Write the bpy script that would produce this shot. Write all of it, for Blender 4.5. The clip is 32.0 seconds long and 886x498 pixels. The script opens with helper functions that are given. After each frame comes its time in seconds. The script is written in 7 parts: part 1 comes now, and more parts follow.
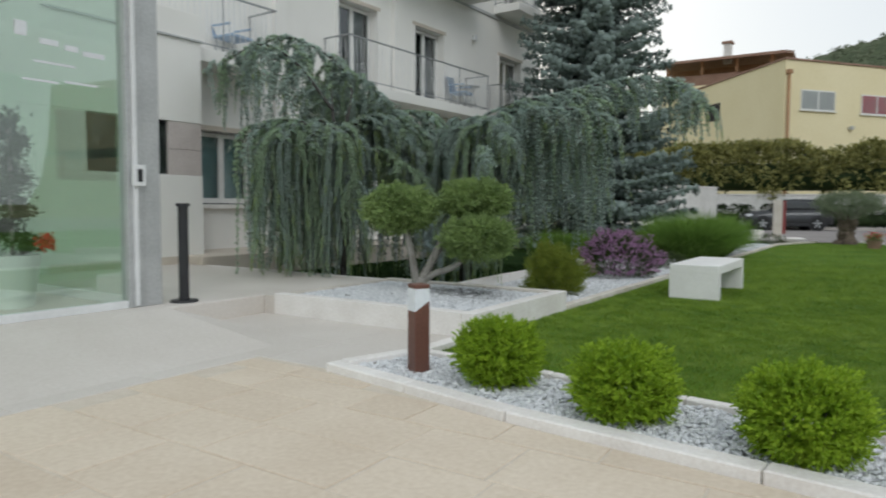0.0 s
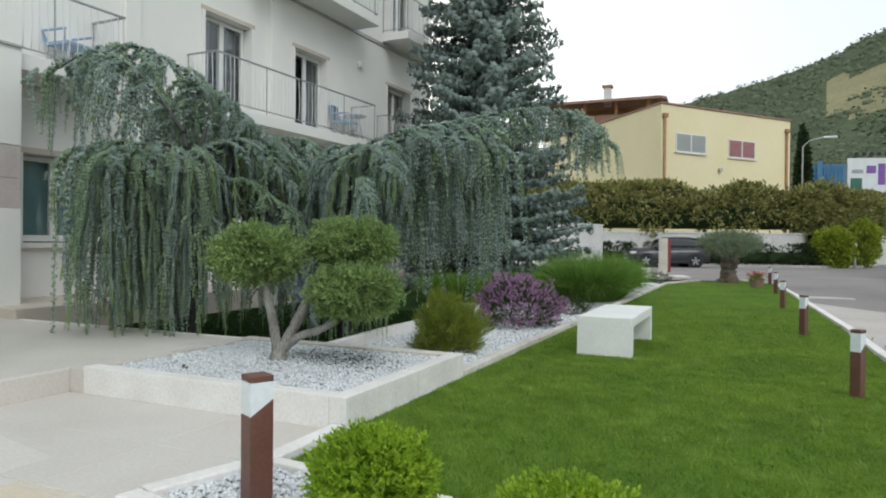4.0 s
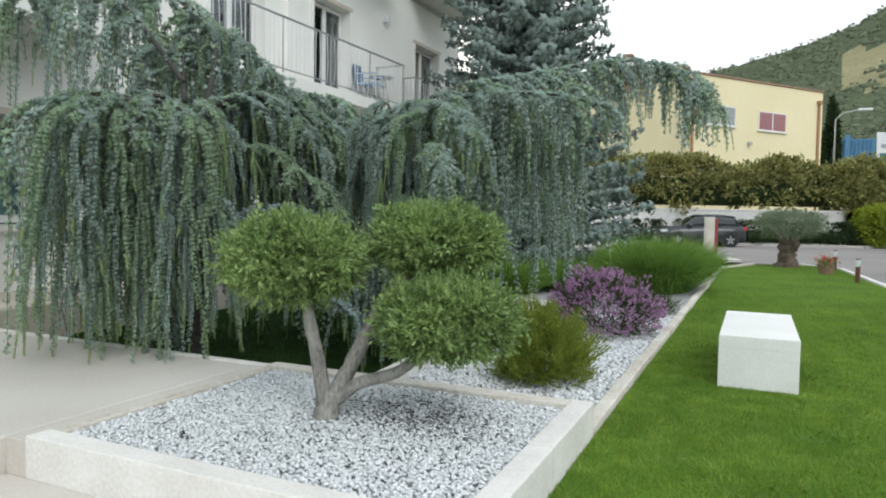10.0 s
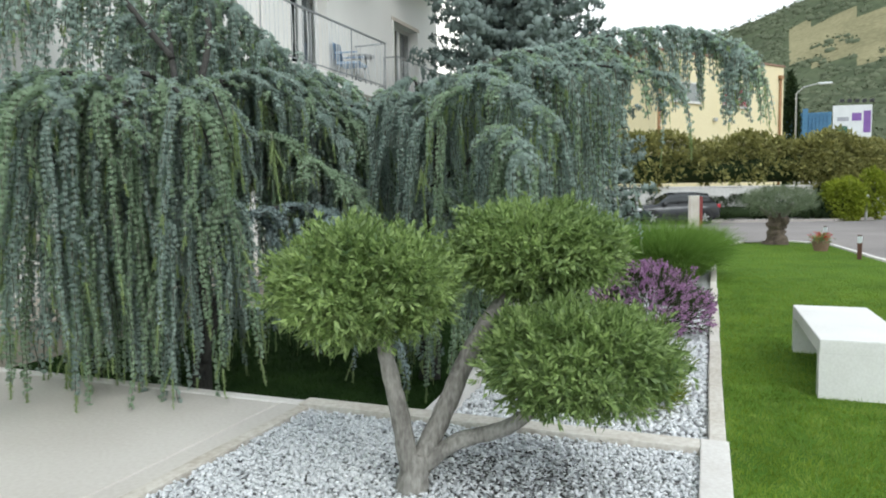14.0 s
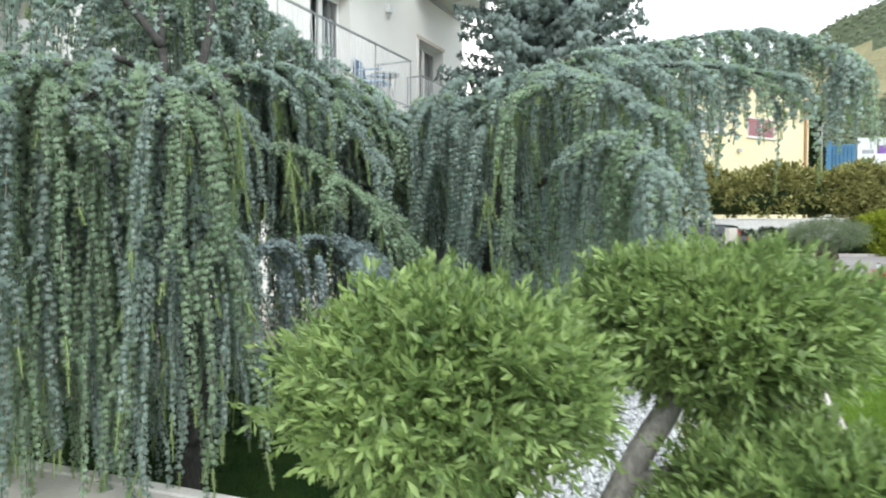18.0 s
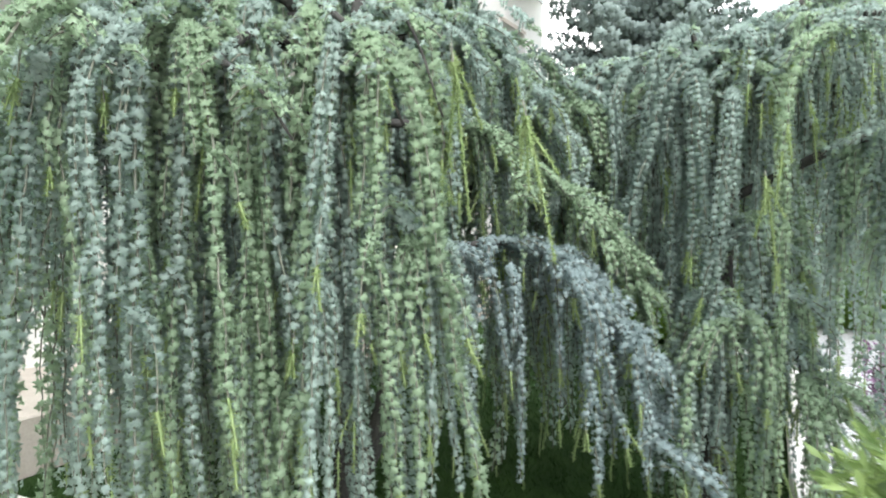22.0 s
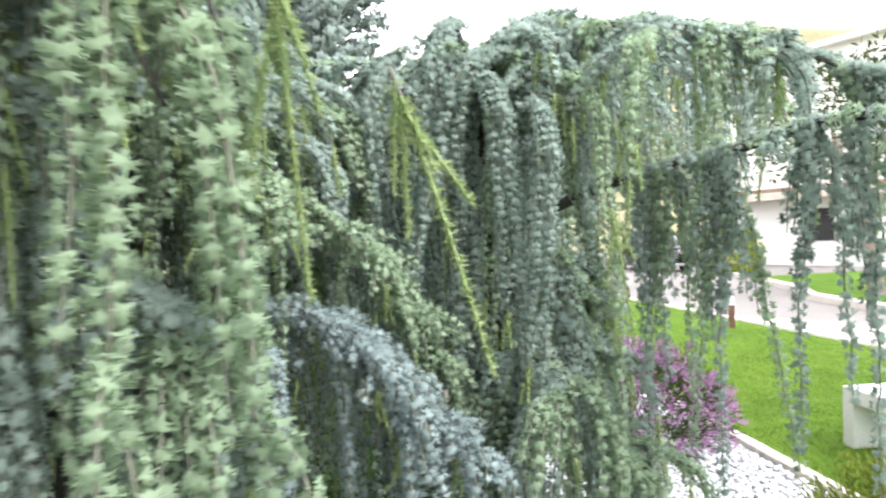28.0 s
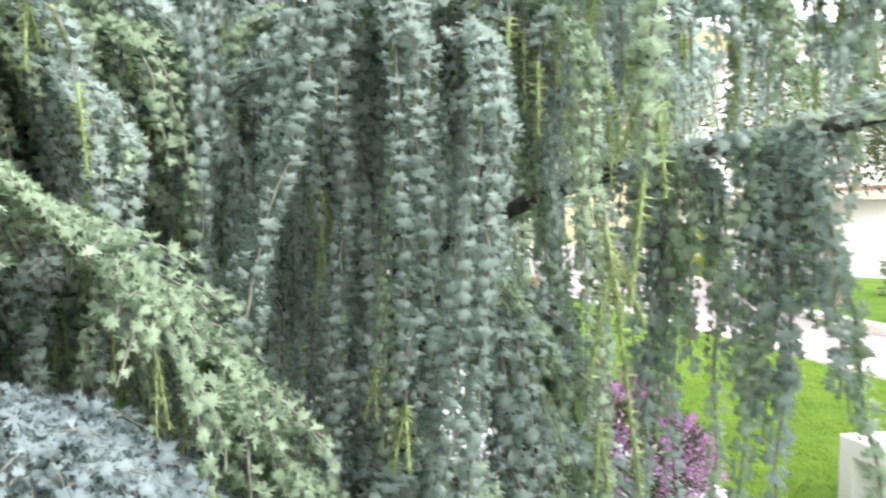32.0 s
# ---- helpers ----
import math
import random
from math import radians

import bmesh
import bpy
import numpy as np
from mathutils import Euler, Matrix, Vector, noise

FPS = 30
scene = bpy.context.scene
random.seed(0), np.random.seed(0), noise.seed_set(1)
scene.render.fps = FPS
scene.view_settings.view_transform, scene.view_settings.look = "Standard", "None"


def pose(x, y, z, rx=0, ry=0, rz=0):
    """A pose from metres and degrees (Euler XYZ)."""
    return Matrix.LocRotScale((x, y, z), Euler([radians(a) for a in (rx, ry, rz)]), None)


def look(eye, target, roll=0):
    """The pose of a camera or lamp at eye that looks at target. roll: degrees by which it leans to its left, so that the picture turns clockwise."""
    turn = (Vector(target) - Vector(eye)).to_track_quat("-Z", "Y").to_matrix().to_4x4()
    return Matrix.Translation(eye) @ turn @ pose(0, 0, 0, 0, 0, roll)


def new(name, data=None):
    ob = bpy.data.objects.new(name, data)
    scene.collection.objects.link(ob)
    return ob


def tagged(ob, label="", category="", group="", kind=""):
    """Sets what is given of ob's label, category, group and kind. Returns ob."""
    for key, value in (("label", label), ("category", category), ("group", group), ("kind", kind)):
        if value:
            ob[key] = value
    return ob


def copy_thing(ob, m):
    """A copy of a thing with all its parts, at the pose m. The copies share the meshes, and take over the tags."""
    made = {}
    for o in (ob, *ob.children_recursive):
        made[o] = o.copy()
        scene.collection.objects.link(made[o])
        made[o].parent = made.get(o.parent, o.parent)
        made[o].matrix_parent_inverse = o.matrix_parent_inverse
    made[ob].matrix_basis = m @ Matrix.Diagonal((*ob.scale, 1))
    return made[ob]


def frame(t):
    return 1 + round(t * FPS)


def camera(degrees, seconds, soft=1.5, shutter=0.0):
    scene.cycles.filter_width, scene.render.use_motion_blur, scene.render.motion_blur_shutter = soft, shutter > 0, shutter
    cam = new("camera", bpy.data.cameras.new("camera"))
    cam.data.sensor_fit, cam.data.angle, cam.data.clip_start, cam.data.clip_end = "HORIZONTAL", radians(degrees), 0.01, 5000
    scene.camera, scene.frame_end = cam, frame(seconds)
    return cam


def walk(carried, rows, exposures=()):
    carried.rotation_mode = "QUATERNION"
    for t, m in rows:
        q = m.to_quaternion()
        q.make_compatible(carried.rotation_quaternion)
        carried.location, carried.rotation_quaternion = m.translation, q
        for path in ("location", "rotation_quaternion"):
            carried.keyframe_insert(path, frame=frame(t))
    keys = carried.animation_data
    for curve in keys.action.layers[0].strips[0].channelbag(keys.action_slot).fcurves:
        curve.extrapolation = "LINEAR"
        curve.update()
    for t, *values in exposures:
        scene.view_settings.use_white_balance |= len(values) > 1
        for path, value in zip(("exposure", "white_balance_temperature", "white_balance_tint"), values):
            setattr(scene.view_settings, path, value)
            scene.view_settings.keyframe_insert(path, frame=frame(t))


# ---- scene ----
cam = camera(65.8, 32.0, soft=1.9, shutter=0.6)
METRES, EYE, TILT, LEAN, TURN = 10.0, 1.183, 0.0, 0.0, 33.2
ROWS = [
    (0.0, 0.0, 0.0, 0.0, 0.02, -3.56, -0.31),
    (0.5, 0.0002, 0.0152, 0.003, -5.06, -3.66, -0.79),
    (1.0, 0.0007, 0.0306, 0.0069, -10.37, -3.11, -0.43),
    (1.5, 0.0026, 0.0455, 0.0052, -12.16, -2.7, -0.09),
    (2.0, 0.0102, 0.0657, 0.0064, -11.88, -2.02, 0.29),
    (2.5, 0.0145, 0.0838, 0.0084, -12.54, -1.35, 0.19),
    (3.0, 0.0168, 0.1016, 0.0063, -10.13, -1.31, -0.38),
    (3.5, 0.0188, 0.1184, 0.0067, -9.62, -1.39, -0.57),
    (4.0, 0.0185, 0.1408, 0.0102, -9.1, -0.62, -0.6),
    (4.5, 0.0196, 0.1594, 0.0092, -10.19, -0.41, -0.45),
    (6.5, 0.0166, 0.2374, 0.0116, -9.82, 0.41, -1.17),
    (7.0, 0.0114, 0.2577, 0.0151, -9.64, 0.47, -1.01),
    (7.5, 0.0081, 0.2713, 0.0147, -9.92, 0.05, -0.76),
    (8.0, 0.004, 0.2893, 0.0144, -10.01, -1.05, -0.72),
    (8.5, -0.0003, 0.3084, 0.019, -9.92, -1.37, -0.73),
    (9.0, -0.007, 0.3272, 0.0213, -9.34, -1.94, -0.86),
    (9.5, -0.0131, 0.3433, 0.0208, -8.37, -2.57, -0.86),
    (10.0, -0.0228, 0.3617, 0.0236, -8.68, -2.85, -0.96),
    (10.5, -0.0303, 0.3723, 0.0255, -9.64, -3.1, -0.56),
    (11.0, -0.0392, 0.3866, 0.0233, -9.92, -4.24, -0.57),
    (11.5, -0.046, 0.4032, 0.0239, -9.51, -5.28, -0.41),
    (12.0, -0.0529, 0.4206, 0.0292, -9.8, -5.34, -0.14),
    (12.5, -0.0591, 0.4334, 0.0312, -10.05, -5.03, -0.06),
    (13.0, -0.0674, 0.4476, 0.0329, -10.61, -4.23, -0.23),
    (13.5, -0.0734, 0.4572, 0.0352, -11.29, -3.83, 0.13),
    (14.0, -0.0762, 0.4684, 0.033, -12.12, -4.22, 0.76),
    (14.5, -0.0736, 0.4805, 0.0317, -12.8, -4.83, 1.24),
    (16.5, -0.0691, 0.5443, 0.0365, -14.21, -2.59, -0.19),
    (17.0, -0.0737, 0.5624, 0.0372, -13.74, -1.62, -0.22),
    (17.5, -0.0779, 0.5786, 0.0356, -12.67, -1.82, -0.26),
    (18.0, -0.0815, 0.599, 0.0357, -11.12, -1.83, 0.04),
    (18.5, -0.0863, 0.616, 0.0384, -9.79, -1.41, -0.2),
    (19.0, -0.0943, 0.6316, 0.0383, -8.22, -1.09, -0.55),
    (19.5, -0.1031, 0.6441, 0.0373, -7.05, -0.99, -0.8),
    (20.0, -0.1145, 0.6576, 0.0383, -7.1, -0.74, -0.73),
    (20.5, -0.1232, 0.6688, 0.0372, -7.2, -1.11, -0.45),
    (21.0, -0.1309, 0.6842, 0.0352, -6.94, -2.25, -0.04),
    (21.5, -0.1368, 0.6986, 0.0372, -6.71, -2.61, 0.35),
    (22.0, -0.1438, 0.7124, 0.0382, -7.18, -2.31, 0.59),
    (22.5, -0.1512, 0.722, 0.0382, -8.88, -1.73, 0.76),
    (23.0, -0.1608, 0.7327, 0.0401, -14.85, -0.68, 0.79),
    (23.5, -0.1667, 0.7409, 0.0397, -17.63, -0.17, 0.08),
    (24.0, -0.1726, 0.7529, 0.0376, -19.39, -0.25, 0.09),
    (24.5, -0.1762, 0.7697, 0.0391, -20.52, -0.14, 0.13),
    (26.5, -0.1862, 0.8087, 0.0498, -29.58, 2.75, 1.00),
    (27.0, -0.1834, 0.8170, 0.0484, -32.88, 1.69, 1.30),
    (27.5, -0.1742, 0.8239, 0.0462, -35.69, 0.43, 2.00),
    (28.0, -0.1592, 0.8322, 0.0470, -39.43, -0.86, 2.20),
    (28.5, -0.1465, 0.8378, 0.0478, -42.15, -1.78, 1.50),
    (29.0, -0.1364, 0.8480, 0.0466, -44.87, -3.07, 1.00),
    (29.5, -0.1266, 0.8590, 0.0469, -46.96, -3.33, 0.60),
    (30.0, -0.1161, 0.8702, 0.0497, -48.91, -3.12, 0.70),
    (30.5, -0.1056, 0.8792, 0.0476, -49.87, -3.01, 0.40),
    (31.0, -0.0928, 0.8862, 0.0483, -48.38, -2.81, 1.20),
    (31.5, -0.0825, 0.8934, 0.0517, -47.07, -2.64, 0.60),
    (32.0, -0.0792, 0.8993, 0.0541, -43.03, -1.89, -0.30),
]
EXPOSURES = [(t, stops, kelvin, tint) for t, stops, kelvin, tint in ((0.0, -0.1, 6230, 7), (1.0, -0.1, 6230, 7), (3.0, 0.02, 6200, 6), (4.0, 0.2, 6200, 6), (7.0, 0.45, 6200, 6), (9.0, 0.5, 6200, 6), (13.0, 0.6, 6200, 6), (17.0, 1.0, 6200, 6), (19.0, 1.35, 6200, 7), (21.0, 1.65, 6250, 9), (22.0, 1.8, 6300, 10), (23.0, 2.1, 6400, 11), (24.0, 2.18, 6500, 12), (26.5, 2.1, 6500, 12), (28.0, 2.05, 6450, 13), (30.0, 2.1, 6450, 14), (32.0, 2.2, 6450, 16))]
walk(cam, [(t, pose(0, 0, EYE, TILT, LEAN, TURN) @ pose(METRES * x, METRES * y, METRES * z, 90 + pitch, roll, yaw)) for t, x, y, z, yaw, pitch, roll in ROWS],
     exposures=EXPOSURES)

import itertools

# ---- sky and sun ----
world = bpy.data.worlds.new("evening_sky")
scene.world = world
world.use_nodes = True
wn, wl = world.node_tree.nodes, world.node_tree.links
sky = wn.new("ShaderNodeTexSky")
sky.sky_type, sky.sun_disc = "NISHITA", False
sky.sun_elevation, sky.sun_rotation = radians(28), radians(-35)
sky.air_density, sky.dust_density, sky.ozone_density = 1.0, 3.0, 1.0
veil = wn.new("ShaderNodeMixRGB")
veil.inputs[0].default_value = 0.75
veil.inputs[2].default_value = (9.4, 9.6, 9.7, 1)
wl.new(sky.outputs[0], veil.inputs[1])
wl.new(veil.outputs[0], wn["Background"].inputs[0])
wn["Background"].inputs[1].default_value = 0.1
sun = new("sun", bpy.data.lights.new("sun", "SUN"))
sun.data.energy, sun.data.angle, sun.data.color = 0.9, radians(30), (1.0, 0.97, 0.93)
sun.matrix_world = look((9, -7, 15), (-3, 6, 0))


# ---- materials ----
def surface(name, dark, light, scale=6.0, rough=0.7, bump=0.0, fine=60.0, metal=0.0, island=0.0, each=0.0, spec=0.5, leafy=0.0, coords="Object", stretch=(1, 1, 1), gloss=0.0):
    """Two colours mixed by a coarse and a fine noise, with relief; island and each vary separate pieces and objects."""
    m = bpy.data.materials.new(name)
    m.use_nodes = True
    n, l = m.node_tree.nodes, m.node_tree.links
    bsdf = n["Principled BSDF"]
    tc = n.new("ShaderNodeTexCoord")
    mp = n.new("ShaderNodeMapping")
    mp.inputs["Scale"].default_value = stretch
    l.new(tc.outputs[coords], mp.inputs["Vector"])
    a, b = n.new("ShaderNodeTexNoise"), n.new("ShaderNodeTexNoise")
    a.inputs["Scale"].default_value, a.inputs["Detail"].default_value = scale, 4
    b.inputs["Scale"].default_value, b.inputs["Detail"].default_value = fine, 3
    for t in (a, b):
        l.new(mp.outputs[0], t.inputs["Vector"])
    f = n.new("ShaderNodeMath")
    f.operation = "MULTIPLY_ADD"
    l.new(a.outputs["Fac"], f.inputs[0])
    f.inputs[1].default_value = 1.0
    l.new(b.outputs["Fac"], f.inputs[2])
    last = f.outputs[0]
    g = n.new("ShaderNodeMapRange")
    g.inputs["From Min"].default_value, g.inputs["From Max"].default_value = 0.7, 1.3
    l.new(last, g.inputs["Value"])
    last = g.outputs[0]
    if island:
        geo = n.new("ShaderNodeNewGeometry")
        mi = n.new("ShaderNodeMix")
        mi.inputs[0].default_value = island
        l.new(last, mi.inputs[2])
        l.new(geo.outputs["Random Per Island"], mi.inputs[3])
        last = mi.outputs[0]
    if each:
        oi = n.new("ShaderNodeObjectInfo")
        mi = n.new("ShaderNodeMix")
        mi.inputs[0].default_value = each
        l.new(last, mi.inputs[2])
        l.new(oi.outputs["Random"], mi.inputs[3])
        last = mi.outputs[0]
    c = n.new("ShaderNodeMix")
    c.data_type = "RGBA"
    l.new(last, c.inputs[0])
    c.inputs[6].default_value = (*dark, 1)
    c.inputs[7].default_value = (*light, 1)
    l.new(c.outputs[2], bsdf.inputs["Base Color"])
    bsdf.inputs["Roughness"].default_value = rough
    bsdf.inputs["Metallic"].default_value = metal
    bsdf.inputs["Specular IOR Level"].default_value = spec
    if bump:
        bp = n.new("ShaderNodeBump")
        bp.inputs["Strength"].default_value = bump
        bp.inputs["Distance"].default_value = 0.01
        l.new(f.outputs[0], bp.inputs["Height"])
        l.new(bp.outputs[0], bsdf.inputs["Normal"])
    if leafy:
        tr = n.new("ShaderNodeBsdfTranslucent")
        l.new(c.outputs[2], tr.inputs["Color"])
        mx = n.new("ShaderNodeMixShader")
        mx.inputs[0].default_value = leafy
        l.new(bsdf.outputs[0], mx.inputs[1])
        l.new(tr.outputs[0], mx.inputs[2])
        l.new(mx.outputs[0], n["Material Output"].inputs["Surface"])
    return m


def glass(name, tint=(1, 1, 1), rough=0.02, alpha=0.25):
    """A thin pane: part clear, part mirror-like."""
    m = bpy.data.materials.new(name)
    m.use_nodes = True
    n, l = m.node_tree.nodes, m.node_tree.links
    n.remove(n["Principled BSDF"])
    clear, shine, mx, fr = n.new("ShaderNodeBsdfTransparent"), n.new("ShaderNodeBsdfGlossy"), n.new("ShaderNodeMixShader"), n.new("ShaderNodeLayerWeight")
    clear.inputs[0].default_value = (*tint, 1)
    shine.inputs["Roughness"].default_value = rough
    fr.inputs[0].default_value = 0.5
    pw = n.new("ShaderNodeMath")
    pw.operation = "POWER"
    pw.inputs[1].default_value = 4.0
    l.new(fr.outputs["Facing"], pw.inputs[0])
    k = n.new("ShaderNodeMath")
    k.operation = "MULTIPLY_ADD"
    l.new(pw.outputs[0], k.inputs[0])
    k.inputs[1].default_value, k.inputs[2].default_value = 0.9, alpha
    k.use_clamp = True
    l.new(k.outputs[0], mx.inputs[0])
    l.new(clear.outputs[0], mx.inputs[1])
    l.new(shine.outputs[0], mx.inputs[2])
    l.new(mx.outputs[0], n["Material Output"].inputs["Surface"])
    return m


PLASTER = surface("white_plaster", (0.77, 0.755, 0.72), (0.86, 0.845, 0.81), 0.7, 0.85, 0.15, 90)
PLASTER_WALL = surface("weathered_white_wall", (0.58, 0.57, 0.54), (0.78, 0.77, 0.74), 0.9, 0.85, 0.2, 12)
PLINTH = surface("beige_plinth_stone", (0.50, 0.44, 0.37), (0.62, 0.56, 0.49), 2.5, 0.7, 0.1, 60)
PINKSTONE = surface("pink_grey_stone", (0.48, 0.42, 0.40), (0.60, 0.54, 0.51), 3, 0.6, 0.1, 50)
KERB = surface("white_limestone", (0.68, 0.64, 0.60), (0.88, 0.86, 0.83), 3.5, 0.75, 0.25, 45, each=0.25)
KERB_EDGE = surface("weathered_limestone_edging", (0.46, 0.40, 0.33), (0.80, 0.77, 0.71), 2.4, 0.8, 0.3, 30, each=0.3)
SLAB = surface("pale_travertine", (0.56, 0.515, 0.465), (0.68, 0.64, 0.595), 1.1, 0.62, 0.12, 40, each=0.2)
FLAG = surface("honey_limestone_flag", (0.570, 0.470, 0.360), (0.750, 0.660, 0.540), 1.6, 0.7, 0.2, 30, each=0.35)
JOINT = surface("sandy_joint", (0.56, 0.49, 0.40), (0.68, 0.61, 0.52), 8, 0.9, 0.3, 70)
LAWN_SOIL = surface("lawn_turf", (0.058, 0.125, 0.016), (0.125, 0.225, 0.028), 1.2, 0.95, 0.6, 120, spec=0.1)
GRASS = surface("grass_blade", (0.080, 0.160, 0.016), (0.310, 0.420, 0.055), 5.0, 0.5, 0.0, 0.9, island=0.35, spec=0.4, leafy=0.3)
# turf with the shade of the cedars put into its colour
DARK_GRASS = surface("shade_painted_turf", (0.014, 0.034, 0.009), (0.032, 0.066, 0.015), 3, 0.95, 0.5, 90, spec=0.1)
ASPHALT = surface("asphalt", (0.222, 0.204, 0.197), (0.318, 0.296, 0.287), 0.35, 0.9, 0.3, 60, spec=0.2)
CONCRETE = surface("pale_concrete", (0.42, 0.385, 0.36), (0.56, 0.52, 0.485), 0.8, 0.9, 0.2, 30)
PEBBLE = surface("white_marble_pebble", (0.55, 0.57, 0.59), (0.93, 0.94, 0.95), 2.0, 0.6, 0.1, 60, island=0.75)
PEBBLE_BED = surface("grey_grit", (0.26, 0.26, 0.26), (0.48, 0.48, 0.48), 14, 0.9, 0.5, 70)
BENCH = surface("white_cast_stone", (0.74, 0.73, 0.70), (0.86, 0.85, 0.83), 2, 0.7, 0.1, 70)
CORTEN = surface("brown_painted_steel", (0.115, 0.050, 0.036), (0.165, 0.074, 0.052), 5, 0.5, 0.05, 80)
LAMP_WHITE = surface("opal_acrylic", (0.72, 0.76, 0.80), (0.82, 0.86, 0.90), 3, 0.35, 0, 30)
BLACK = surface("black_metal", (0.012, 0.013, 0.015), (0.028, 0.029, 0.032), 6, 0.45, 0.05, 90)
WHITE_METAL = surface("white_lacquered_metal", (0.66, 0.67, 0.67), (0.78, 0.79, 0.79), 3, 0.35, 0, 40)
GREY_METAL = surface("grey_aluminium", (0.40, 0.41, 0.41), (0.52, 0.53, 0.53), 3, 0.4, 0, 40, metal=0.3)
RAIL = surface("grey_steel_rail", (0.30, 0.31, 0.32), (0.42, 0.43, 0.44), 3, 0.4, 0, 40, metal=0.4)
FRAME = surface("white_window_frame", (0.68, 0.67, 0.65), (0.80, 0.79, 0.77), 3, 0.4, 0, 40)
PANE = glass("window_pane", (0.85, 0.88, 0.88), 0.02, 0.08)
CLEAR = glass("green_tinted_pane", (0.90, 0.965, 0.92), 0.01, 0.14)
# near-black that stands in for the shade of rooms behind windows
ROOM_SHADE = surface("painted_room_shade", (0.020, 0.020, 0.022), (0.045, 0.043, 0.042), 2, 0.9, 0, 20)
CURTAIN = surface("grey_curtain", (0.20, 0.19, 0.20), (0.34, 0.33, 0.34), 2, 0.9, 0.1, 40)
TEAL_CURTAIN = surface("teal_curtain", (0.16, 0.28, 0.30), (0.30, 0.44, 0.46), 2, 0.9, 0.1, 40)
BARK = surface("grey_brown_bark", (0.15, 0.14, 0.125), (0.40, 0.385, 0.35), 9, 0.95, 0.8, 60, stretch=(1, 1, 0.35))
DARK_BARK = surface("dark_cedar_bark", (0.024, 0.024, 0.022), (0.075, 0.072, 0.064), 14, 0.95, 0.8, 60, stretch=(1, 1, 0.35))
TWIG = surface("cedar_twig", (0.13, 0.14, 0.11), (0.24, 0.24, 0.19), 20, 0.9, 0.2, 80)
NEEDLE = surface("blue_cedar_needle", (0.270, 0.360, 0.315), (0.640, 0.765, 0.695), 2.6, 0.8, 0.0, 9, island=0.10, each=0.25, spec=0.1, leafy=0.5)
NEEDLE_BLUE = surface("glaucous_cedar_needle", (0.285, 0.370, 0.365), (0.640, 0.760, 0.760), 2.6, 0.8, 0.0, 9, island=0.10, each=0.2, spec=0.1, leafy=0.5)
NEEDLE_GREEN = surface("green_cedar_needle", (0.260, 0.365, 0.235), (0.600, 0.750, 0.530), 2.6, 0.8, 0.0, 9, island=0.10, each=0.25, spec=0.1, leafy=0.5)
SHOOT = surface("new_cedar_shoot", (0.34, 0.46, 0.19), (0.52, 0.63, 0.32), 3, 0.6, 0.0, 20, island=0.2, spec=0.3, leafy=0.4)
SPRUCE_NEEDLE = surface("blue_spruce_needle", (0.130, 0.175, 0.155), (0.370, 0.450, 0.420), 1.0, 0.7, 0.0, 4, island=0.5, spec=0.3, leafy=0.15)
BOX_LEAF = surface("bright_boxwood_leaf", (0.130, 0.250, 0.014), (0.470, 0.640, 0.055), 3, 0.55, 0.0, 12, island=0.5, spec=0.3, leafy=0.3)
OLIVE_LEAF = surface("pruned_olive_leaf", (0.050, 0.105, 0.025), (0.430, 0.570, 0.200), 2.2, 0.45, 0.0, 10, island=0.6, spec=0.5, leafy=0.3)
OLIVE_OLD = surface("grey_olive_leaf", (0.10, 0.135, 0.08), (0.30, 0.36, 0.22), 2.2, 0.6, 0.0, 10, island=0.5, spec=0.4, leafy=0.2)
CONIFER_LEAF = surface("yellow_green_dwarf_conifer", (0.085, 0.135, 0.018), (0.340, 0.390, 0.060), 3, 0.65, 0.0, 10, island=0.5, spec=0.3, leafy=0.2)
HEATHER_LEAF = surface("heather_green", (0.030, 0.050, 0.018), (0.095, 0.120, 0.050), 4, 0.8, 0.0, 12, island=0.5, spec=0.2, leafy=0.15)
HEATHER_BLOOM = surface("purple_heather_bloom", (0.310, 0.140, 0.310), (0.680, 0.430, 0.640), 4, 0.7, 0.0, 12, island=0.6, spec=0.2, leafy=0.25)
FINE_GRASS = surface("feather_grass_blade", (0.090, 0.185, 0.030), (0.290, 0.450, 0.100), 1.0, 0.7, 0.0, 6, island=0.5, spec=0.2, leafy=0.3)
HEDGE_LEAF = surface("laurel_hedge_leaf", (0.065, 0.085, 0.020), (0.450, 0.425, 0.150), 1.1, 0.6, 0.0, 2.5, island=0.5, spec=0.3, leafy=0.2)
LIME_LEAF = surface("lime_shrub_leaf", (0.130, 0.190, 0.016), (0.420, 0.480, 0.050), 1, 0.6, 0.0, 4, island=0.5, spec=0.3, leafy=0.25)
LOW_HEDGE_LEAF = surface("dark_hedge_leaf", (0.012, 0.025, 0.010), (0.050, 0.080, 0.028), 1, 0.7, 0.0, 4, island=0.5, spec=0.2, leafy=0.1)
YELLOW_WALL = surface("yellow_render", (0.770, 0.680, 0.430), (0.840, 0.755, 0.510), 0.25, 0.9, 0.1, 8)
ROOF_TILE = surface("terracotta_roof", (0.22, 0.13, 0.095), (0.34, 0.22, 0.16), 1.5, 0.85, 0.3, 20)
COPPER = surface("brown_downpipe", (0.30, 0.16, 0.08), (0.42, 0.24, 0.12), 2, 0.6, 0, 20)
RED_BLIND = surface("red_curtain", (0.42, 0.02, 0.03), (0.60, 0.05, 0.06), 2, 0.8, 0, 20)
PALE_BLIND = surface("pale_curtain", (0.48, 0.44, 0.42), (0.62, 0.58, 0.54), 2, 0.8, 0, 20)
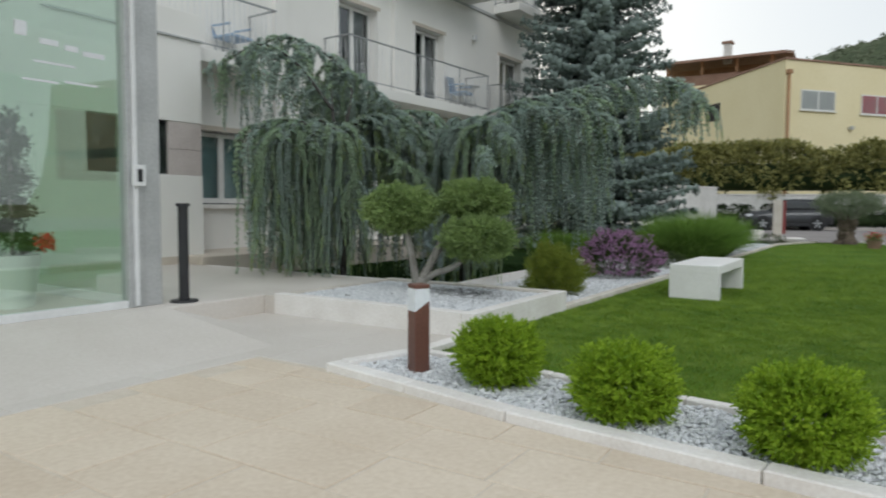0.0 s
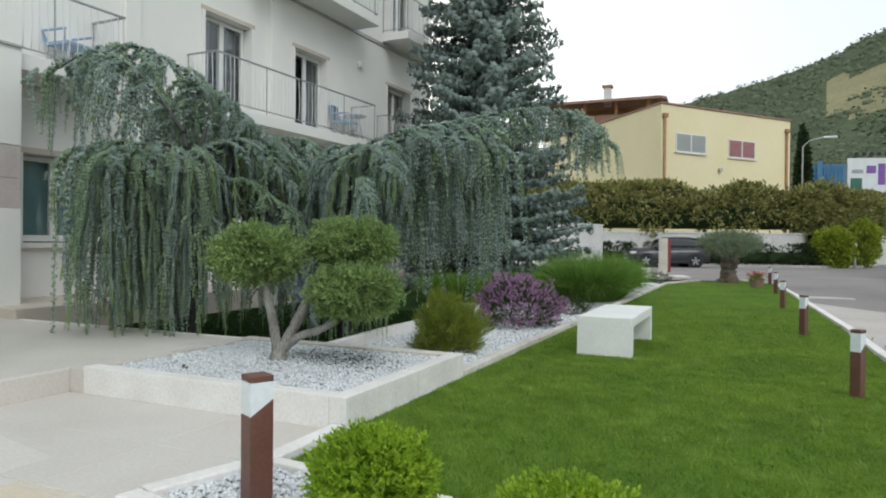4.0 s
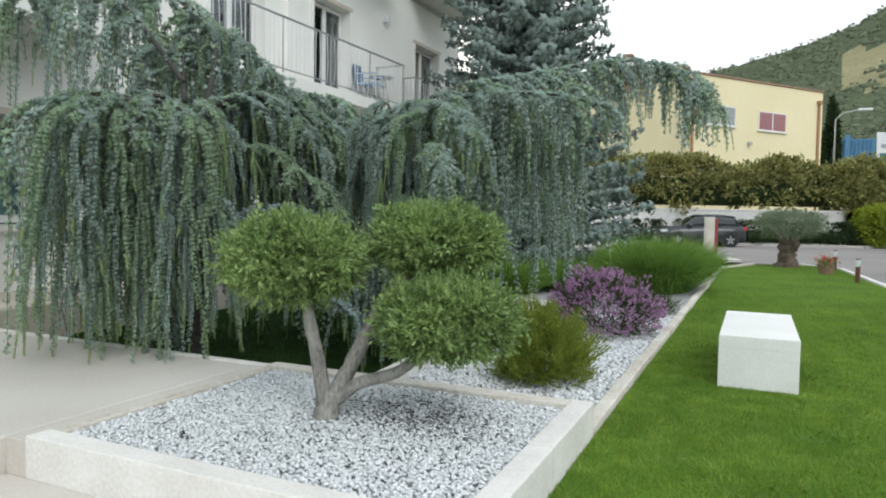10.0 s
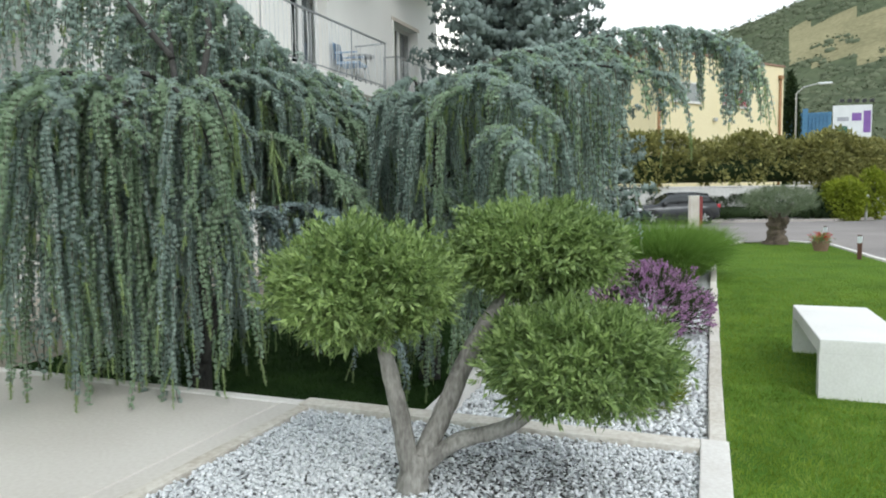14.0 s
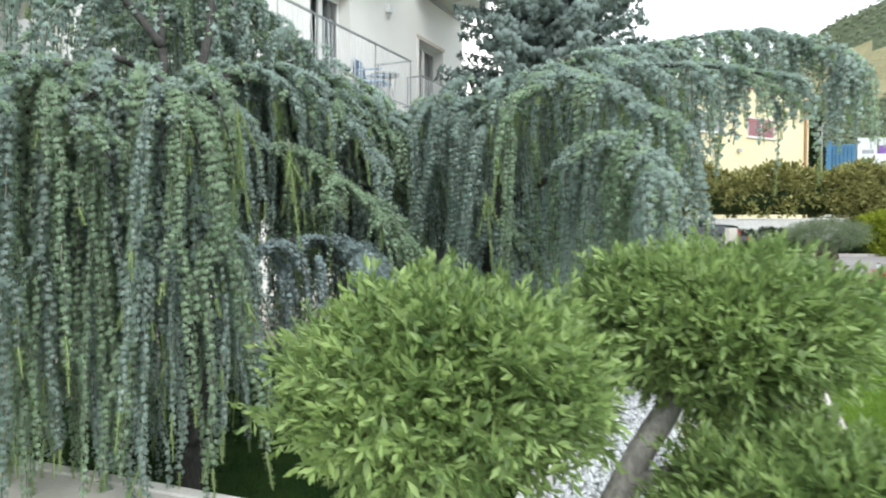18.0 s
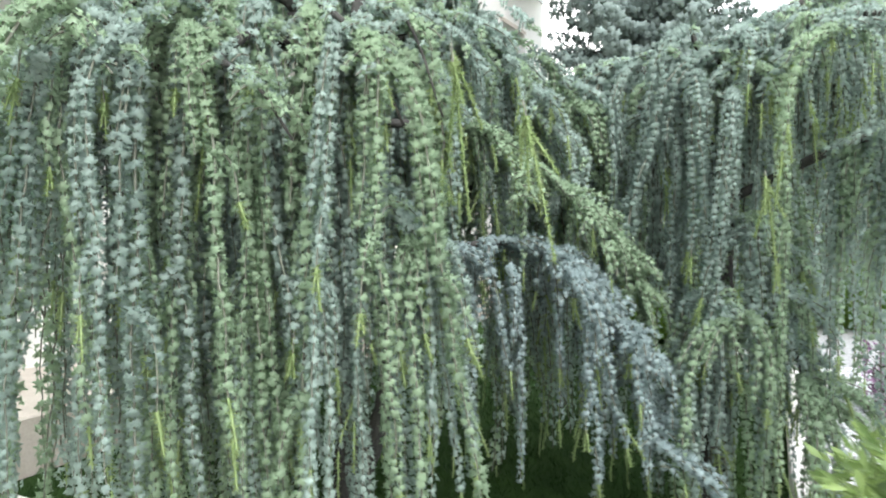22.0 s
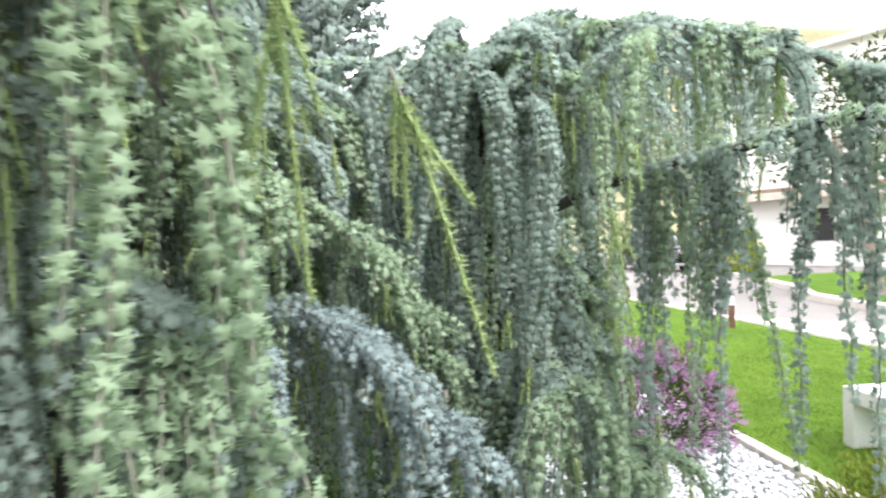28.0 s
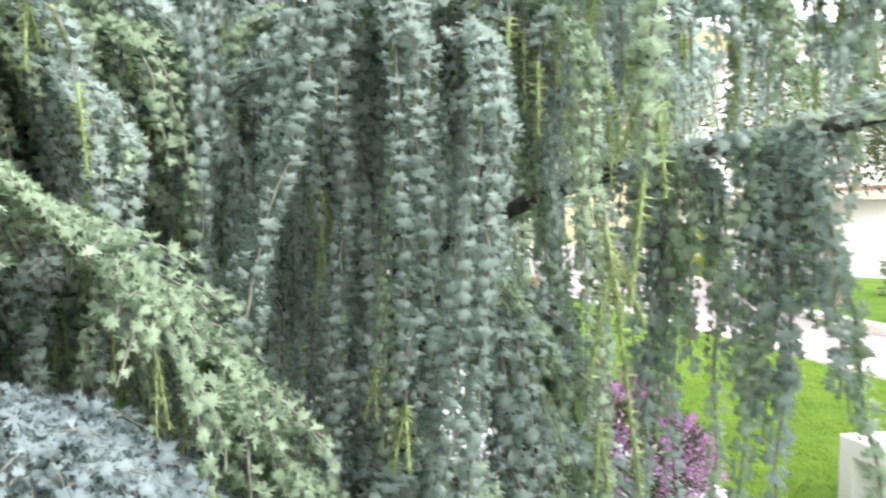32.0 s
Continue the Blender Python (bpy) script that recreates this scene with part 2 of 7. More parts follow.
BLUE_SHEET = surface("blue_sheet_metal", (0.05, 0.16, 0.30), (0.11, 0.27, 0.44), 0.4, 0.5, 0, 6)
CAR_GREY = surface("dark_grey_car_paint", (0.050, 0.052, 0.055), (0.070, 0.072, 0.075), 2, 0.25, 0, 30, metal=0.5)
CAR_BLACK = surface("black_car_paint", (0.010, 0.011, 0.013), (0.018, 0.019, 0.022), 2, 0.2, 0, 30, metal=0.3)
CAR_GLASS = surface("car_glass", (0.015, 0.018, 0.020), (0.03, 0.034, 0.036), 2, 0.08, 0, 30, spec=0.8)
RUBBER = surface("tyre_rubber", (0.012, 0.012, 0.012), (0.026, 0.026, 0.026), 6, 0.9, 0.1, 60)
ALLOY = surface("alloy_rim", (0.45, 0.46, 0.47), (0.60, 0.61, 0.62), 3, 0.3, 0, 30, metal=0.8)
HEADLAMP = surface("headlamp_glass", (0.55, 0.57, 0.60), (0.75, 0.77, 0.80), 3, 0.15, 0, 30)
HOSE = surface("yellow_green_hose", (0.17, 0.21, 0.07), (0.32, 0.36, 0.15), 5, 0.5, 0, 60)
BLACK_HOSE = surface("black_hose", (0.015, 0.015, 0.015), (0.03, 0.03, 0.03), 5, 0.6, 0, 60)
BLUE_PLASTIC = surface("blue_grey_woven_plastic", (0.26, 0.36, 0.50), (0.40, 0.51, 0.66), 6, 0.6, 0.2, 60)
POT_WHITE = surface("white_glazed_pot", (0.64, 0.68, 0.64), (0.76, 0.80, 0.76), 3, 0.4, 0, 40)
TOPIARY = surface("dark_topiary_leaf", (0.010, 0.028, 0.010), (0.045, 0.085, 0.030), 5, 0.7, 0, 20, island=0.5, leafy=0.1)
RED_BLOOM = surface("red_bloom", (0.45, 0.015, 0.02), (0.70, 0.05, 0.05), 5, 0.6, 0, 20)
# green of the outdoors mirrored in the entrance glass, given as a plain colour
GREEN_BACKDROP = surface("green_reflection_backdrop", (0.44, 0.62, 0.44), (0.52, 0.70, 0.52), 1, 0.8, 0, 20)
HILL = surface("wooded_hillside", (0.060, 0.078, 0.045), (0.105, 0.128, 0.072), 0.05, 0.95, 0.0, 0.4, spec=0.1)
MEADOW = surface("dry_meadow", (0.190, 0.178, 0.100), (0.310, 0.285, 0.165), 0.05, 0.95, 0, 0.6, spec=0.1)
# crowns lightened and greyed, so the haze over the hill is in the colour
TREE_LEAF = surface("hazed_tree_crown", (0.090, 0.108, 0.068), (0.165, 0.190, 0.120), 0.03, 0.9, 0, 0.3, island=0.4, spec=0.1)
SIGN_WHITE = surface("white_sign_face", (0.66, 0.68, 0.70), (0.78, 0.80, 0.82), 1, 0.6, 0, 20)
SIGN_RED = surface("red_sign_border", (0.45, 0.05, 0.05), (0.55, 0.08, 0.08), 1, 0.6, 0, 20)
PANEL_RED = surface("dark_red_panel", (0.20, 0.035, 0.035), (0.28, 0.055, 0.05), 1, 0.6, 0, 20)
OLD_BARK = surface("dark_gnarled_bark", (0.060, 0.045, 0.035), (0.21, 0.165, 0.125), 7, 0.95, 0.9, 40, stretch=(1, 1, 0.4))
PINE_BARK = surface("pinkish_street_tree_bark", (0.17, 0.125, 0.105), (0.33, 0.26, 0.225), 6, 0.95, 0.7, 40, stretch=(1, 1, 0.4))
SIGN_BAND = surface("grey_print", (0.30, 0.31, 0.36), (0.40, 0.41, 0.46), 1, 0.6, 0, 20)
SIGN_PURPLE = surface("purple_print", (0.16, 0.07, 0.30), (0.26, 0.13, 0.42), 1, 0.6, 0, 20)
SIGN_GREEN = surface("dark_green_print", (0.03, 0.10, 0.07), (0.06, 0.17, 0.12), 1, 0.6, 0, 20)
SIGN_YELLOW = surface("yellow_print", (0.62, 0.52, 0.05), (0.74, 0.64, 0.10), 1, 0.6, 0, 20)


# ---- mesh tools ----
RNG = np.random.default_rng(7)


def mesh_np(name, verts, tris, mats, idx=None, smooth=False, normals=None):
    """A mesh from arrays of points and triangles or quads; normals give foliage the soft shading of its clump."""
    verts, tris = np.asarray(verts, dtype=np.float32), np.asarray(tris, dtype=np.int32)
    me = bpy.data.meshes.new(name)
    k = tris.shape[1]
    me.vertices.add(len(verts))
    me.vertices.foreach_set("co", verts.ravel())
    me.loops.add(tris.size)
    me.loops.foreach_set("vertex_index", tris.ravel())
    me.polygons.add(len(tris))
    me.polygons.foreach_set("loop_start", np.arange(0, tris.size, k, dtype=np.int32))
    for m in mats:
        me.materials.append(m)
    if idx is not None:
        me.polygons.foreach_set("material_index", np.asarray(idx, dtype=np.int32))
    if smooth:
        me.polygons.foreach_set("use_smooth", np.ones(len(tris), dtype=bool))
    me.update(calc_edges=True)
    if normals is not None:
        me.normals_split_custom_set_from_vertices(np.asarray(normals, dtype=np.float32))
    return me


def thing(name, label, category, loc=(0, 0, 0), rz=0.0, group="", kind=""):
    ob = new(name)
    ob.matrix_world = pose(*loc, 0, 0, rz)
    return tagged(ob, label, category, group, kind)


def part(name, data, material=None, parent=None, label="", at=None, smooth=False):
    """One mesh object from a bmesh or a mesh, under a thing or a part."""
    if isinstance(data, bmesh.types.BMesh):
        me = bpy.data.meshes.new(name)
        if smooth:
            for f in data.faces:
                f.smooth = True
        data.to_mesh(me)
        data.free()
    else:
        me = data
    if material is not None and not me.materials:
        me.materials.append(material)
    ob = new(name, me)
    if parent is not None:
        ob.parent = parent
    if at is not None:
        ob.matrix_basis = at
    if label:
        ob["label"] = label
    return ob


def solid(name, data, material, label, category, kind="", at=None, smooth=False, group=""):
    """A thing or a piece of the setting that is one mesh."""
    return tagged(part(name, data, material, None, "", at, smooth), label, category, group, kind)


def box(x0, y0, z0, x1, y1, z1, bev=0.0, bm=None, seg=2):
    made = bmesh.new()
    bmesh.ops.create_cube(made, size=1)
    for v in made.verts:
        v.co = Vector((x0 + (v.co.x + 0.5) * (x1 - x0), y0 + (v.co.y + 0.5) * (y1 - y0), z0 + (v.co.z + 0.5) * (z1 - z0)))
    if bev:
        bmesh.ops.bevel(made, geom=made.edges[:], offset=bev, segments=seg, affect="EDGES", profile=0.6)
    if bm is None:
        return made
    me = bpy.data.meshes.new("tmp")
    made.to_mesh(me)
    made.free()
    bm.from_mesh(me)
    bpy.data.meshes.remove(me)
    return bm


def prism(outline, z0, z1, bev=0.0):
    """An upright block over a closed outline."""
    bm = bmesh.new()
    low = [bm.verts.new((x, y, z0)) for x, y in outline]
    top = [bm.verts.new((x, y, z1)) for x, y in outline]
    n = len(outline)
    bm.faces.new(low[::-1])
    bm.faces.new(top)
    for i in range(n):
        bm.faces.new((low[i], low[(i + 1) % n], top[(i + 1) % n], top[i]))
    bmesh.ops.recalc_face_normals(bm, faces=bm.faces[:])
    if bev:
        bmesh.ops.bevel(bm, geom=bm.edges[:], offset=bev, segments=1, affect="EDGES")
    return bm


def extrude_x(profile, x0, x1, bev=0.0):
    """A block over a closed outline in the y-z plane, drawn out along x."""
    bm = bmesh.new()
    a = [bm.verts.new((x0, y, z)) for y, z in profile]
    b = [bm.verts.new((x1, y, z)) for y, z in profile]
    n = len(profile)
    bm.faces.new(a)
    bm.faces.new(b[::-1])
    for i in range(n):
        bm.faces.new((a[i], b[i], b[(i + 1) % n], a[(i + 1) % n]))
    bmesh.ops.recalc_face_normals(bm, faces=bm.faces[:])
    if bev:
        bmesh.ops.bevel(bm, geom=bm.edges[:], offset=bev, segments=2, affect="EDGES")
    return bm


def smooth_line(pts, step=0.06):
    """A Catmull-Rom line through points (with a radius as 4th value)."""
    p = np.asarray(pts, dtype=float)
    q = np.vstack([2 * p[0] - p[1], p, 2 * p[-1] - p[-2]])
    out = []
    for i in range(1, len(q) - 2):
        n = max(2, int(np.linalg.norm(q[i + 1][:3] - q[i][:3]) / step))
        for t in np.linspace(0, 1, n, endpoint=False):
            a, b, c, d = q[i - 1], q[i], q[i + 1], q[i + 2]
            out.append(0.5 * (2 * b + (c - a) * t + (2 * a - 5 * b + 4 * c - d) * t * t + (3 * b - a - 3 * c + d) * t ** 3))
    out.append(q[-2])
    return np.array(out)


def tube_np(line, sides=7, rough=0.0, seed=0, cap=True):
    """Points and triangles of a tube along rows of x, y, z, radius."""
    rng = np.random.default_rng(seed)
    line = np.asarray(line, dtype=float)
    p, r = line[:, :3], line[:, 3]
    d = np.gradient(p, axis=0)
    d /= np.linalg.norm(d, axis=1)[:, None] + 1e-9
    up = np.where(np.abs(d[:, 2:3]) > 0.95, np.array([[1.0, 0, 0]]), np.array([[0, 0, 1.0]]))
    u = np.cross(d, up)
    u /= np.linalg.norm(u, axis=1)[:, None] + 1e-9
    for i in range(1, len(u)):
        if np.dot(u[i], u[i - 1]) < 0:
            u[i] *= -1
        u[i] = u[i - 1] - d[i] * np.dot(u[i - 1], d[i])
        u[i] /= np.linalg.norm(u[i]) + 1e-9
    w = np.cross(d, u)
    a = np.linspace(0, 2 * math.pi, sides, endpoint=False)
    rr = r[:, None] * (1 + rough * rng.normal(size=(len(p), sides)))
    v = p[:, None] + rr[..., None] * (np.cos(a)[None, :, None] * u[:, None] + np.sin(a)[None, :, None] * w[:, None])
    n = len(p)
    i, j = np.meshgrid(np.arange(n - 1), np.arange(sides), indexing="ij")
    k = (j + 1) % sides
    q = np.stack([i * sides + j, i * sides + k, (i + 1) * sides + k, (i + 1) * sides + j], -1).reshape(-1, 4)
    t = np.concatenate([q[:, [0, 1, 2]], q[:, [0, 2, 3]]])
    v = v.reshape(-1, 3)
    if cap:
        c = len(v)
        v = np.vstack([v, p[:1], p[-1:]])
        e = np.array([[c, (s + 1) % sides, s] for s in range(sides)] + [[c + 1, (n - 1) * sides + s, (n - 1) * sides + (s + 1) % sides] for s in range(sides)])
        t = np.vstack([t, e])
    return v, t


def tube(name, pts, material, parent, sides=8, step=0.06, rough=0.0, label="", seed=0, smooth=True):
    v, t = tube_np(smooth_line(pts, step), sides, rough, seed)
    return part(name, mesh_np(name, v, t, [material], smooth=smooth), None, parent, label)


def join_np(chunks):
    """Stack (verts, tris, idx) chunks into one."""
    vs, ts, ids, n = [], [], [], 0
    for v, t, i in chunks:
        vs.append(v)
        ts.append(t + n)
        ids.append(i)
        n += len(v)
    return np.vstack(vs), np.vstack(ts), np.concatenate(ids)


def unit(v):
    return v / (np.linalg.norm(v, axis=-1, keepdims=True) + 1e-9)


def leaves_np(pos, axis, length, width, fold=0.25, rng=RNG):
    """Pointed folded leaves of two triangles, each at pos along axis."""
    n = len(pos)
    axis = unit(axis)
    side = unit(np.cross(axis, rng.normal(size=(n, 3))))
    nor = np.cross(axis, side)
    L, Wd = np.broadcast_to(length, n)[:, None], np.broadcast_to(width, n)[:, None]
    mid = pos + axis * L * 0.5
    v = np.stack([pos, mid + side * Wd * 0.5 + nor * Wd * fold, pos + axis * L, mid - side * Wd * 0.5 + nor * Wd * fold], 1)
    b = np.arange(n)[:, None] * 4
    t = np.concatenate([b + [0, 1, 2], b + [0, 2, 3]])
    return v.reshape(-1, 3), t


def blades_np(pos, axis, length, width, rng=RNG):
    """Needles or grass blades: one triangle each."""
    n = len(pos)
    axis = unit(axis)
    side = unit(np.cross(axis, rng.normal(size=(n, 3))))
    L, Wd = np.broadcast_to(length, n)[:, None], np.broadcast_to(width, n)[:, None]
    v = np.stack([pos + side * Wd * 0.5, pos - side * Wd * 0.5, pos + axis * L], 1)
    return v.reshape(-1, 3), np.arange(3 * n).reshape(-1, 3)


def pebbles_np(pos, size, rng=RNG):
    """Small angular stones: squashed, jittered octahedra."""
    n = len(pos)
    base = np.array([[1, 0, 0], [0, 1, 0], [-1, 0, 0], [0, -1, 0], [0.3, 0.2, 1], [-0.2, 0.1, -1]], dtype=float)
    v = base[None] * (0.75 + 0.5 * rng.random((n, 6, 1)))
    v = v * (size[:, None, None] * (0.7 + 0.6 * rng.random((n, 1, 3))))
    ax = unit(rng.normal(size=(n, 3)))
    u = unit(np.cross(ax, rng.normal(size=(n, 3))))
    w = np.cross(ax, u)
    m = np.stack([u, w, ax], 1)
    v = np.einsum("nij,njk->nik", v, m)
    v[:, :, 2] *= 0.75
    v += pos[:, None]
    f = np.array([[0, 1, 4], [1, 2, 4], [2, 3, 4], [3, 0, 4], [1, 0, 5], [2, 1, 5], [3, 2, 5], [0, 3, 5]])
    t = (np.arange(n)[:, None, None] * 6 + f[None]).reshape(-1, 3)
    return v.reshape(-1, 3), t


def inside(pts, poly):
    """Which points lie inside a closed outline."""
    x, y = pts[:, 0], pts[:, 1]
    hit = np.zeros(len(pts), dtype=bool)
    for (x0, y0), (x1, y1) in zip(poly, poly[1:] + poly[:1]):
        c = (y0 > y) != (y1 > y)
        hit ^= c & (x < (x1 - x0) * (y - y0) / (y1 - y0 + 1e-12) + x0)
    return hit


def spread(poly, per_m2, rng):
    """Random points over a closed outline."""
    a = np.array(poly)
    lo, hi = a.min(0), a.max(0)
    n = int((hi - lo).prod() * per_m2)
    p = lo + rng.random((n, 2)) * (hi - lo)
    return p[inside(p, list(poly))]

# twelve corners and twenty faces of a rounded lump
G_ = (1 + 5 ** 0.5) / 2
ICO_V = unit(np.array([[a, b * G_, 0] for a in (-1, 1) for b in (-1, 1)] + [[0, a, b * G_] for a in (-1, 1) for b in (-1, 1)] + [[b * G_, 0, a] for a in (-1, 1) for b in (-1, 1)], dtype=float))
ICO_F = np.array([f if np.dot(np.cross(ICO_V[f[1]] - ICO_V[f[0]], ICO_V[f[2]] - ICO_V[f[0]]), ICO_V[f[0]]) > 0 else f[::-1] for f in itertools.combinations(range(12), 3) if max(np.linalg.norm(ICO_V[a] - ICO_V[b]) for a, b in itertools.combinations(f, 2)) < 1.1])


def facing(v, t, n):
    """Turns triangles so that their front looks along the normals of their points."""
    g = np.cross(v[t[:, 1]] - v[t[:, 0]], v[t[:, 2]] - v[t[:, 0]])
    flip = (g * n[t].sum(1)).sum(1) < 0
    t[flip] = t[flip][:, [0, 2, 1]]
    return t


def rosettes_np(pos, out, size, m, wid, rng, loose=0, fan=0.8, fine=False):
    """Needle rosettes: a shallow spiky dome of m needle tips round its crown, with loose needles; points, triangles, normals."""
    n = len(pos)
    u = unit(np.cross(out, unit(rng.normal(size=(n, 3)))))
    w = np.cross(out, u)
    k = 2 * m
    ang = (np.arange(k) + rng.uniform(-0.25, 0.25, (n, k))) * (2 * math.pi / k)
    tip = np.arange(k) % 2 == 0
    rad = np.where(tip, rng.uniform(0.8, 1.12, (n, k)), rng.uniform(0.42, 0.62, (n, k)) if fine else rng.uniform(0.55, 0.72, (n, k)))
    rise = np.where(tip, rng.uniform(-0.4, 1.0 if fine else 0.35, (n, k)), rng.uniform(0.0, 0.3, (n, k)))
    if fine:
        rad = np.where(tip, rad / np.sqrt(1 + 0.8 * rise ** 2), rad)
    way = np.cos(ang)[..., None] * u[:, None] + np.sin(ang)[..., None] * w[:, None]
    core = 0.85 if loose and not fine else 1.0
    rim = pos[:, None] + (way * rad[..., None] + out[:, None] * rise[..., None]) * (size * core)[:, None, None]
    crown = pos + out * (size * core * (0.45 if fine else 0.8) * rng.uniform(0.85, 1.15, n))[:, None]
    v = np.concatenate([crown[:, None], rim], 1).reshape(-1, 3)
    vn = np.concatenate([out[:, None], unit(way * 0.7 + out[:, None] * 0.8)], 1).reshape(-1, 3)
    i = np.arange(k)
    t = (np.arange(n)[:, None, None] * (k + 1) + np.stack([np.zeros(k, int), 1 + i, 1 + (i + 1) % k], 1)[None]).reshape(-1, 3)
    if not loose:
        return v, facing(v, t, vn), vn
    d = unit(out[:, None] * fan + unit(rng.normal(size=(n, loose, 3))))
    L = size[:, None] * rng.uniform(0.85, 1.3, (n, loose))
    tipw = unit(np.cross(d, rng.normal(size=d.shape))) * wid * 0.5
    root = np.broadcast_to(pos[:, None], d.shape)
    end = root + d * L[..., None]
    bv = np.stack([root, end + tipw, end - tipw], 2).reshape(-1, 3)
    bt = np.arange(len(bv)).reshape(-1, 3)
    bn = np.repeat(unit(d * 0.4 + out[:, None] * 0.9).reshape(-1, 3), 3, axis=0)
    return np.vstack([v, bv]), np.vstack([facing(v, t, vn), facing(bv, bt, bn) + len(v)]), np.vstack([vn, bn])


def sleeve_np(line, sides=5):
    """A thin stem with its normals."""
    v, t = tube_np(line, sides, cap=False)
    return v, t, unit(v - np.repeat(np.asarray(line)[:, :3], sides, axis=0))


def join_soft(chunks):
    """Stack (verts, tris, normals, idx) chunks into one."""
    vs, ts, ns, ids, n = [], [], [], [], 0
    for v, t, nr, i in chunks:
        vs.append(v)
        ts.append(t + n)
        ns.append(nr)
        ids.append(np.full(len(t), i) if np.isscalar(i) else i)
        n += len(v)
    return np.vstack(vs), np.vstack(ts), np.vstack(ns), np.concatenate(ids)


# ---- ground, paving, kerbs ----
TERRACE, RISE = 0.2, 0.2
LAWN = [(-3.03, 4.46), (-1.9, 4.33), (0.84, 4.02), (0.82, 7.5), (0.70, 13.7), (0.42, 20.4), (0.12, 26.0), (-0.8, 27.6), (-2.1, 26.7), (-2.98, 24.2), (-3.05, 15.0), (-3.075, 7.3), (-3.075, 5.2)]
STRIP = [(-3.26, 4.42), (-3.24, 3.72), (-1.74, 3.42), (0.86, 3.16), (0.86, 3.9), (-1.9, 4.22), (-3.0, 4.35)]


def flat(outline, z):
    bm = bmesh.new()
    bm.faces.new([bm.verts.new((x, y, z)) for x, y in outline])
    bmesh.ops.triangulate(bm, faces=bm.faces[:])
    bmesh.ops.recalc_face_normals(bm, faces=bm.faces[:])
    for f in bm.faces:
        if f.normal.z < 0:
            f.normal_flip()
    return bm


def ring(r, n=48):
    return [(r * math.cos(2 * math.pi * i / n), r * math.sin(2 * math.pi * i / n)) for i in range(n)]


solid("ground", flat(ring(1800), -0.10), MEADOW, "dry grassland reaching to the horizon", "ground", "structure")
solid("road", flat([(0.86, -14), (60, -14), (60, 20), (24, 62), (8.5, 70), (7.5, 56), (3, 49), (-14, 41), (-16, 30), (-3.2, 29), (-2.4, 27.2), (-0.9, 28.2), (0.3, 26), (0.6, 20.4), (0.86, 13)], -0.02), ASPHALT, "grey asphalt road curving past the garden", "road", "structure")
solid("pavement_apron", flat([(0.90, 8.2), (2.9, 8.2), (4.6, 13.2), (2.9, 15.4), (0.64, 18.9), (0.72, 14.5)], -0.016), CONCRETE, "pale concrete apron beside the lawn kerb", "pavement", "structure")
solid("drain_cover", box(0.75, 20.3, -0.02, 1.75, 21.0, -0.008), CONCRETE, "pale concrete cover plate in the asphalt", "cover", "structure")
# the tree shade on this bed comes from its dark colour
solid("soil_bed", flat([(-9.4, 7.2), (-3.0, 7.2), (-2.9, 25), (-4, 30), (-16, 32), (-12, 22), (-9.4, 22)], -0.05), DARK_GRASS, "turf under the weeping cedars, painted dark for their shade", "ground", "structure")
solid("lawn", flat(LAWN, 0.0), LAWN_SOIL, "even mown green lawn", "lawn", "structure")


def line_blocks(name, pts, width, z0, z1, length, material, parent, gap=0.004, seed=3, smooth=0.008):
    """Kerb stones laid end to end along a line."""
    rng = random.Random(seed)
    for (xa, ya), (xb, yb) in zip(pts, pts[1:]):
        d = math.hypot(xb - xa, yb - ya)
        n = max(1, round(d / length))
        a = math.degrees(math.atan2(yb - ya, xb - xa))
        for i in range(n):
            s, e = d * i / n + gap, d * (i + 1) / n - gap
            bm = box(s, -width / 2, z0, e, width / 2, z1 + rng.uniform(-0.003, 0.003), smooth, seg=1)
            part(name, bm, material, parent, at=pose(xa, ya, 0, 0, 0, a + rng.uniform(-0.15, 0.15)))


kerbs = thing("lawn_kerb", "white limestone kerb stones round the lawn", "kerb", kind="structure")
line_blocks("kerb_stone", [(0.90, 3.0), (0.89, 7.5), (0.77, 13.7), (0.49, 20.4), (0.19, 26.1), (-0.8, 27.7)], 0.12, -0.1, 0.045, 1.0, KERB, kerbs)
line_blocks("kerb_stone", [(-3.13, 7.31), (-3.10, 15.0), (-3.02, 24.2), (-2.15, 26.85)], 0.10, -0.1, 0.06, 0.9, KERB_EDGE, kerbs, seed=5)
line_blocks("kerb_stone", [(-3.03, 4.40), (-1.9, 4.275), (0.84, 3.96)], 0.08, -0.1, 0.055, 0.5, KERB, kerbs, seed=6)
strip = thing("gravel_border", "white limestone edging round a pebble border", "border", kind="structure")
line_blocks("edging_stone", [(-3.36, 3.68), (-1.74, 3.36), (0.9, 3.09)], 0.13, -0.1, 0.06, 1.1, KERB, strip, seed=8)
line_blocks("edging_stone", [(-3.31, 3.75), (-3.09, 4.40), (-3.10, 5.16)], 0.11, -0.1, 0.06, 1.0, KERB, strip, seed=9)
part("grit", flat(STRIP, 0.0), PEBBLE_BED, strip)
rng = np.random.default_rng(11)
p2 = spread(STRIP, 3600, rng)
v, t = pebbles_np(np.column_stack([p2, 0.006 + 0.022 * rng.random(len(p2))]), rng.uniform(0.010, 0.021, len(p2)), rng)
solid("strip_pebbles", mesh_np("strip_pebbles", v, t, [PEBBLE]), None, "loose white marble pebbles in the border", "pebbles", "stuff")

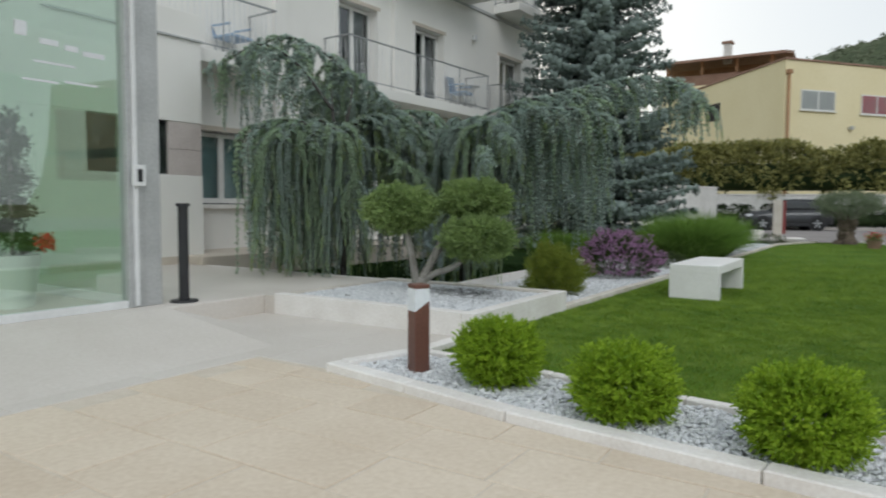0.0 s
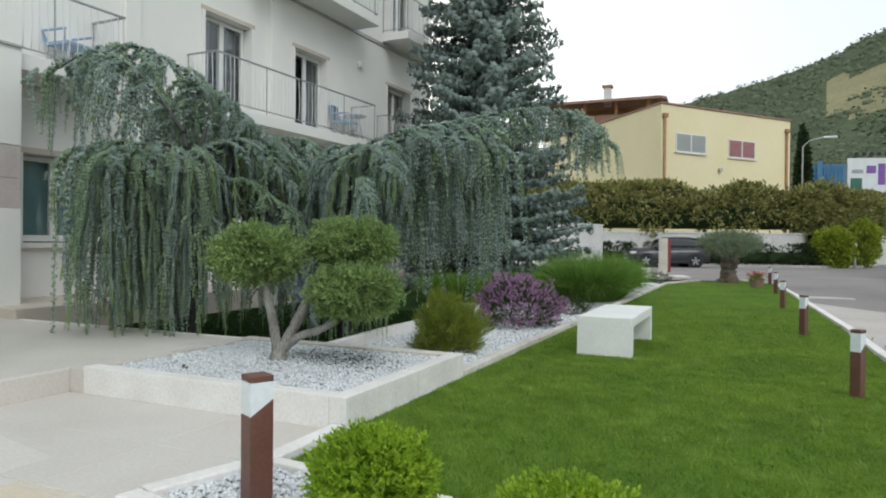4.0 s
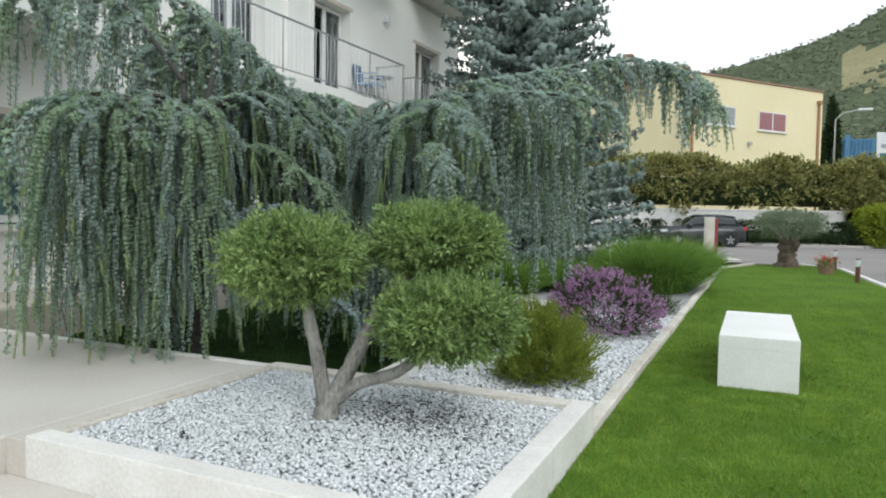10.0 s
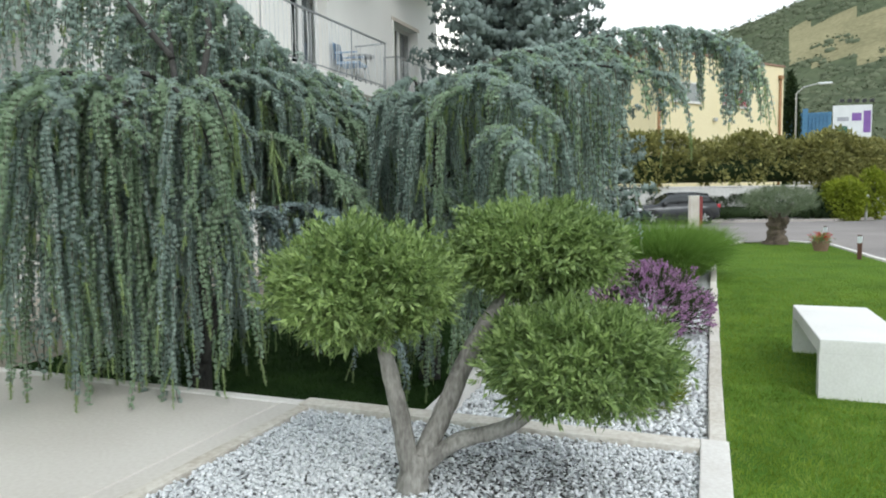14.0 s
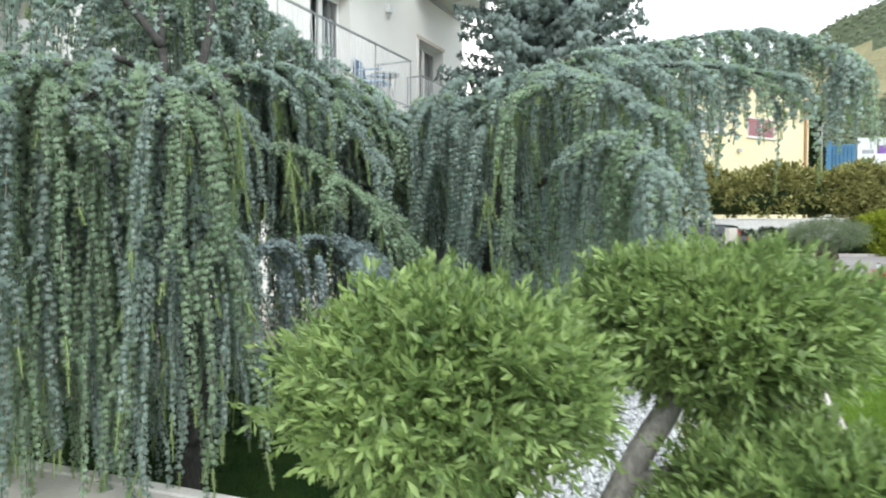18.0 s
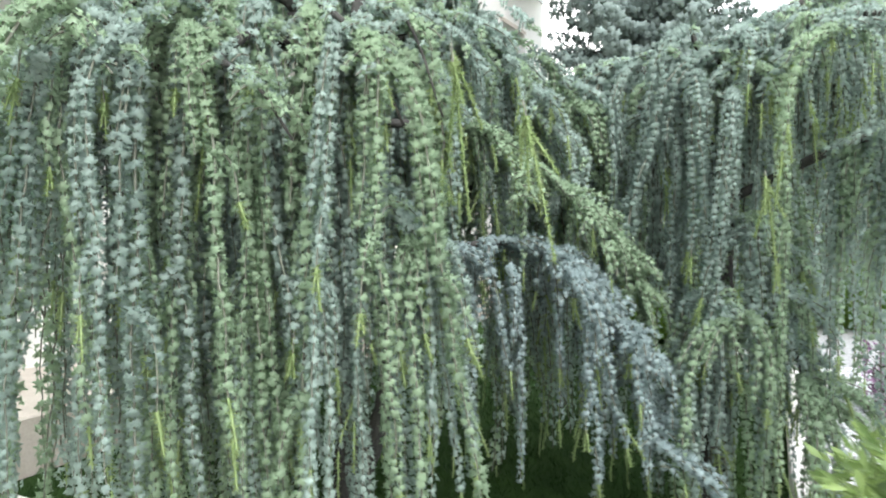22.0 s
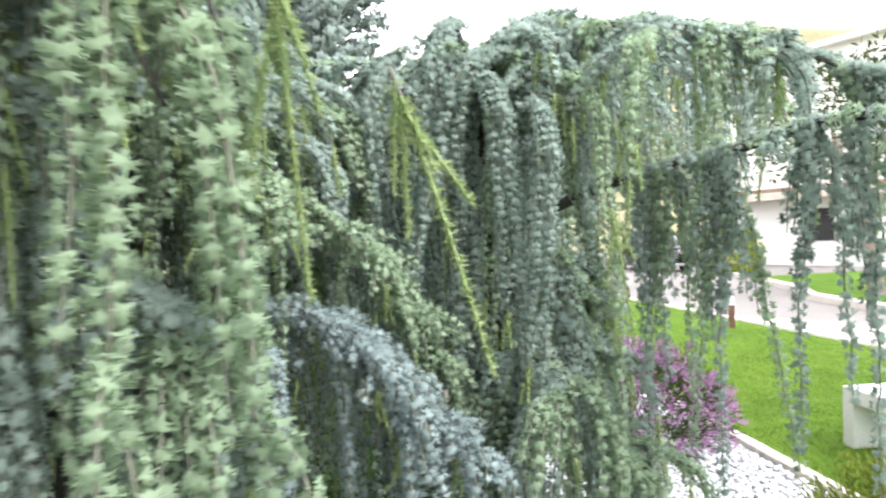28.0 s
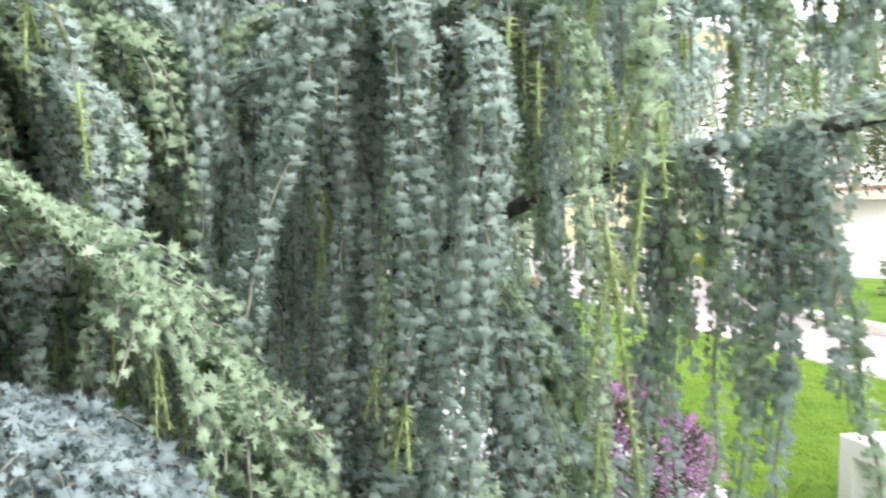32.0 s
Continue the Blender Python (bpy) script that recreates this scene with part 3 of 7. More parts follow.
# terrace, its step, and the sloping forecourt
terrace = solid("terrace", box(-12.0, -4.0, -0.3, -5.78, 7.2, TERRACE, 0.012, seg=1), SLAB, "pale travertine terrace with a low step", "terrace", "structure")
solid("terrace_corner", box(-5.778, 5.22, -0.3, -5.622, 7.2, TERRACE, 0.004, seg=1), SLAB, "pale travertine terrace corner beside the planter", "terrace", "structure")
solid("terrace_joint_bed", flat([(-5.78, 4.2), (-3.1, 4.2), (-3.1, 5.2), (-5.78, 5.2)], -0.001), JOINT, "sandy bed under the forecourt slabs", "pavement", "structure")
solid("terrace_edge", box(-9.4, 7.202, -0.3, -5.62, 7.30, TERRACE + 0.004, 0.01, seg=1), KERB, "white limestone edging along the terrace", "kerb", "structure")
apron = bmesh.new()
for quad in ([(-5.79, -4, TERRACE), (-4.3, -4, 0.0), (-4.3, 4.0, 0.0), (-5.79, 4.0, TERRACE)], [(-5.79, 4.0, TERRACE), (-4.3, 4.0, 0.0), (-5.0, 4.5, 0.0), (-5.79, 4.4, 0.0)]):
    apron.faces.new([apron.verts.new(c) for c in quad])
solid("forecourt_ramp", apron, SLAB, "pale stone ramp up to the glass entrance", "ramp", "structure")
solid("hotel_walkway", box(-13.0, 7.2, -0.3, -9.42, 22.0, 0.34, 0.015, seg=1), PLINTH, "beige stone walkway along the hotel wall", "walkway", "structure")
solid("forecourt_bed", flat([(-5.78, -8), (0.9, -8), (0.9, 3.0), (-3.4, 3.7), (-3.1, 5.2), (-5.6, 5.2), (-5.78, 4.2)], -0.004), JOINT, "sandy mortar joints of the forecourt", "pavement", "structure")


# planter
def planter():
    ob = thing("planter", "low white limestone planter filled with white pebbles", "planter")
    x0, x1, y0, y1, w, h = -5.62, -3.08, 5.22, 7.30, 0.14, 0.225
    part("front_wall", box(x0, y0, -0.1, x1 - w - 0.002, y0 + w, h, 0.008), KERB, ob)
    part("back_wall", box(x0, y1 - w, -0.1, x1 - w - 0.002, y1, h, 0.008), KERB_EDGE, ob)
    part("side_wall", box(x1 - w, y0, -0.1, x1, y0 + 1.1, h, 0.008), KERB, ob)
    part("side_wall", box(x1 - w, y0 + 1.103, -0.1, x1, y1, h + 0.002, 0.008), KERB, ob)
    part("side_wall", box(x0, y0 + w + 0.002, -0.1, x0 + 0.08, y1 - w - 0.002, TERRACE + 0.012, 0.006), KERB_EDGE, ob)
    inner = [(x0 + 0.08, y0 + w), (x1 - w, y0 + w), (x1 - w, y1 - w), (x0 + 0.08, y1 - w)]
    part("grit", flat(inner, 0.165), PEBBLE_BED, ob)
    r = np.random.default_rng(21)
    p = spread(inner, 4800, r)
    z = 0.172 + 0.024 * r.random(len(p)) + 0.035 * np.exp(-((p[:, 0] + 4.4) ** 2 + (p[:, 1] - 6.2) ** 2) / 0.5)
    vv, tt = pebbles_np(np.column_stack([p, z]), r.uniform(0.009, 0.0165, len(p)), r)
    solid("planter_pebbles", mesh_np("planter_pebbles", vv, tt, [PEBBLE]), None, "loose white marble pebbles in the planter", "pebbles", "stuff")
    lit = r.normal(size=(1500, 2)) * [0.30, 0.22] + [-4.02, 6.55]
    lit = lit[(lit[:, 0] < x1 - w - 0.02) & (lit[:, 1] < y1 - w - 0.02)]
    vv, tt = leaves_np(np.column_stack([lit, 0.195 + 0.012 * r.random(len(lit)) + 0.03 * np.exp(-((lit[:, 0] + 4.4) ** 2 + (lit[:, 1] - 6.2) ** 2) / 0.5)]), np.column_stack([r.normal(size=(len(lit), 2)), r.normal(size=len(lit)) * 0.2]), r.uniform(0.012, 0.035, len(lit)), r.uniform(0.005, 0.011, len(lit)), rng=r)
    solid("leaf_litter", mesh_np("leaf_litter", vv, tt, [DARK_BARK]), None, "brown fallen leaves scattered over the white pebbles", "leaf litter", "stuff")
    dp = r.normal(size=(5, 2)) * 0.02 + [-4.93, 5.62]
    vv, tt = leaves_np(np.column_stack([dp, np.full(5, 0.205)]), np.column_stack([r.normal(size=(5, 2)), np.full(5, 0.15)]), 0.05, 0.025, rng=r)
    solid("dead_leaf", mesh_np("dead_leaf", vv, tt, [DARK_BARK]), None, "curled dead leaves lying on the pebbles", "leaf")


planter()

# gravel bed behind the planter, with its slanting kerb
BED = [(-4.82, 7.32), (-3.15, 7.32), (-3.12, 15.0), (-3.0, 23.5), (-3.6, 24.5), (-5.6, 19.0), (-6.2, 13.1), (-4.95, 12.9), (-4.95, 9.4), (-4.88, 8.5)]
bed = thing("shrub_bed", "white pebble bed edged with limestone kerbs", "flower bed", kind="structure")
part("grit", flat(BED, 0.0), PEBBLE_BED, bed)
line_blocks("edging_stone", [(-4.84, 7.34), (-4.92, 8.5), (-4.98, 9.4), (-4.98, 12.9), (-6.2, 13.1)], 0.10, -0.1, 0.15, 1.2, KERB, bed, seed=12)
rng = np.random.default_rng(31)
p2 = np.vstack([spread([(-4.82, 7.36), (-3.20, 7.36), (-3.17, 13.2), (-4.92, 13.2), (-4.92, 9.4), (-4.86, 8.5)], 1500, rng), spread([(-3.6, 20), (-3.0, 20), (-3.0, 23.5), (-3.6, 24.5), (-4.2, 23)], 500, rng)])
p2 = p2[(p2[:, 1] < 13.2) | (p2[:, 1] > 19)]
v, t = pebbles_np(np.column_stack([p2, 0.008 + 0.02 * rng.random(len(p2))]), rng.uniform(0.012, 0.026, len(p2)), rng)
solid("bed_pebbles", mesh_np("bed_pebbles", v, t, [PEBBLE]), None, "loose white marble pebbles between the shrubs", "pebbles", "stuff")


# grass of the lawn
def grass(name, poly, per_m2, h0, h1, w, material, label, seed, z=0.0, keep=None):
    r = np.random.default_rng(seed)
    p = spread(poly, per_m2, r)
    if keep is not None:
        p = p[r.random(len(p)) < keep(p)]
    n = len(p)
    lean = np.array([(noise.noise(Vector((a * 5, b * 5, seed))), noise.noise(Vector((a * 5, b * 5, seed + 9)))) for a, b in p])
    ax = np.column_stack([r.normal(size=(n, 2)) * 0.45 + lean * 1.3, np.ones(n)])
    vv, tt = blades_np(np.column_stack([p, np.full(n, z - 0.004)]), ax, r.uniform(h0, h1, n), r.uniform(w * 0.7, w * 1.3, n), r)
    return solid(name, mesh_np(name, vv, tt, [material]), None, label, "grass", "stuff")


grass("lawn_grass", LAWN, 5600, 0.016, 0.044, 0.007, GRASS, "short mown blades of the lawn", 41, keep=lambda p: np.clip(1.15 - (p[:, 1] - 4) / 14, 0.16, 1.0))
# blades take the same colour, with the cedar shade in it
grass("shade_grass", [(-9.3, 7.32), (-4.9, 7.32), (-5.03, 9.3), (-5.05, 12.8), (-9.3, 13)], 1500, 0.03, 0.07, 0.006, DARK_GRASS, "sparse turf blades coloured dark for the shade under the cedars", 42, z=-0.05)

# ---- hotel ----
hotel = thing("hotel", "white rendered hotel with balconies and tall windows", "building", (-10.8, 12.0, 0.0), -1.7)


def hpart(name, bm, mat, label="", parent=None):
    return part(name, bm, mat, parent or hotel, label)


# storeys: wall pieces left round the openings (y0, y1, z0, z1)
OPEN = [(-3.7, -2.4, 1.2, 2.6), (0.05, 1.42, 3.95, 5.95), (2.95, 4.27, 3.95, 5.95), (7.35, 8.75, 3.95, 5.95), (7.6, 8.9, 7.45, 9.4), (1.9, 3.2, 7.4, 9.4)]
ys = sorted({-15.0, 10.1, *[o[0] for o in OPEN], *[o[1] for o in OPEN]})
for ya, yb in zip(ys, ys[1:]):
    zs = [0.0]
    for o in sorted((o for o in OPEN if o[0] < (ya + yb) / 2 < o[1]), key=lambda o: o[2]):
        hpart("wall", box(-0.35, ya, zs[-1], 0.0, yb, o[2]), PLASTER)
        zs.append(o[3])
    hpart("wall", box(-0.35, ya, zs[-1], 0.0, yb, 10.6), PLASTER)
hpart("side_wall", box(-9.0, 9.75, 0.0, -0.352, 10.1, 10.6), PLASTER)
hpart("back_wall", box(-9.3, -15, 0.0, -9.0, 10.1, 10.6), PLASTER)
hpart("roof", box(-9.5, -15.2, 10.602, 0.4, 10.4, 10.85, 0.03), PLASTER)
hpart("floor_slab", box(-9.0, -15, 3.6, -0.36, 9.74, 3.85), PLASTER)
hpart("floor_slab", box(-9.0, -15, 7.0, -0.36, 9.74, 7.25), PLASTER)
hpart("pilaster", box(0.002, 2.0, 0.3, 0.10, 2.32, 10.6, 0.01), PLASTER)
hpart("pilaster", box(0.002, -1.9, 0.3, 0.10, -1.58, 10.6, 0.01), PLASTER)
# raised grey strip added to draw the shade line of a groove
hpart("groove_line_strip", box(0.002, 2.33, 7.02, 0.035, 10.1, 7.12, 0.005), GREY_METAL)


def tall_window(y0, y1, z0, z1, curtain):
    w = hpart("window", box(-0.26, y0 + 0.02, z0 + 0.02, -0.20, y0 + 0.09, z1 - 0.02, 0.006), FRAME, "white framed glazed balcony door")
    mid = (y0 + y1) / 2
    for a, b, c, d in ((y1 - 0.09, y1 - 0.02, z0 + 0.02, z1 - 0.02), (mid - 0.06, mid + 0.06, z0 + 0.02, z1 - 0.02)):
        part("frame", box(-0.26, a, c, -0.20, b, d, 0.006), FRAME, w)
    for a, b in ((y0 + 0.092, mid - 0.062), (mid + 0.062, y1 - 0.092)):
        part("frame", box(-0.26, a, z1 - 0.10, -0.20, b, z1 - 0.02, 0.004), FRAME, w)
        part("frame", box(-0.26, a, z0 + 0.02, -0.20, b, z0 + 0.12, 0.004), FRAME, w)
        part("pane", box(-0.236, a, z0 + 0.122, -0.228, b, z1 - 0.102), PANE, w)
    bm = bmesh.new()
    n = 26
    for a, b in ((y0 + 0.08, mid - 0.2), (mid + 0.12, y1 - 0.08)):
        lo = [bm.verts.new((-0.36 + 0.03 * math.sin(i * 1.9), a + (b - a) * i / n, z0 + 0.05)) for i in range(n + 1)]
        hi = [bm.verts.new((-0.36 + 0.02 * math.sin(i * 1.9), a + (b - a) * i / n, z1 - 0.05)) for i in range(n + 1)]
        for i in range(n):
            bm.faces.new((lo[i], lo[i + 1], hi[i + 1], hi[i]))
    part("curtain", bm, curtain, w, smooth=True)
    part("surround", box(0.003, y0 - 0.10, z1, 0.03, y1 + 0.10, z1 + 0.09, 0.004), PLINTH, w)
    part("surround", box(0.003, y0 - 0.09, z0, 0.03, y0, z1 - 0.001, 0.004), PLASTER, w)
    part("surround", box(0.003, y1, z0, 0.03, y1 + 0.09, z1 - 0.001, 0.004), PLASTER, w)
    return w


for o in OPEN[1:]:
    tall_window(*o, CURTAIN)
low_window = tall_window(*OPEN[0], TEAL_CURTAIN)
part("blind", box(-0.345, -3.64, 1.26, -0.335, -2.46, 2.55), TEAL_CURTAIN, low_window, "teal sheer blind")
part("sill", box(0.003, -3.8, 1.12, 0.10, -2.3, 1.195, 0.006), KERB, low_window)
# one dark sheet per storey, added to paint the dimness of the rooms
hpart("room_shade_sheet", box(-3.0, -14, 0.4, -2.9, 9.5, 3.5), ROOM_SHADE)
hpart("room_shade_sheet", box(-3.0, -14, 3.9, -2.9, 9.5, 6.9), ROOM_SHADE)
hpart("room_shade_sheet", box(-3.0, -14, 7.3, -2.9, 9.5, 10.4), ROOM_SHADE)


def balcony(y0, y1, depth, z, sides=True, height=1.02):
    b = hpart("balcony", box(0.002, y0, z - 0.24, depth, y1, z, 0.015), PLASTER, "white balcony slab with a thin steel railing")
    x = depth - 0.05
    runs = [((x, y0 + 0.05), (x, y1 - 0.05)), ((0.03, y0 + 0.05), (x, y0 + 0.05)), ((0.03, y1 - 0.05), (x, y1 - 0.05))]
    for (xa, ya), (xb, yb) in runs:
        part("top_rail", box(min(xa, xb) - 0.02, min(ya, yb) - 0.02, z + height - 0.03, max(xa, xb) + 0.02, max(ya, yb) + 0.02, z + height, 0.004), RAIL, b)
        part("bottom_rail", box(min(xa, xb) - 0.012, min(ya, yb) - 0.012, z + 0.07, max(xa, xb) + 0.012, max(ya, yb) + 0.012, z + 0.09), RAIL, b)
        d = math.hypot(xb - xa, yb - ya)
        n = max(2, int(d / 0.12))
        for i in range(n + 1):
            px, py = xa + (xb - xa) * i / n, ya + (yb - ya) * i / n
            r = 0.016 if i % 12 == 0 else 0.0085
            pts = [(px, py, z + (0.0 if i % 12 == 0 else 0.08), r), (px + (0.012 if i % 2 else -0.012), py + 0.012, z + 0.45, r), (px, py, z + height - 0.02, r)]
            vv, tt = tube_np(smooth_line(pts, 0.16), 4)
            part("baluster", mesh_np("baluster", vv, tt, [RAIL if r > 0.01 else WHITE_METAL]), None, b)
    return b


balcony(-0.45, 5.45, 0.82, 3.92)
balcony(-5.2, -2.45, 0.82, 3.92)
balcony(6.7, 9.6, 0.45, 3.92)
balcony(0.9, 5.55, 0.82, 7.32)
balcony(7.0, 9.7, 0.9, 7.40)
lamp = hpart("wall_lamp", box(0.0, 5.72, 6.10, 0.12, 5.88, 6.26, 0.02), WHITE_METAL, "small white box wall lamp")


def balcony_chair(x, y, z, rz):
    ob = thing("balcony_chair", "blue-grey woven garden armchair on the balcony", "chair", (x, y, z), rz)
    for sx in (-0.25, 0.25):
        for sy in (-0.22, 0.22):
            part("leg", mesh_np("leg", *tube_np([(sx, sy, 0, 0.016), (sx * 0.94, sy * 0.94, 0.42, 0.016)], 6), [GREY_METAL]), None, ob)
    part("seat", box(-0.27, -0.25, 0.40, 0.27, 0.25, 0.45, 0.015), BLUE_PLASTIC, ob)
    bm = bmesh.new()
    n = 8
    rows = []
    for i in range(n + 1):
        a = -0.27 + 0.54 * i / n
        bow = 0.05 * (1 - (a / 0.27) ** 2)
        rows.append([bm.verts.new((a, 0.25 + bow + k * 0.10, 0.45 + k * 0.46)) for k in (0, 0.5, 1)])
    for r0, r1 in zip(rows, rows[1:]):
        for k in range(2):
            bm.faces.new((r0[k], r1[k], r1[k + 1], r0[k + 1]))
    bmesh.ops.solidify(bm, geom=bm.faces[:], thickness=0.025)
    part("backrest", bm, BLUE_PLASTIC, ob)
    for sx in (-0.27, 0.27):
        part("armrest", box(sx - 0.025, -0.2, 0.62, sx + 0.025, 0.27, 0.65, 0.01), BLUE_PLASTIC, ob)
        part("arm_post", mesh_np("arm_post", *tube_np([(sx, -0.18, 0.45, 0.012), (sx, -0.18, 0.62, 0.012)], 6), [GREY_METAL]), None, ob)
    return ob


chair = balcony_chair(-10.25, 16.55, 3.925, 100)
chair["group"] = "balcony chairs"
copy_thing(chair, pose(-10.62, 8.9, 3.925, 0, 0, 95))


def balcony_table(x, y, z):
    ob = thing("balcony_table", "small round metal balcony table", "table", (x, y, z))
    bm = bmesh.new()
    bmesh.ops.create_cone(bm, cap_ends=True, segments=20, radius1=0.3, radius2=0.3, depth=0.025, matrix=pose(0, 0, 0.70))
    part("tabletop", bm, GREY_METAL, ob)
    for k in range(3):
        a = k * 2.09
        part("leg", mesh_np("leg", *tube_np([(0.24 * math.cos(a), 0.24 * math.sin(a), 0, 0.012), (0.1 * math.cos(a + 1), 0.1 * math.sin(a + 1), 0.69, 0.012)], 6), [GREY_METAL]), None, ob)


balcony_table(-10.32, 17.12, 3.925)

# annex with the striped panel wall, and the glass entrance
annex = thing("annex", "white panelled hotel annex with a pink stone band", "building")
part("wall", box(-10.78, -4, TERRACE, -9.92, 7.62, 1.68, 0.01), PLASTER, annex)
part("wall", box(-10.78, -4, 2.56, -9.92, 7.62, 4.38, 0.01), PLASTER, annex)
part("stone_band", box(-10.78, 6.98, 1.683, -9.93, 7.61, 2.10, 0.006), PINKSTONE, annex)
part("stone_band", box(-10.78, 6.98, 2.106, -9.93, 7.61, 2.557, 0.006), PINKSTONE, annex)
# solid dark block: the shade behind the strip window is its colour
win = part("window", box(-10.5, 5.6, 1.70, -10.0, 6.977, 2.54), ROOM_SHADE, annex, "dark horizontal strip window")
part("pane", box(-9.99, 5.6, 1.69, -9.975, 6.975, 2.55), PANE, win)
part("wall", box(-10.78, -4, 1.683, -9.92, 5.598, 2.557), PLASTER, annex)
part("drip_rail", box(-9.918, 5.0, 3.92, -9.88, 7.63, 3.95), GREY_METAL, annex)
part("skirting", box(-9.918, 5.0, TERRACE, -9.90, 7.62, 0.33, 0.004), PLINTH, annex)


def glass_entrance():
    ob = thing("glass_entrance", "glazed entrance vestibule with white frame", "entrance")
    z0, z1 = TERRACE, 3.6
    part("bottom_rail", box(-6.14, 0.6, z0, -6.04, 3.78, z0 + 0.07, 0.005), WHITE_METAL, ob)
    part("top_rail", box(-6.14, 0.6, z1 - 0.1, -6.04, 3.78, z1, 0.005), WHITE_METAL, ob)
    part("post", box(-6.16, 3.782, z0, -6.02, 3.95, z1, 0.01), GREY_METAL, ob, "grey metal corner post")
    part("post", box(-6.018, 3.83, z0 + 0.02, -5.99, 3.87, z1, 0.004), WHITE_METAL, ob, "white corner profile")
    part("post", box(-6.10, 3.952, z0, -6.03, 4.13, z1, 0.006), GREY_METAL, ob, "flat grey door jamb")
    part("side_rail", box(-9.9, 3.88, z0, -6.162, 3.95, z0 + 0.09, 0.005), WHITE_METAL, ob)
    part("side_top_rail", box(-9.9, 3.88, z1 - 0.1, -6.162, 3.95, z1, 0.005), WHITE_METAL, ob)
    for y0, y1 in ((0.6, 2.19), (2.2, 3.78)):
        part("glass_pane", box(-6.10, y0, z0 + 0.072, -6.086, y1, z1 - 0.102), CLEAR, ob).visible_shadow = False
    part("side_pane", box(-9.9, 3.905, z0 + 0.092, -6.17, 3.92, z1 - 0.102), CLEAR, ob).visible_shadow = False
    part("roof_pane", box(-9.9, 0.5, z1 + 0.002, -6.0, 3.98, z1 + 0.03), CLEAR, ob).visible_shadow = False
    # added backdrop: its green stands in for the reflection in the panes
    part("back_wall", box(-9.0, 0.5, z0, -8.9, 3.86, 2.75), GREEN_BACKDROP, ob, "added green sheet standing in for the green reflected in the glass")
    # flat dark panel, its colour standing for an unlit room
    part("dark_window", box(-8.898, 2.4, 1.5, -8.88, 3.2, 2.4), ROOM_SHADE, ob)
    plate = part("control_panel", box(-5.985, 3.80, 1.36, -5.95, 3.93, 1.56, 0.008), WHITE_METAL, ob, "white access control plate")
    part("control_screen", box(-5.949, 3.84, 1.40, -5.945, 3.89, 1.52), BLACK, plate)
    for y, z, w, h in ((2.85, 2.58, 0.10, 0.12), (3.05, 2.54, 0.16, 0.05), (3.26, 2.52, 0.12, 0.05), (3.42, 2.50, 0.2, 0.045), (3.0, 2.38, 0.35, 0.02), (2.9, 2.22, 0.3, 0.02), (3.25, 2.24, 0.3, 0.02)):
        part("lettering_bar", box(-6.082, y, z, -6.08, y + w, z + h), SIGN_WHITE, ob, "white film lettering")
    return ob


glass_entrance()


def topiary(x, y, z):
    ob = thing("potted_topiary", "dark spiral topiary in a white pot behind glass", "plant", (x, y, z))
    bm = bmesh.new()
    bmesh.ops.create_cone(bm, cap_ends=True, segments=24, radius1=0.17, radius2=0.24, depth=0.5, matrix=pose(0, 0, 0.25))
    part("pot", bm, POT_WHITE, ob)
    part("stem", mesh_np("stem", *tube_np([(0, 0, 0.45, 0.02), (0.01, 0, 1.7, 0.015)], 6), [BARK]), None, ob)
    r = np.random.default_rng(5)
    a = r.random(2600) * 4 * 2 * math.pi
    zz = 0.55 + a / (8 * math.pi) * 1.25
    rad = 0.20 - 0.12 * a / (8 * math.pi)
    pos = np.column_stack([np.cos(a) * rad * 0.6, np.sin(a) * rad * 0.6, zz]) + r.normal(size=(2600, 3)) * [0.06, 0.06, 0.045]
    part("foliage", mesh_np("foliage", *leaves_np(pos, r.normal(size=(2600, 3)), 0.05, 0.03, rng=r), [TOPIARY]), None, ob)
    c = r.normal(size=(120, 3)) * 0.035 + [0.22, 0.2, 0.62]
    part("bloom", mesh_np("bloom", *leaves_np(c, r.normal(size=(120, 3)), 0.05, 0.04, rng=r), [RED_BLOOM]), None, ob)


topiary(-7.0, 3.2, TERRACE)


def ash_post(x, y, z):
    ob = thing("ash_post", "slim black metal post on a flat round base", "post", (x, y, z))
    bm = bmesh.new()
    bmesh.ops.create_cone(bm, cap_ends=True, segments=28, radius1=0.14, radius2=0.135, depth=0.02, matrix=pose(0, 0, 0.01))
    part("base_plate", bm, BLACK, ob)
    bm = bmesh.new()
    bmesh.ops.create_cone(bm, cap_ends=True, segments=20, radius1=0.05, radius2=0.05, depth=0.95, matrix=pose(0, 0, 0.495))
    part("pole", bm, BLACK, ob)
    bm = bmesh.new()
    bmesh.ops.create_cone(bm, cap_ends=True, segments=20, radius1=0.068, radius2=0.068, depth=0.03, matrix=pose(0, 0, 0.985))
    part("cap", bm, BLACK, ob)


ash_post(-6.0, 4.36, TERRACE)

# ---- street, buildings and hill behind the garden ----
def foliage(name, pos, axis, length, width, material, parent, rng, label=""):
    return part(name, mesh_np(name, *leaves_np(pos, axis, length, width, rng=rng), [material]), None, parent, label)


def blob_points(n, centre, radii, rng, shell=0.35, rough=0.12, freq=2.2):
    """Points near the surface of a lumpy ellipsoid, with the way out."""
    d = unit(rng.normal(size=(n, 3)))
    s = np.array([noise.noise(Vector(x * freq) + Vector(centre)) for x in d])
    r = (1 + rough * s * 2) * (1 - shell * rng.random(n) ** 2)
    return np.array(centre) + d * r[:, None] * np.array(radii), d


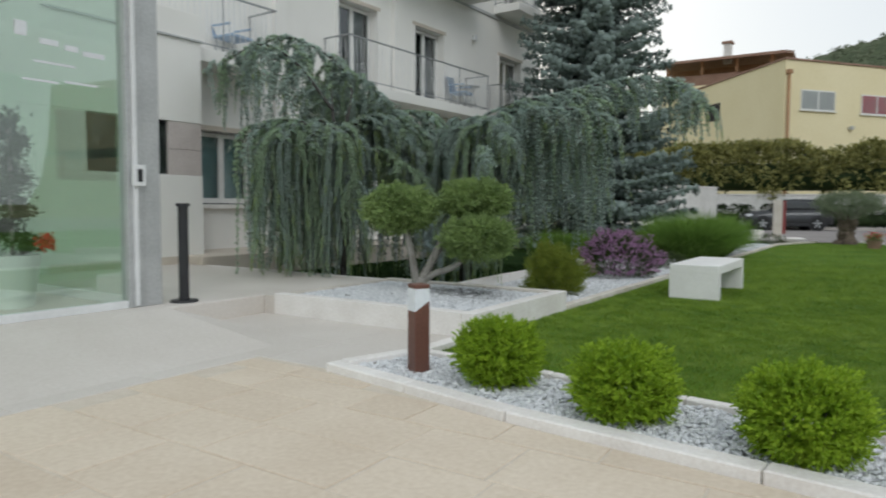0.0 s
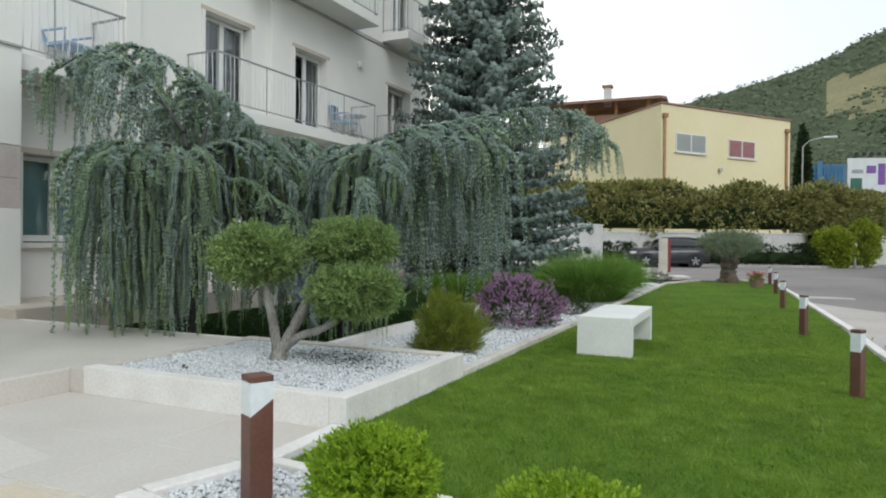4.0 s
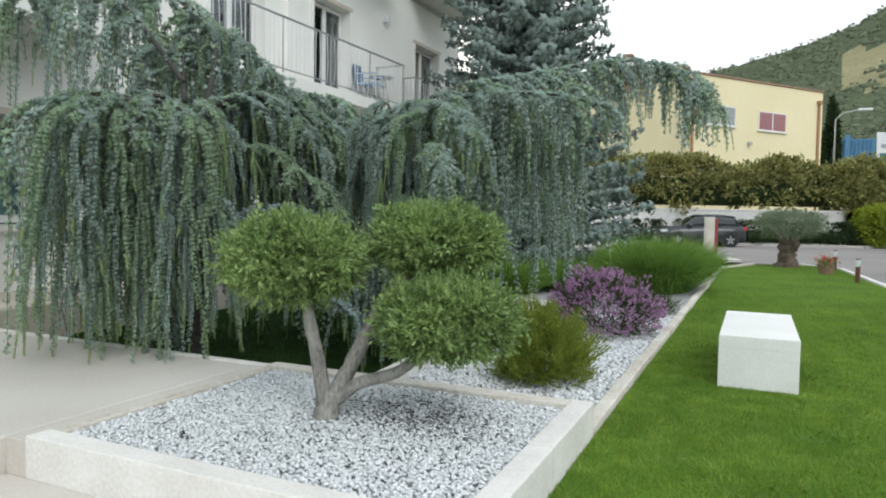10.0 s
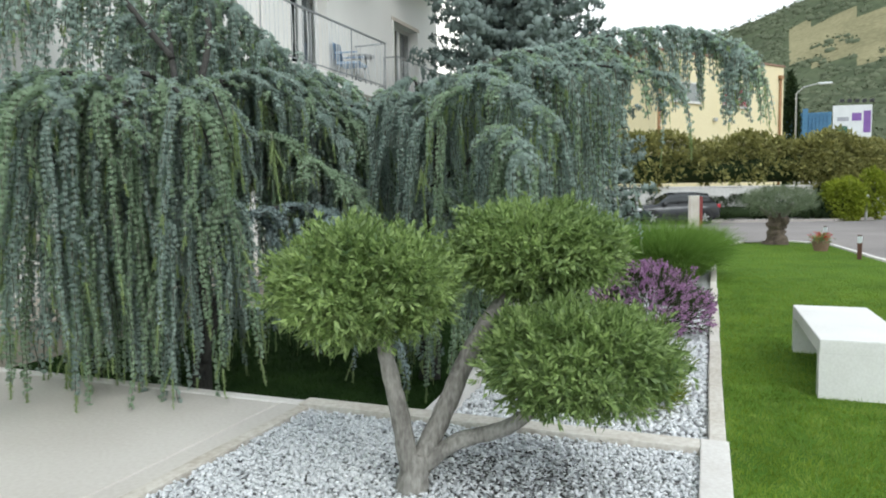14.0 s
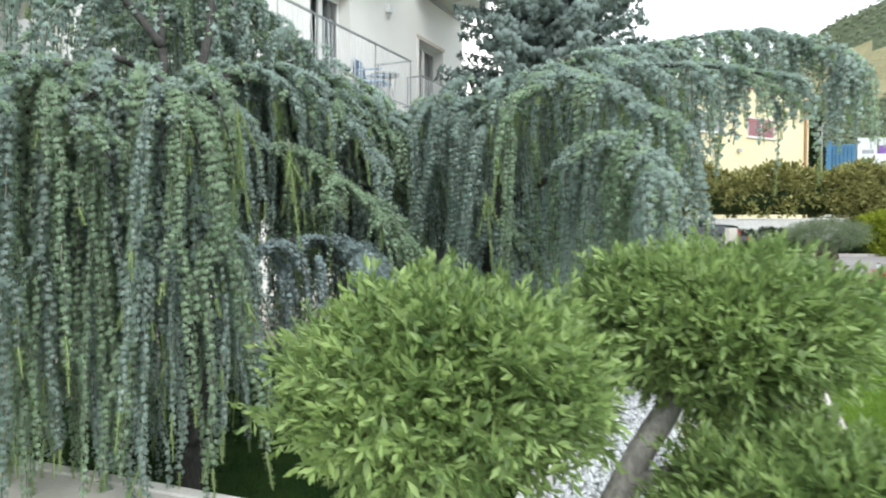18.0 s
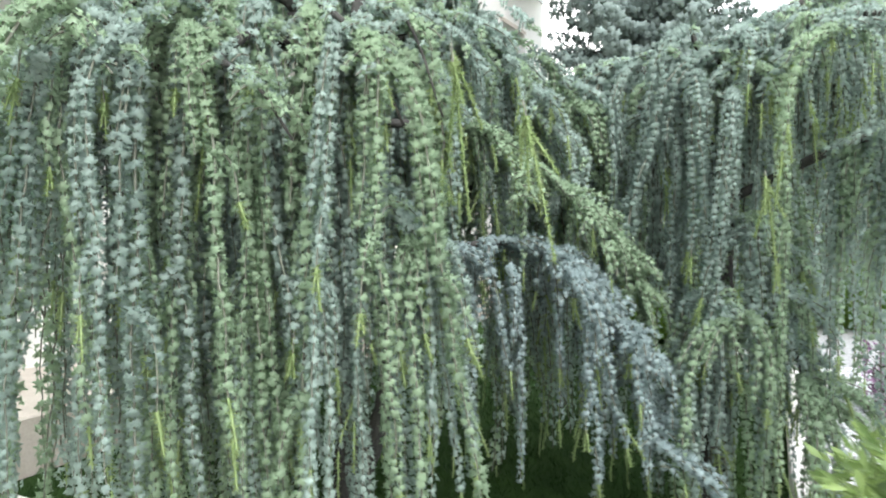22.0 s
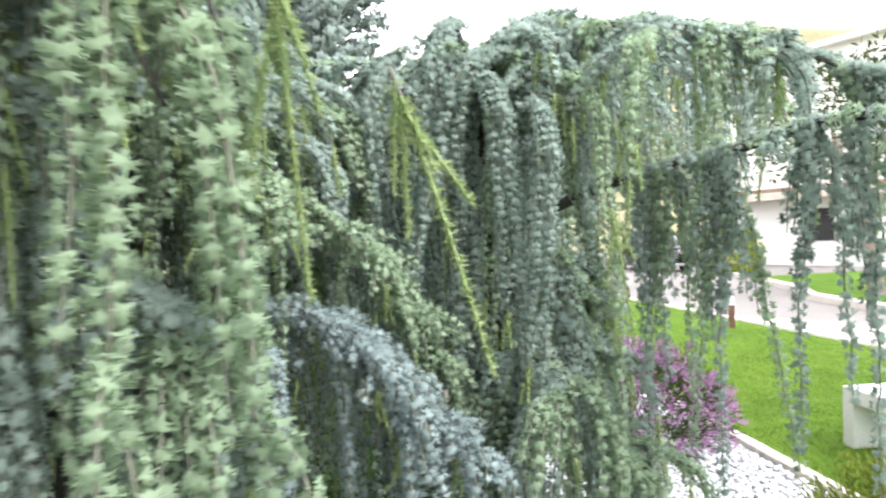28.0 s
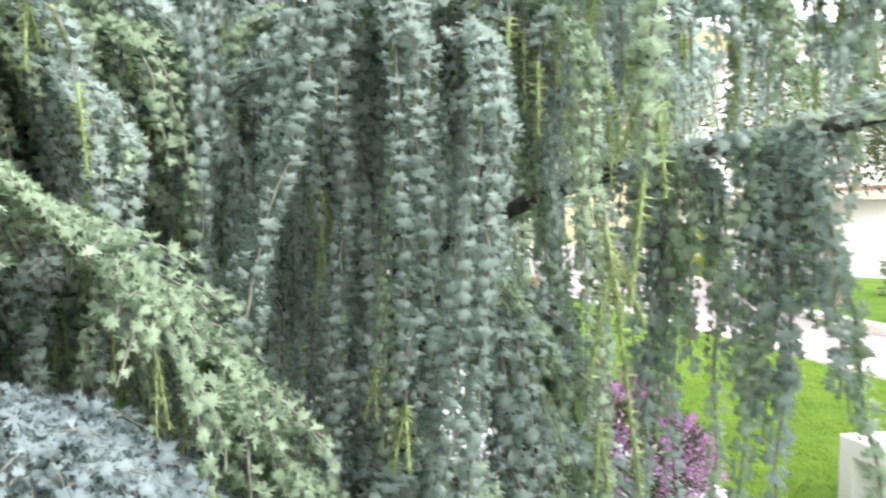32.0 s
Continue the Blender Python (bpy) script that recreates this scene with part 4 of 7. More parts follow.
def yellow_house():
    ob = thing("yellow_house", "yellow rendered house behind the hedge", "building")
    A, B, C = np.array((-6.7, 54.4)), np.array((2.4, 66.0)), np.array((-17.5, 67.5))
    D = B + C - A
    z1 = 11.7
    n1 = unit(np.array([(B - A)[1], -(B - A)[0]]))
    part("wall", prism([tuple(A), tuple(B), tuple(D), tuple(C)], 0, z1), YELLOW_WALL, ob)
    M = (A + B + C + D) / 4
    grow = [tuple(M + (q - M) * 1.012) for q in (A, B, D, C)]
    part("roof", prism(grow, z1 + 0.002, z1 + 0.14, 0.02), ROOF_TILE, ob)
    u = unit(B - A)
    ang = math.degrees(math.atan2(u[1], u[0]))

    def on_face(s, z):
        q = A + u * s
        return pose(q[0], q[1], z, 0, 0, ang)

    def window(s, z, w, h, blind, label):
        f = part("window", box(0, -0.06, 0, w, 0.05, h, 0.01), FRAME, ob, label, at=on_face(s, z))
        for i in range(2):
            a, b = 0.09 + i * (w / 2 - 0.02), w / 2 - 0.07 + i * (w / 2 - 0.02)
            part("blind", box(a, -0.075, 0.09, b, -0.062, h - 0.09), blind, f)
            part("pane", box(a, -0.088, 0.09, b, -0.08, h - 0.09), PANE, f)
        part("sill", box(-0.1, -0.16, -0.08, w + 0.1, -0.002, -0.002), FRAME, f)

    window(1.45, 8.25, 3.2, 1.45, PALE_BLIND, "white window with pale curtains")
    window(7.2, 8.2, 3.1, 1.45, RED_BLIND, "white window with red curtains")
    window(1.2, 4.4, 2.2, 1.0, ROOM_SHADE, "low dark window")
    window(9.6, 4.4, 2.2, 1.0, ROOM_SHADE, "low dark window")
    for s in (0.25, 14.2):
        q = A + u * s + n1 * 0.12
        part("downpipe", mesh_np("downpipe", *tube_np([(q[0], q[1], 0.2, 0.10), (q[0], q[1], 10.7, 0.10)], 8), [COPPER]), None, ob, "brown downpipe")
        part("hopper", box(-0.2, -0.15, 10.7, 0.2, 0.15, 11.0, 0.03), COPPER, ob, at=pose(q[0], q[1], 0, 0, 0, ang))
    q = A + u * 6.2 + n1 * 0.15
    part("wall_lamp", box(-0.15, -0.12, 7.0, 0.15, 0.12, 7.25, 0.03), GREY_METAL, ob, at=pose(q[0], q[1], 0, 0, 0, ang))
    w2 = unit(C - A)
    ang2 = math.degrees(math.atan2(w2[1], w2[0]))
    for s, z in ((9.0, 8.6), (3.4, 4.2)):
        q = A + w2 * s
        part("window", box(0, -0.05, 0, 1.9, 0.06, 1.4, 0.01), ROOM_SHADE, ob, "dark side window", at=pose(q[0], q[1], z, 0, 0, ang2))


yellow_house()


def roof_terrace_house():
    ob = thing("terrace_house", "house with a brown wooden roof terrace", "building")
    part("wall", box(-20, 71, 0, -9.5, 80, 13.2), YELLOW_WALL, ob)
    for x in (-19.5, -16.2, -13, -9.9):
        part("post", box(x - 0.14, 71.1, 13.2, x + 0.14, 71.4, 15.6), COPPER, ob)
    part("parapet", box(-20, 71, 13.2, -9.5, 71.15, 14.2), ROOF_TILE, ob)
    part("back_wall", box(-20, 75, 13.2, -9.5, 75.3, 15.5), COPPER, ob)
    part("roof", extrude_x([(69.8, 15.3), (75.5, 16.3), (81, 15.3), (81, 15.55), (75.5, 16.55), (69.8, 15.55)], -21.2, -8.6), ROOF_TILE, ob)
    part("chimney", box(-14.7, 73.4, 15.6, -14.0, 74.1, 17.5, 0.03), PLASTER_WALL, ob)
    part("chimney_cap", box(-14.85, 73.25, 17.502, -13.85, 74.25, 17.75, 0.03), ROOF_TILE, ob)


roof_terrace_house()

# boundary walls
def wall_run(name, pts, h, th, label):
    ob = thing(name, label, "wall", kind="structure")
    for (xa, ya), (xb, yb) in zip(pts, pts[1:]):
        d, a = math.hypot(xb - xa, yb - ya), math.degrees(math.atan2(yb - ya, xb - xa))
        part("wall_panel", box(0, -th / 2, -0.1, d - 0.004, th / 2, h, 0.02), PLASTER_WALL, ob, at=pose(xa, ya, 0, 0, 0, a))
        part("coping", box(-0.03, -th / 2 - 0.04, h + 0.002, d - 0.01, th / 2 + 0.04, h + 0.07, 0.01), KERB, ob, at=pose(xa, ya, 0, 0, 0, a))
    return ob


wall_run("wall_street", [(-9.1, 43.4), (-3.2, 45.9), (0.6, 47.3), (2.3, 48.2), (2.6, 49.3)], 1.95, 0.25, "weathered white boundary wall below the hedge")
wall_run("wall_gate", [(-8.5, 41.3), (-10.2, 35.2), (-11.0, 31)], 2.3, 0.3, "tall white wall beside the gate")
wall_run("wall_yard", [(7.4, 58.0), (8.8, 58.4), (9.0, 60)], 3.1, 0.25, "white yard wall at the street corner")
street_kerb = thing("street_kerb", "pale kerb stones along the street", "kerb", kind="structure")
line_blocks("kerb_stone", [(-9.5, 41.6), (-3.0, 44.4), (0.9, 45.7), (3.2, 46.2), (5.6, 49.0), (7.3, 55.5)], 0.25, -0.1, 0.12, 1.6, CONCRETE, street_kerb)


def hedge_run(name, line, half, z0, z1, n, size, material, label, seed):
    ob = thing(name, label, "hedge")
    r = np.random.default_rng(seed)
    ln = smooth_line([(x, y, 0, 0) for x, y in line], 0.5)
    # leaves grow in clumps that bulge out of the clipped face and top
    nc = max(60, n // 45)
    ci = r.integers(0, len(ln) - 1, nc)
    d = unit(np.gradient(ln, axis=0)[ci][:, :2])
    side = np.column_stack([-d[:, 1], d[:, 0]])
    f = r.random(nc) ** 0.75
    lump = np.array([noise.noise(Vector((a * 0.45, b * 0.45, seed))) for a, b in ln[ci][:, :2]])
    ang = f * math.pi * 0.5
    w = half * np.cos(ang) ** 0.6 * r.choice([-1, 1], nc) * (1 + 0.25 * lump)
    zc = z0 + (z1 * (1 + 0.18 * lump) - z0) * np.sin(ang) ** 0.8
    cen = np.column_stack([ln[ci][:, :2] + side * w[:, None] + d * r.uniform(-0.3, 0.3, nc)[:, None], zc])
    way = np.column_stack([side * np.sign(w)[:, None] * np.cos(ang)[:, None], 0.25 + np.sin(ang)])
    rad = size * r.uniform(0.9, 2.2, nc)
    k = r.integers(0, nc, n)
    dd = unit(way[k] * 0.7 + r.normal(size=(n, 3)))
    pos = cen[k] + dd * (rad[k] * r.uniform(0.4, 1.0, n))[:, None]
    pos[:, 2] = np.maximum(pos[:, 2], z0 * 0.95 + 0.02)
    ax = dd + r.normal(size=(n, 3)) * 0.45
    foliage("foliage", pos, ax, r.uniform(size * 0.6, size * 1.3, n), r.uniform(size * 0.3, size * 0.6, n), material, ob, r)
    # dark tube added inside to stand for the shade between the leaves
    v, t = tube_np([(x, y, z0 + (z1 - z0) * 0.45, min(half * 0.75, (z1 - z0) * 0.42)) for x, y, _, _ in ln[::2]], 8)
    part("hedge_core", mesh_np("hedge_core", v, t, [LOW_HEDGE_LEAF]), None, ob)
    return ob


hedge_run("tall_hedge", [(-13.5, 42.8), (-9.2, 44.8), (-3.2, 47.3), (0.8, 48.9), (3.6, 50.2), (6.2, 53.5), (6.9, 55.5)], 1.1, 1.9, 4.5, 26000, 0.30, HEDGE_LEAF, "tall laurel hedge with reddish brown leaves above the wall", 61)
hedge_run("tall_hedge", [(2.9, 48.9), (4.6, 50.0), (6.2, 52.0)], 0.8, 0.0, 3.2, 7000, 0.26, HEDGE_LEAF, "tall hedge running down to the street corner", 62)
hedge_run("low_hedge", [(-9.0, 42.2), (-4.2, 44.4), (0.6, 46.3), (2.6, 47.0)], 0.45, 0.0, 1.15, 9000, 0.14, LOW_HEDGE_LEAF, "low clipped dark hedge below the white wall", 63)
hedge_run("low_hedge", [(2.7, 46.9), (4.6, 48.7)], 0.5, 0.0, 0.8, 3000, 0.14, LOW_HEDGE_LEAF, "low dark shrubs beside the street kerb", 64)


def bush(name, centre, radii, n, size, material, label, seed, category="shrub", rough=0.15):
    ob = thing(name, label, category, (centre[0], centre[1], 0))
    r = np.random.default_rng(seed)
    p, d = blob_points(n, (0, 0, centre[2]), radii, r, 0.45, rough)
    k = p[:, 2] > 0.01
    foliage("foliage", p[k], d[k] + r.normal(size=(k.sum(), 3)) * 0.6, r.uniform(size * 0.6, size * 1.2, k.sum()), r.uniform(size * 0.3, size * 0.55, k.sum()), material, ob, r)
    return ob


bush("lime_shrub", (3.9, 47.3, 1.1), (1.15, 1.0, 1.25), 5000, 0.2, LIME_LEAF, "rounded yellow-green shrub below the hedge", 65)
bush("lime_shrub", (5.6, 49.6, 1.4), (1.0, 1.2, 1.5), 5000, 0.2, LIME_LEAF, "rounded yellow-green shrub at the corner", 66)


bush("cypress", (4.1, 77.3, 6.3), (0.62, 0.62, 6.4), 4200, 0.45, LOW_HEDGE_LEAF, "slim dark cypress beside the yellow house", 67, "tree", 0.08)


def marker_post(x, y):
    ob = thing("marker_post", "short white post beside the street kerb", "post", (x, y, 0))
    part("pole", mesh_np("pole", *tube_np([(0, 0, 0, 0.07), (0, 0, 1.25, 0.07)], 10), [WHITE_METAL]), None, ob)
    part("cap", box(-0.1, -0.1, 1.25, 0.1, 0.1, 1.42, 0.02), WHITE_METAL, ob)


marker_post(5.0, 47.4)


def billboard():
    ob = thing("billboard", "blue metal shed carrying a printed billboard", "billboard")
    part("shed_wall", box(4.3, 84.6, 6.0, 8.6, 90, 9.9, 0.03), BLUE_SHEET, ob)
    for i in range(12):
        part("sheet_rib", box(4.4 + i * 0.35, 84.5, 6.0, 4.5 + i * 0.35, 84.6, 9.8), BLUE_SHEET, ob)
    part("shed_post", box(5.9, 84.3, 6.0, 6.4, 84.49, 10.3), BLUE_SHEET, ob)
    b = part("board", box(0, -0.08, 0, 3.7, 0.08, 5.0, 0.02), SIGN_WHITE, ob, "white printed board", at=pose(8.7, 84.6, 5.5, 0, 0, 12))
    part("print_shape", box(0.3, -0.10, 0.9, 1.4, -0.082, 2.9), SIGN_GREEN, b)
    part("print_shape", box(2.9, -0.10, 2.2, 3.6, -0.082, 4.4), SIGN_PURPLE, b)
    part("print_bar", box(0.4, -0.10, 3.4, 1.5, -0.082, 3.8), SIGN_BAND, b)
    part("print_bar", box(1.8, -0.10, 3.4, 2.7, -0.082, 4.2), SIGN_PURPLE, b)
    part("print_bar", box(1.7, -0.10, 0.9, 3.3, -0.082, 1.1), SIGN_BAND, b)
    for x in (9.2, 12.0):
        part("leg", box(x - 0.15, 85.2, -0.1, x + 0.15, 85.5, 5.5), GREY_METAL, ob)
    for i in range(5):
        part("flood_lamp", box(9.3 + i * 0.7, 84.4 + i * 0.2, 10.75, 9.7 + i * 0.7, 84.8 + i * 0.2, 11.1, 0.05), BLACK, ob)
    part("shop_front", box(9.8, 80, -0.1, 14.6, 84, 4.5), SIGN_GREEN, ob)
    part("shop_sign", box(9.8, 79.8, 4.52, 13.0, 79.95, 5.3), BLUE_SHEET, ob)
    part("shop_sign", box(13.1, 79.8, 4.52, 14.6, 79.95, 5.3), SIGN_YELLOW, ob)
    part("shed_base", box(4.3, 84.7, -0.1, 8.6, 90, 5.99), PLASTER_WALL, ob)


billboard()


def yield_sign(x, y):
    ob = thing("yield_sign", "white triangular road sign with a red border", "road sign", (x, y, 0), 8)
    part("pole", mesh_np("pole", *tube_np([(0, 0, 0, 0.04), (0, 0, 3.0, 0.04)], 8), [GREY_METAL]), None, ob)
    part("border", extrude_x([(-0.5, 3.0), (0.5, 3.0), (0, 2.1)], -0.02, 0.02), SIGN_RED, ob, at=pose(0, -0.08, 0, 0, 0, 90))
    part("sign_face", extrude_x([(-0.34, 2.9), (0.34, 2.9), (0, 2.3)], -0.008, 0.008), SIGN_WHITE, ob, at=pose(0, -0.12, 0, 0, 0, 90))


yield_sign(9.6, 54.0)


def street_lamp(x, y):
    ob = thing("street_lamp", "grey street lamp beside the yellow house", "street lamp", (x, y, 0))
    part("pole", mesh_np("pole", *tube_np([(0, 0, 0, 0.10), (0, 0, 9.6, 0.06), (0.5, -0.1, 10.1, 0.05), (1.6, -0.3, 10.3, 0.045)], 8), [GREY_METAL]), None, ob)
    part("lamp_head", box(1.5, -0.5, 10.2, 2.5, -0.15, 10.36, 0.05), LAMP_WHITE, ob)


street_lamp(3.4, 66.5)


# hill with woods and meadow
def hill():
    nx, ny = 90, 40
    az = np.radians(np.linspace(62, -62, nx))
    r = np.linspace(95, 620, ny)
    Az, R = np.meshgrid(az, r, indexing="ij")
    deg = np.degrees(Az)
    crest = np.interp(deg, [-62, -35, -22, -12, -8, -5, 0, 4, 7, 12, 20, 62], [9, 14, 17, 16.2, 15.0, 13.6, 12.1, 11.3, 10.4, 8.6, 6, 3])
    f = np.clip((R - 95) / 330, 0, 1) ** 1.15
    Z = np.tan(np.radians(crest)) * R * f * np.where(R > 425, np.clip(1 - (R - 425) / 900, 0, 1), 1)
    X, Y = -np.sin(Az) * R, np.cos(Az) * R
    for i in range(nx):
        for j in range(1, ny):
            Z[i, j] += 4.0 * noise.noise(Vector((X[i, j] * 0.012, Y[i, j] * 0.012, 3))) * min(1, (R[i, j] - 95) / 60)
    v = np.stack([X, Y, Z - 0.4], -1).reshape(-1, 3)
    i, j = np.meshgrid(np.arange(nx - 1), np.arange(ny - 1), indexing="ij")
    q = np.stack([i * ny + j, i * ny + j + 1, (i + 1) * ny + j + 1, (i + 1) * ny + j], -1).reshape(-1, 4)
    c = v[q].mean(1)
    cd = np.degrees(np.arctan2(-c[:, 0], c[:, 1]))
    el = np.degrees(np.arctan2(c[:, 2] - 1.2, np.hypot(c[:, 0], c[:, 1])))
    patch = ((cd < -4.2) & (el > 9.8 + 0.10 * cd + 0.3) & (el < 11.6 - 0.16 * (cd + 4))) | ((el < 3.6) & (cd < -3))
    solid("hillside", mesh_np("hillside", v, q, [HILL, MEADOW], patch.astype(int), smooth=True), None, "wooded hillside with a dry meadow", "hill", "structure")
    rr = np.random.default_rng(71)
    azq = np.degrees(np.arctan2(-c[:, 0], c[:, 1]))
    wood = np.flatnonzero(((~patch) | (rr.random(len(patch)) < 0.18)) & (np.abs(azq + 8) < 34))
    n, m = 9000, 5
    pick = rr.choice(wood, n)
    cu, cw = rr.random((2, n, 1))
    g4 = v[q[pick]]
    pos = (g4[:, 0] * (1 - cu) + g4[:, 3] * cu) * (1 - cw) + (g4[:, 1] * (1 - cu) + g4[:, 2] * cu) * cw
    s = rr.uniform(0.9, 2.1, n) * (0.6 + np.hypot(pos[:, 0], pos[:, 1]) / 500)
    shape = np.array([1, 1, 0.95])
    bv = (pos[:, None] + ICO_V[None] * shape * (s[:, None] * rr.uniform(0.75, 1.1, (n, 12)))[..., None] - np.array([0, 0, 0.3]) * s[:, None, None]).reshape(-1, 3)
    bt = (np.arange(n)[:, None, None] * 12 + ICO_F[None]).reshape(-1, 3)
    d = unit(rr.normal(size=(n, m, 3)))
    d[:, :, 2] = np.abs(d[:, :, 2])
    P = pos[:, None] + d * s[:, None, None] * shape * (0.8 + 0.25 * rr.random((n, m, 1)))
    ev, et = blades_np(P.reshape(-1, 3), (d + rr.normal(size=d.shape) * 0.6).reshape(-1, 3), np.repeat(s, m) * 0.45, np.repeat(s, m) * 0.45, rr)
    vv, tt = np.vstack([bv, ev]), np.vstack([bt, et + len(bv)])
    solid("hill_woods", mesh_np("hill_woods", vv, tt, [TREE_LEAF], None, True), None, "dense green woods covering the hillside", "woods", "stuff")


hill()


# vehicles
def wheel(parent, x, y, r):
    bm = bmesh.new()
    bmesh.ops.create_cone(bm, cap_ends=True, segments=28, radius1=r, radius2=r, depth=0.22, matrix=pose(0, 0, 0, 90))
    bmesh.ops.bevel(bm, geom=[e for e in bm.edges if e.is_boundary or len(e.link_faces) == 2 and abs(e.link_faces[0].normal.dot(e.link_faces[1].normal)) < 0.3], offset=0.03, segments=2, affect="EDGES")
    w = part("wheel", bm, RUBBER, parent, at=pose(x, y, r))
    s = 1 if y > 0 else -1
    bm = bmesh.new()
    bmesh.ops.create_cone(bm, cap_ends=True, segments=24, radius1=r * 0.66, radius2=r * 0.66, depth=0.02, matrix=pose(0, s * 0.105, 0, 90))
    part("rim", bm, BLACK, w)
    for k in range(5):
        a = k * 72
        part("spoke", box(-0.035, s * 0.116 - 0.012, 0.03, 0.035, s * 0.116 + 0.012, r * 0.64, 0.006), ALLOY, w, at=pose(0, 0, 0, 0, a, 0))
    return w


def suv(name, label, paint, x, y, z, rz, L=4.55, Wd=1.86, H=1.66):
    """Length along +x with the nose at -x."""
    ob = thing(name, label, "car", (x, y, z), rz)

    def loft(stations):
        bm = bmesh.new()
        rings = []
        for sx, z0, z1, w0, w1 in stations:
            rings.append([bm.verts.new(c) for c in ((sx, -w0 * 0.94, z0), (sx, -w0, z0 + (z1 - z0) * 0.3), (sx, -w0 * 0.985, z0 + (z1 - z0) * 0.7), (sx, -w1, z1), (sx, w1, z1), (sx, w0 * 0.985, z0 + (z1 - z0) * 0.7), (sx, w0, z0 + (z1 - z0) * 0.3), (sx, w0 * 0.94, z0))])
        for a, b in zip(rings, rings[1:]):
            for i in range(8):
                bm.faces.new((a[i], a[(i + 1) % 8], b[(i + 1) % 8], b[i]))
        bm.faces.new(rings[0])
        bm.faces.new(rings[-1][::-1])
        bmesh.ops.recalc_face_normals(bm, faces=bm.faces[:])
        return bm

    h, w = L / 2, Wd / 2
    part("body", loft([(-h, 0.42, 0.72, w * 0.62, w * 0.55), (-h + 0.10, 0.28, 0.90, w * 0.86, w * 0.74), (-h + 0.45, 0.22, 1.00, w * 0.98, w * 0.80), (-h + 1.25, 0.22, 1.08, w, w * 0.84), (0.0, 0.22, 1.10, w, w * 0.88), (h - 0.9, 0.22, 1.12, w, w * 0.88), (h - 0.25, 0.28, 1.12, w * 0.97, w * 0.84), (h - 0.04, 0.36, 1.02, w * 0.86, w * 0.74), (h, 0.45, 0.85, w * 0.74, w * 0.66)]), paint, ob, smooth=True)
    part("cabin", loft([(-h + 1.12, 1.02, 1.06, w * 0.86, w * 0.78), (-h + 1.85, 1.04, H - 0.10, w * 0.87, w * 0.66), (-h + 2.3, 1.04, H, w * 0.87, w * 0.68), (h - 1.3, 1.04, H - 0.01, w * 0.87, w * 0.68), (h - 0.62, 1.04, H - 0.10, w * 0.86, w * 0.64), (h - 0.18, 1.04, 1.10, w * 0.82, w * 0.72)]), CAR_GLASS, ob, "dark tinted cabin glass", smooth=False)
    part("roof_panel", loft([(-h + 2.0, H - 0.06, H - 0.015, w * 0.70, w * 0.62), (-h + 2.4, H - 0.05, H + 0.025, w * 0.72, w * 0.64), (h - 1.2, H - 0.05, H + 0.02, w * 0.72, w * 0.64), (h - 0.6, H - 0.12, H - 0.05, w * 0.70, w * 0.60)]), paint, ob, smooth=True)
    for s in (-1, 1):
        part("roof_rail", mesh_np("roof_rail", *tube_np([(-h + 2.2, s * w * 0.66, H + 0.01, 0.02), (-h + 2.5, s * w * 0.66, H + 0.06, 0.02), (h - 1.1, s * w * 0.66, H + 0.05, 0.02), (h - 0.8, s * w * 0.66, H, 0.02)], 6), [GREY_METAL]), None, ob)
        for px in (-h + 2.28, h - 1.45):
            part("pillar", mesh_np("pillar", *tube_np([(px, s * w * 0.885, 1.06, 0.04), (px + 0.05, s * w * 0.70, H - 0.02, 0.035)], 6), [paint]), None, ob)
        part("mirror", box(-h + 1.45, s * w * 0.98 - 0.1, 1.02, -h + 1.62, s * w * 0.98 + 0.1, 1.18, 0.03), paint, ob)
        part("headlight", box(-h + 0.06, s * w * 0.68 - 0.2, 0.74, -h + 0.40, s * w * 0.68 + 0.2, 0.88, 0.03), HEADLAMP, ob)
        part("tail_light", box(h - 0.22, s * w * 0.74 - 0.12, 0.86, h - 0.02, s * w * 0.74 + 0.12, 1.06, 0.03), RED_BLIND, ob)
        part("sill_trim", box(-h + 0.9, s * (w + 0.004) - 0.015, 0.24, h - 0.9, s * (w + 0.004) + 0.015, 0.40, 0.01), BLACK, ob)
        for wx in (-h + 0.88, h - 0.92):
            bm = bmesh.new()
            bmesh.ops.create_cone(bm, cap_ends=True, segments=28, radius1=0.43, radius2=0.43, depth=0.03, matrix=pose(wx, s * (w - 0.002), 0.38, 90))
            part("wheel_arch", bm, BLACK, ob)
            wheel(ob, wx, s * (w - 0.08), 0.36)
    part("grille", box(-h - 0.01, -w * 0.5, 0.52, -h + 0.05, w * 0.5, 0.80, 0.02), BLACK, ob)
    for k in range(3):
        part("grille_bar", box(-h - 0.025, -w * 0.48, 0.56 + k * 0.09, -h - 0.008, w * 0.48, 0.575 + k * 0.09), GREY_METAL, ob)
    part("number_plate", box(-h - 0.04, -0.26, 0.40, -h - 0.012, 0.26, 0.51), SIGN_WHITE, ob)
    part("bumper_trim", box(-h - 0.005, -w * 0.7, 0.26, -h + 0.12, w * 0.7, 0.36, 0.03), GREY_METAL, ob)
    part("bonnet_emblem", box(-h - 0.032, -0.09, 0.62, -h - 0.02, 0.09, 0.74, 0.02), ALLOY, ob)
    return ob


suv("parked_suv", "dark grey compact SUV parked before the white wall", CAR_GREY, -4.95, 42.1, -0.02, 23.5)
suv("parked_suv", "glossy black SUV with pale bonnet reflections on the road", CAR_BLACK, 6.1, 34.2, -0.02, 80, 4.9, 1.98, 1.72)


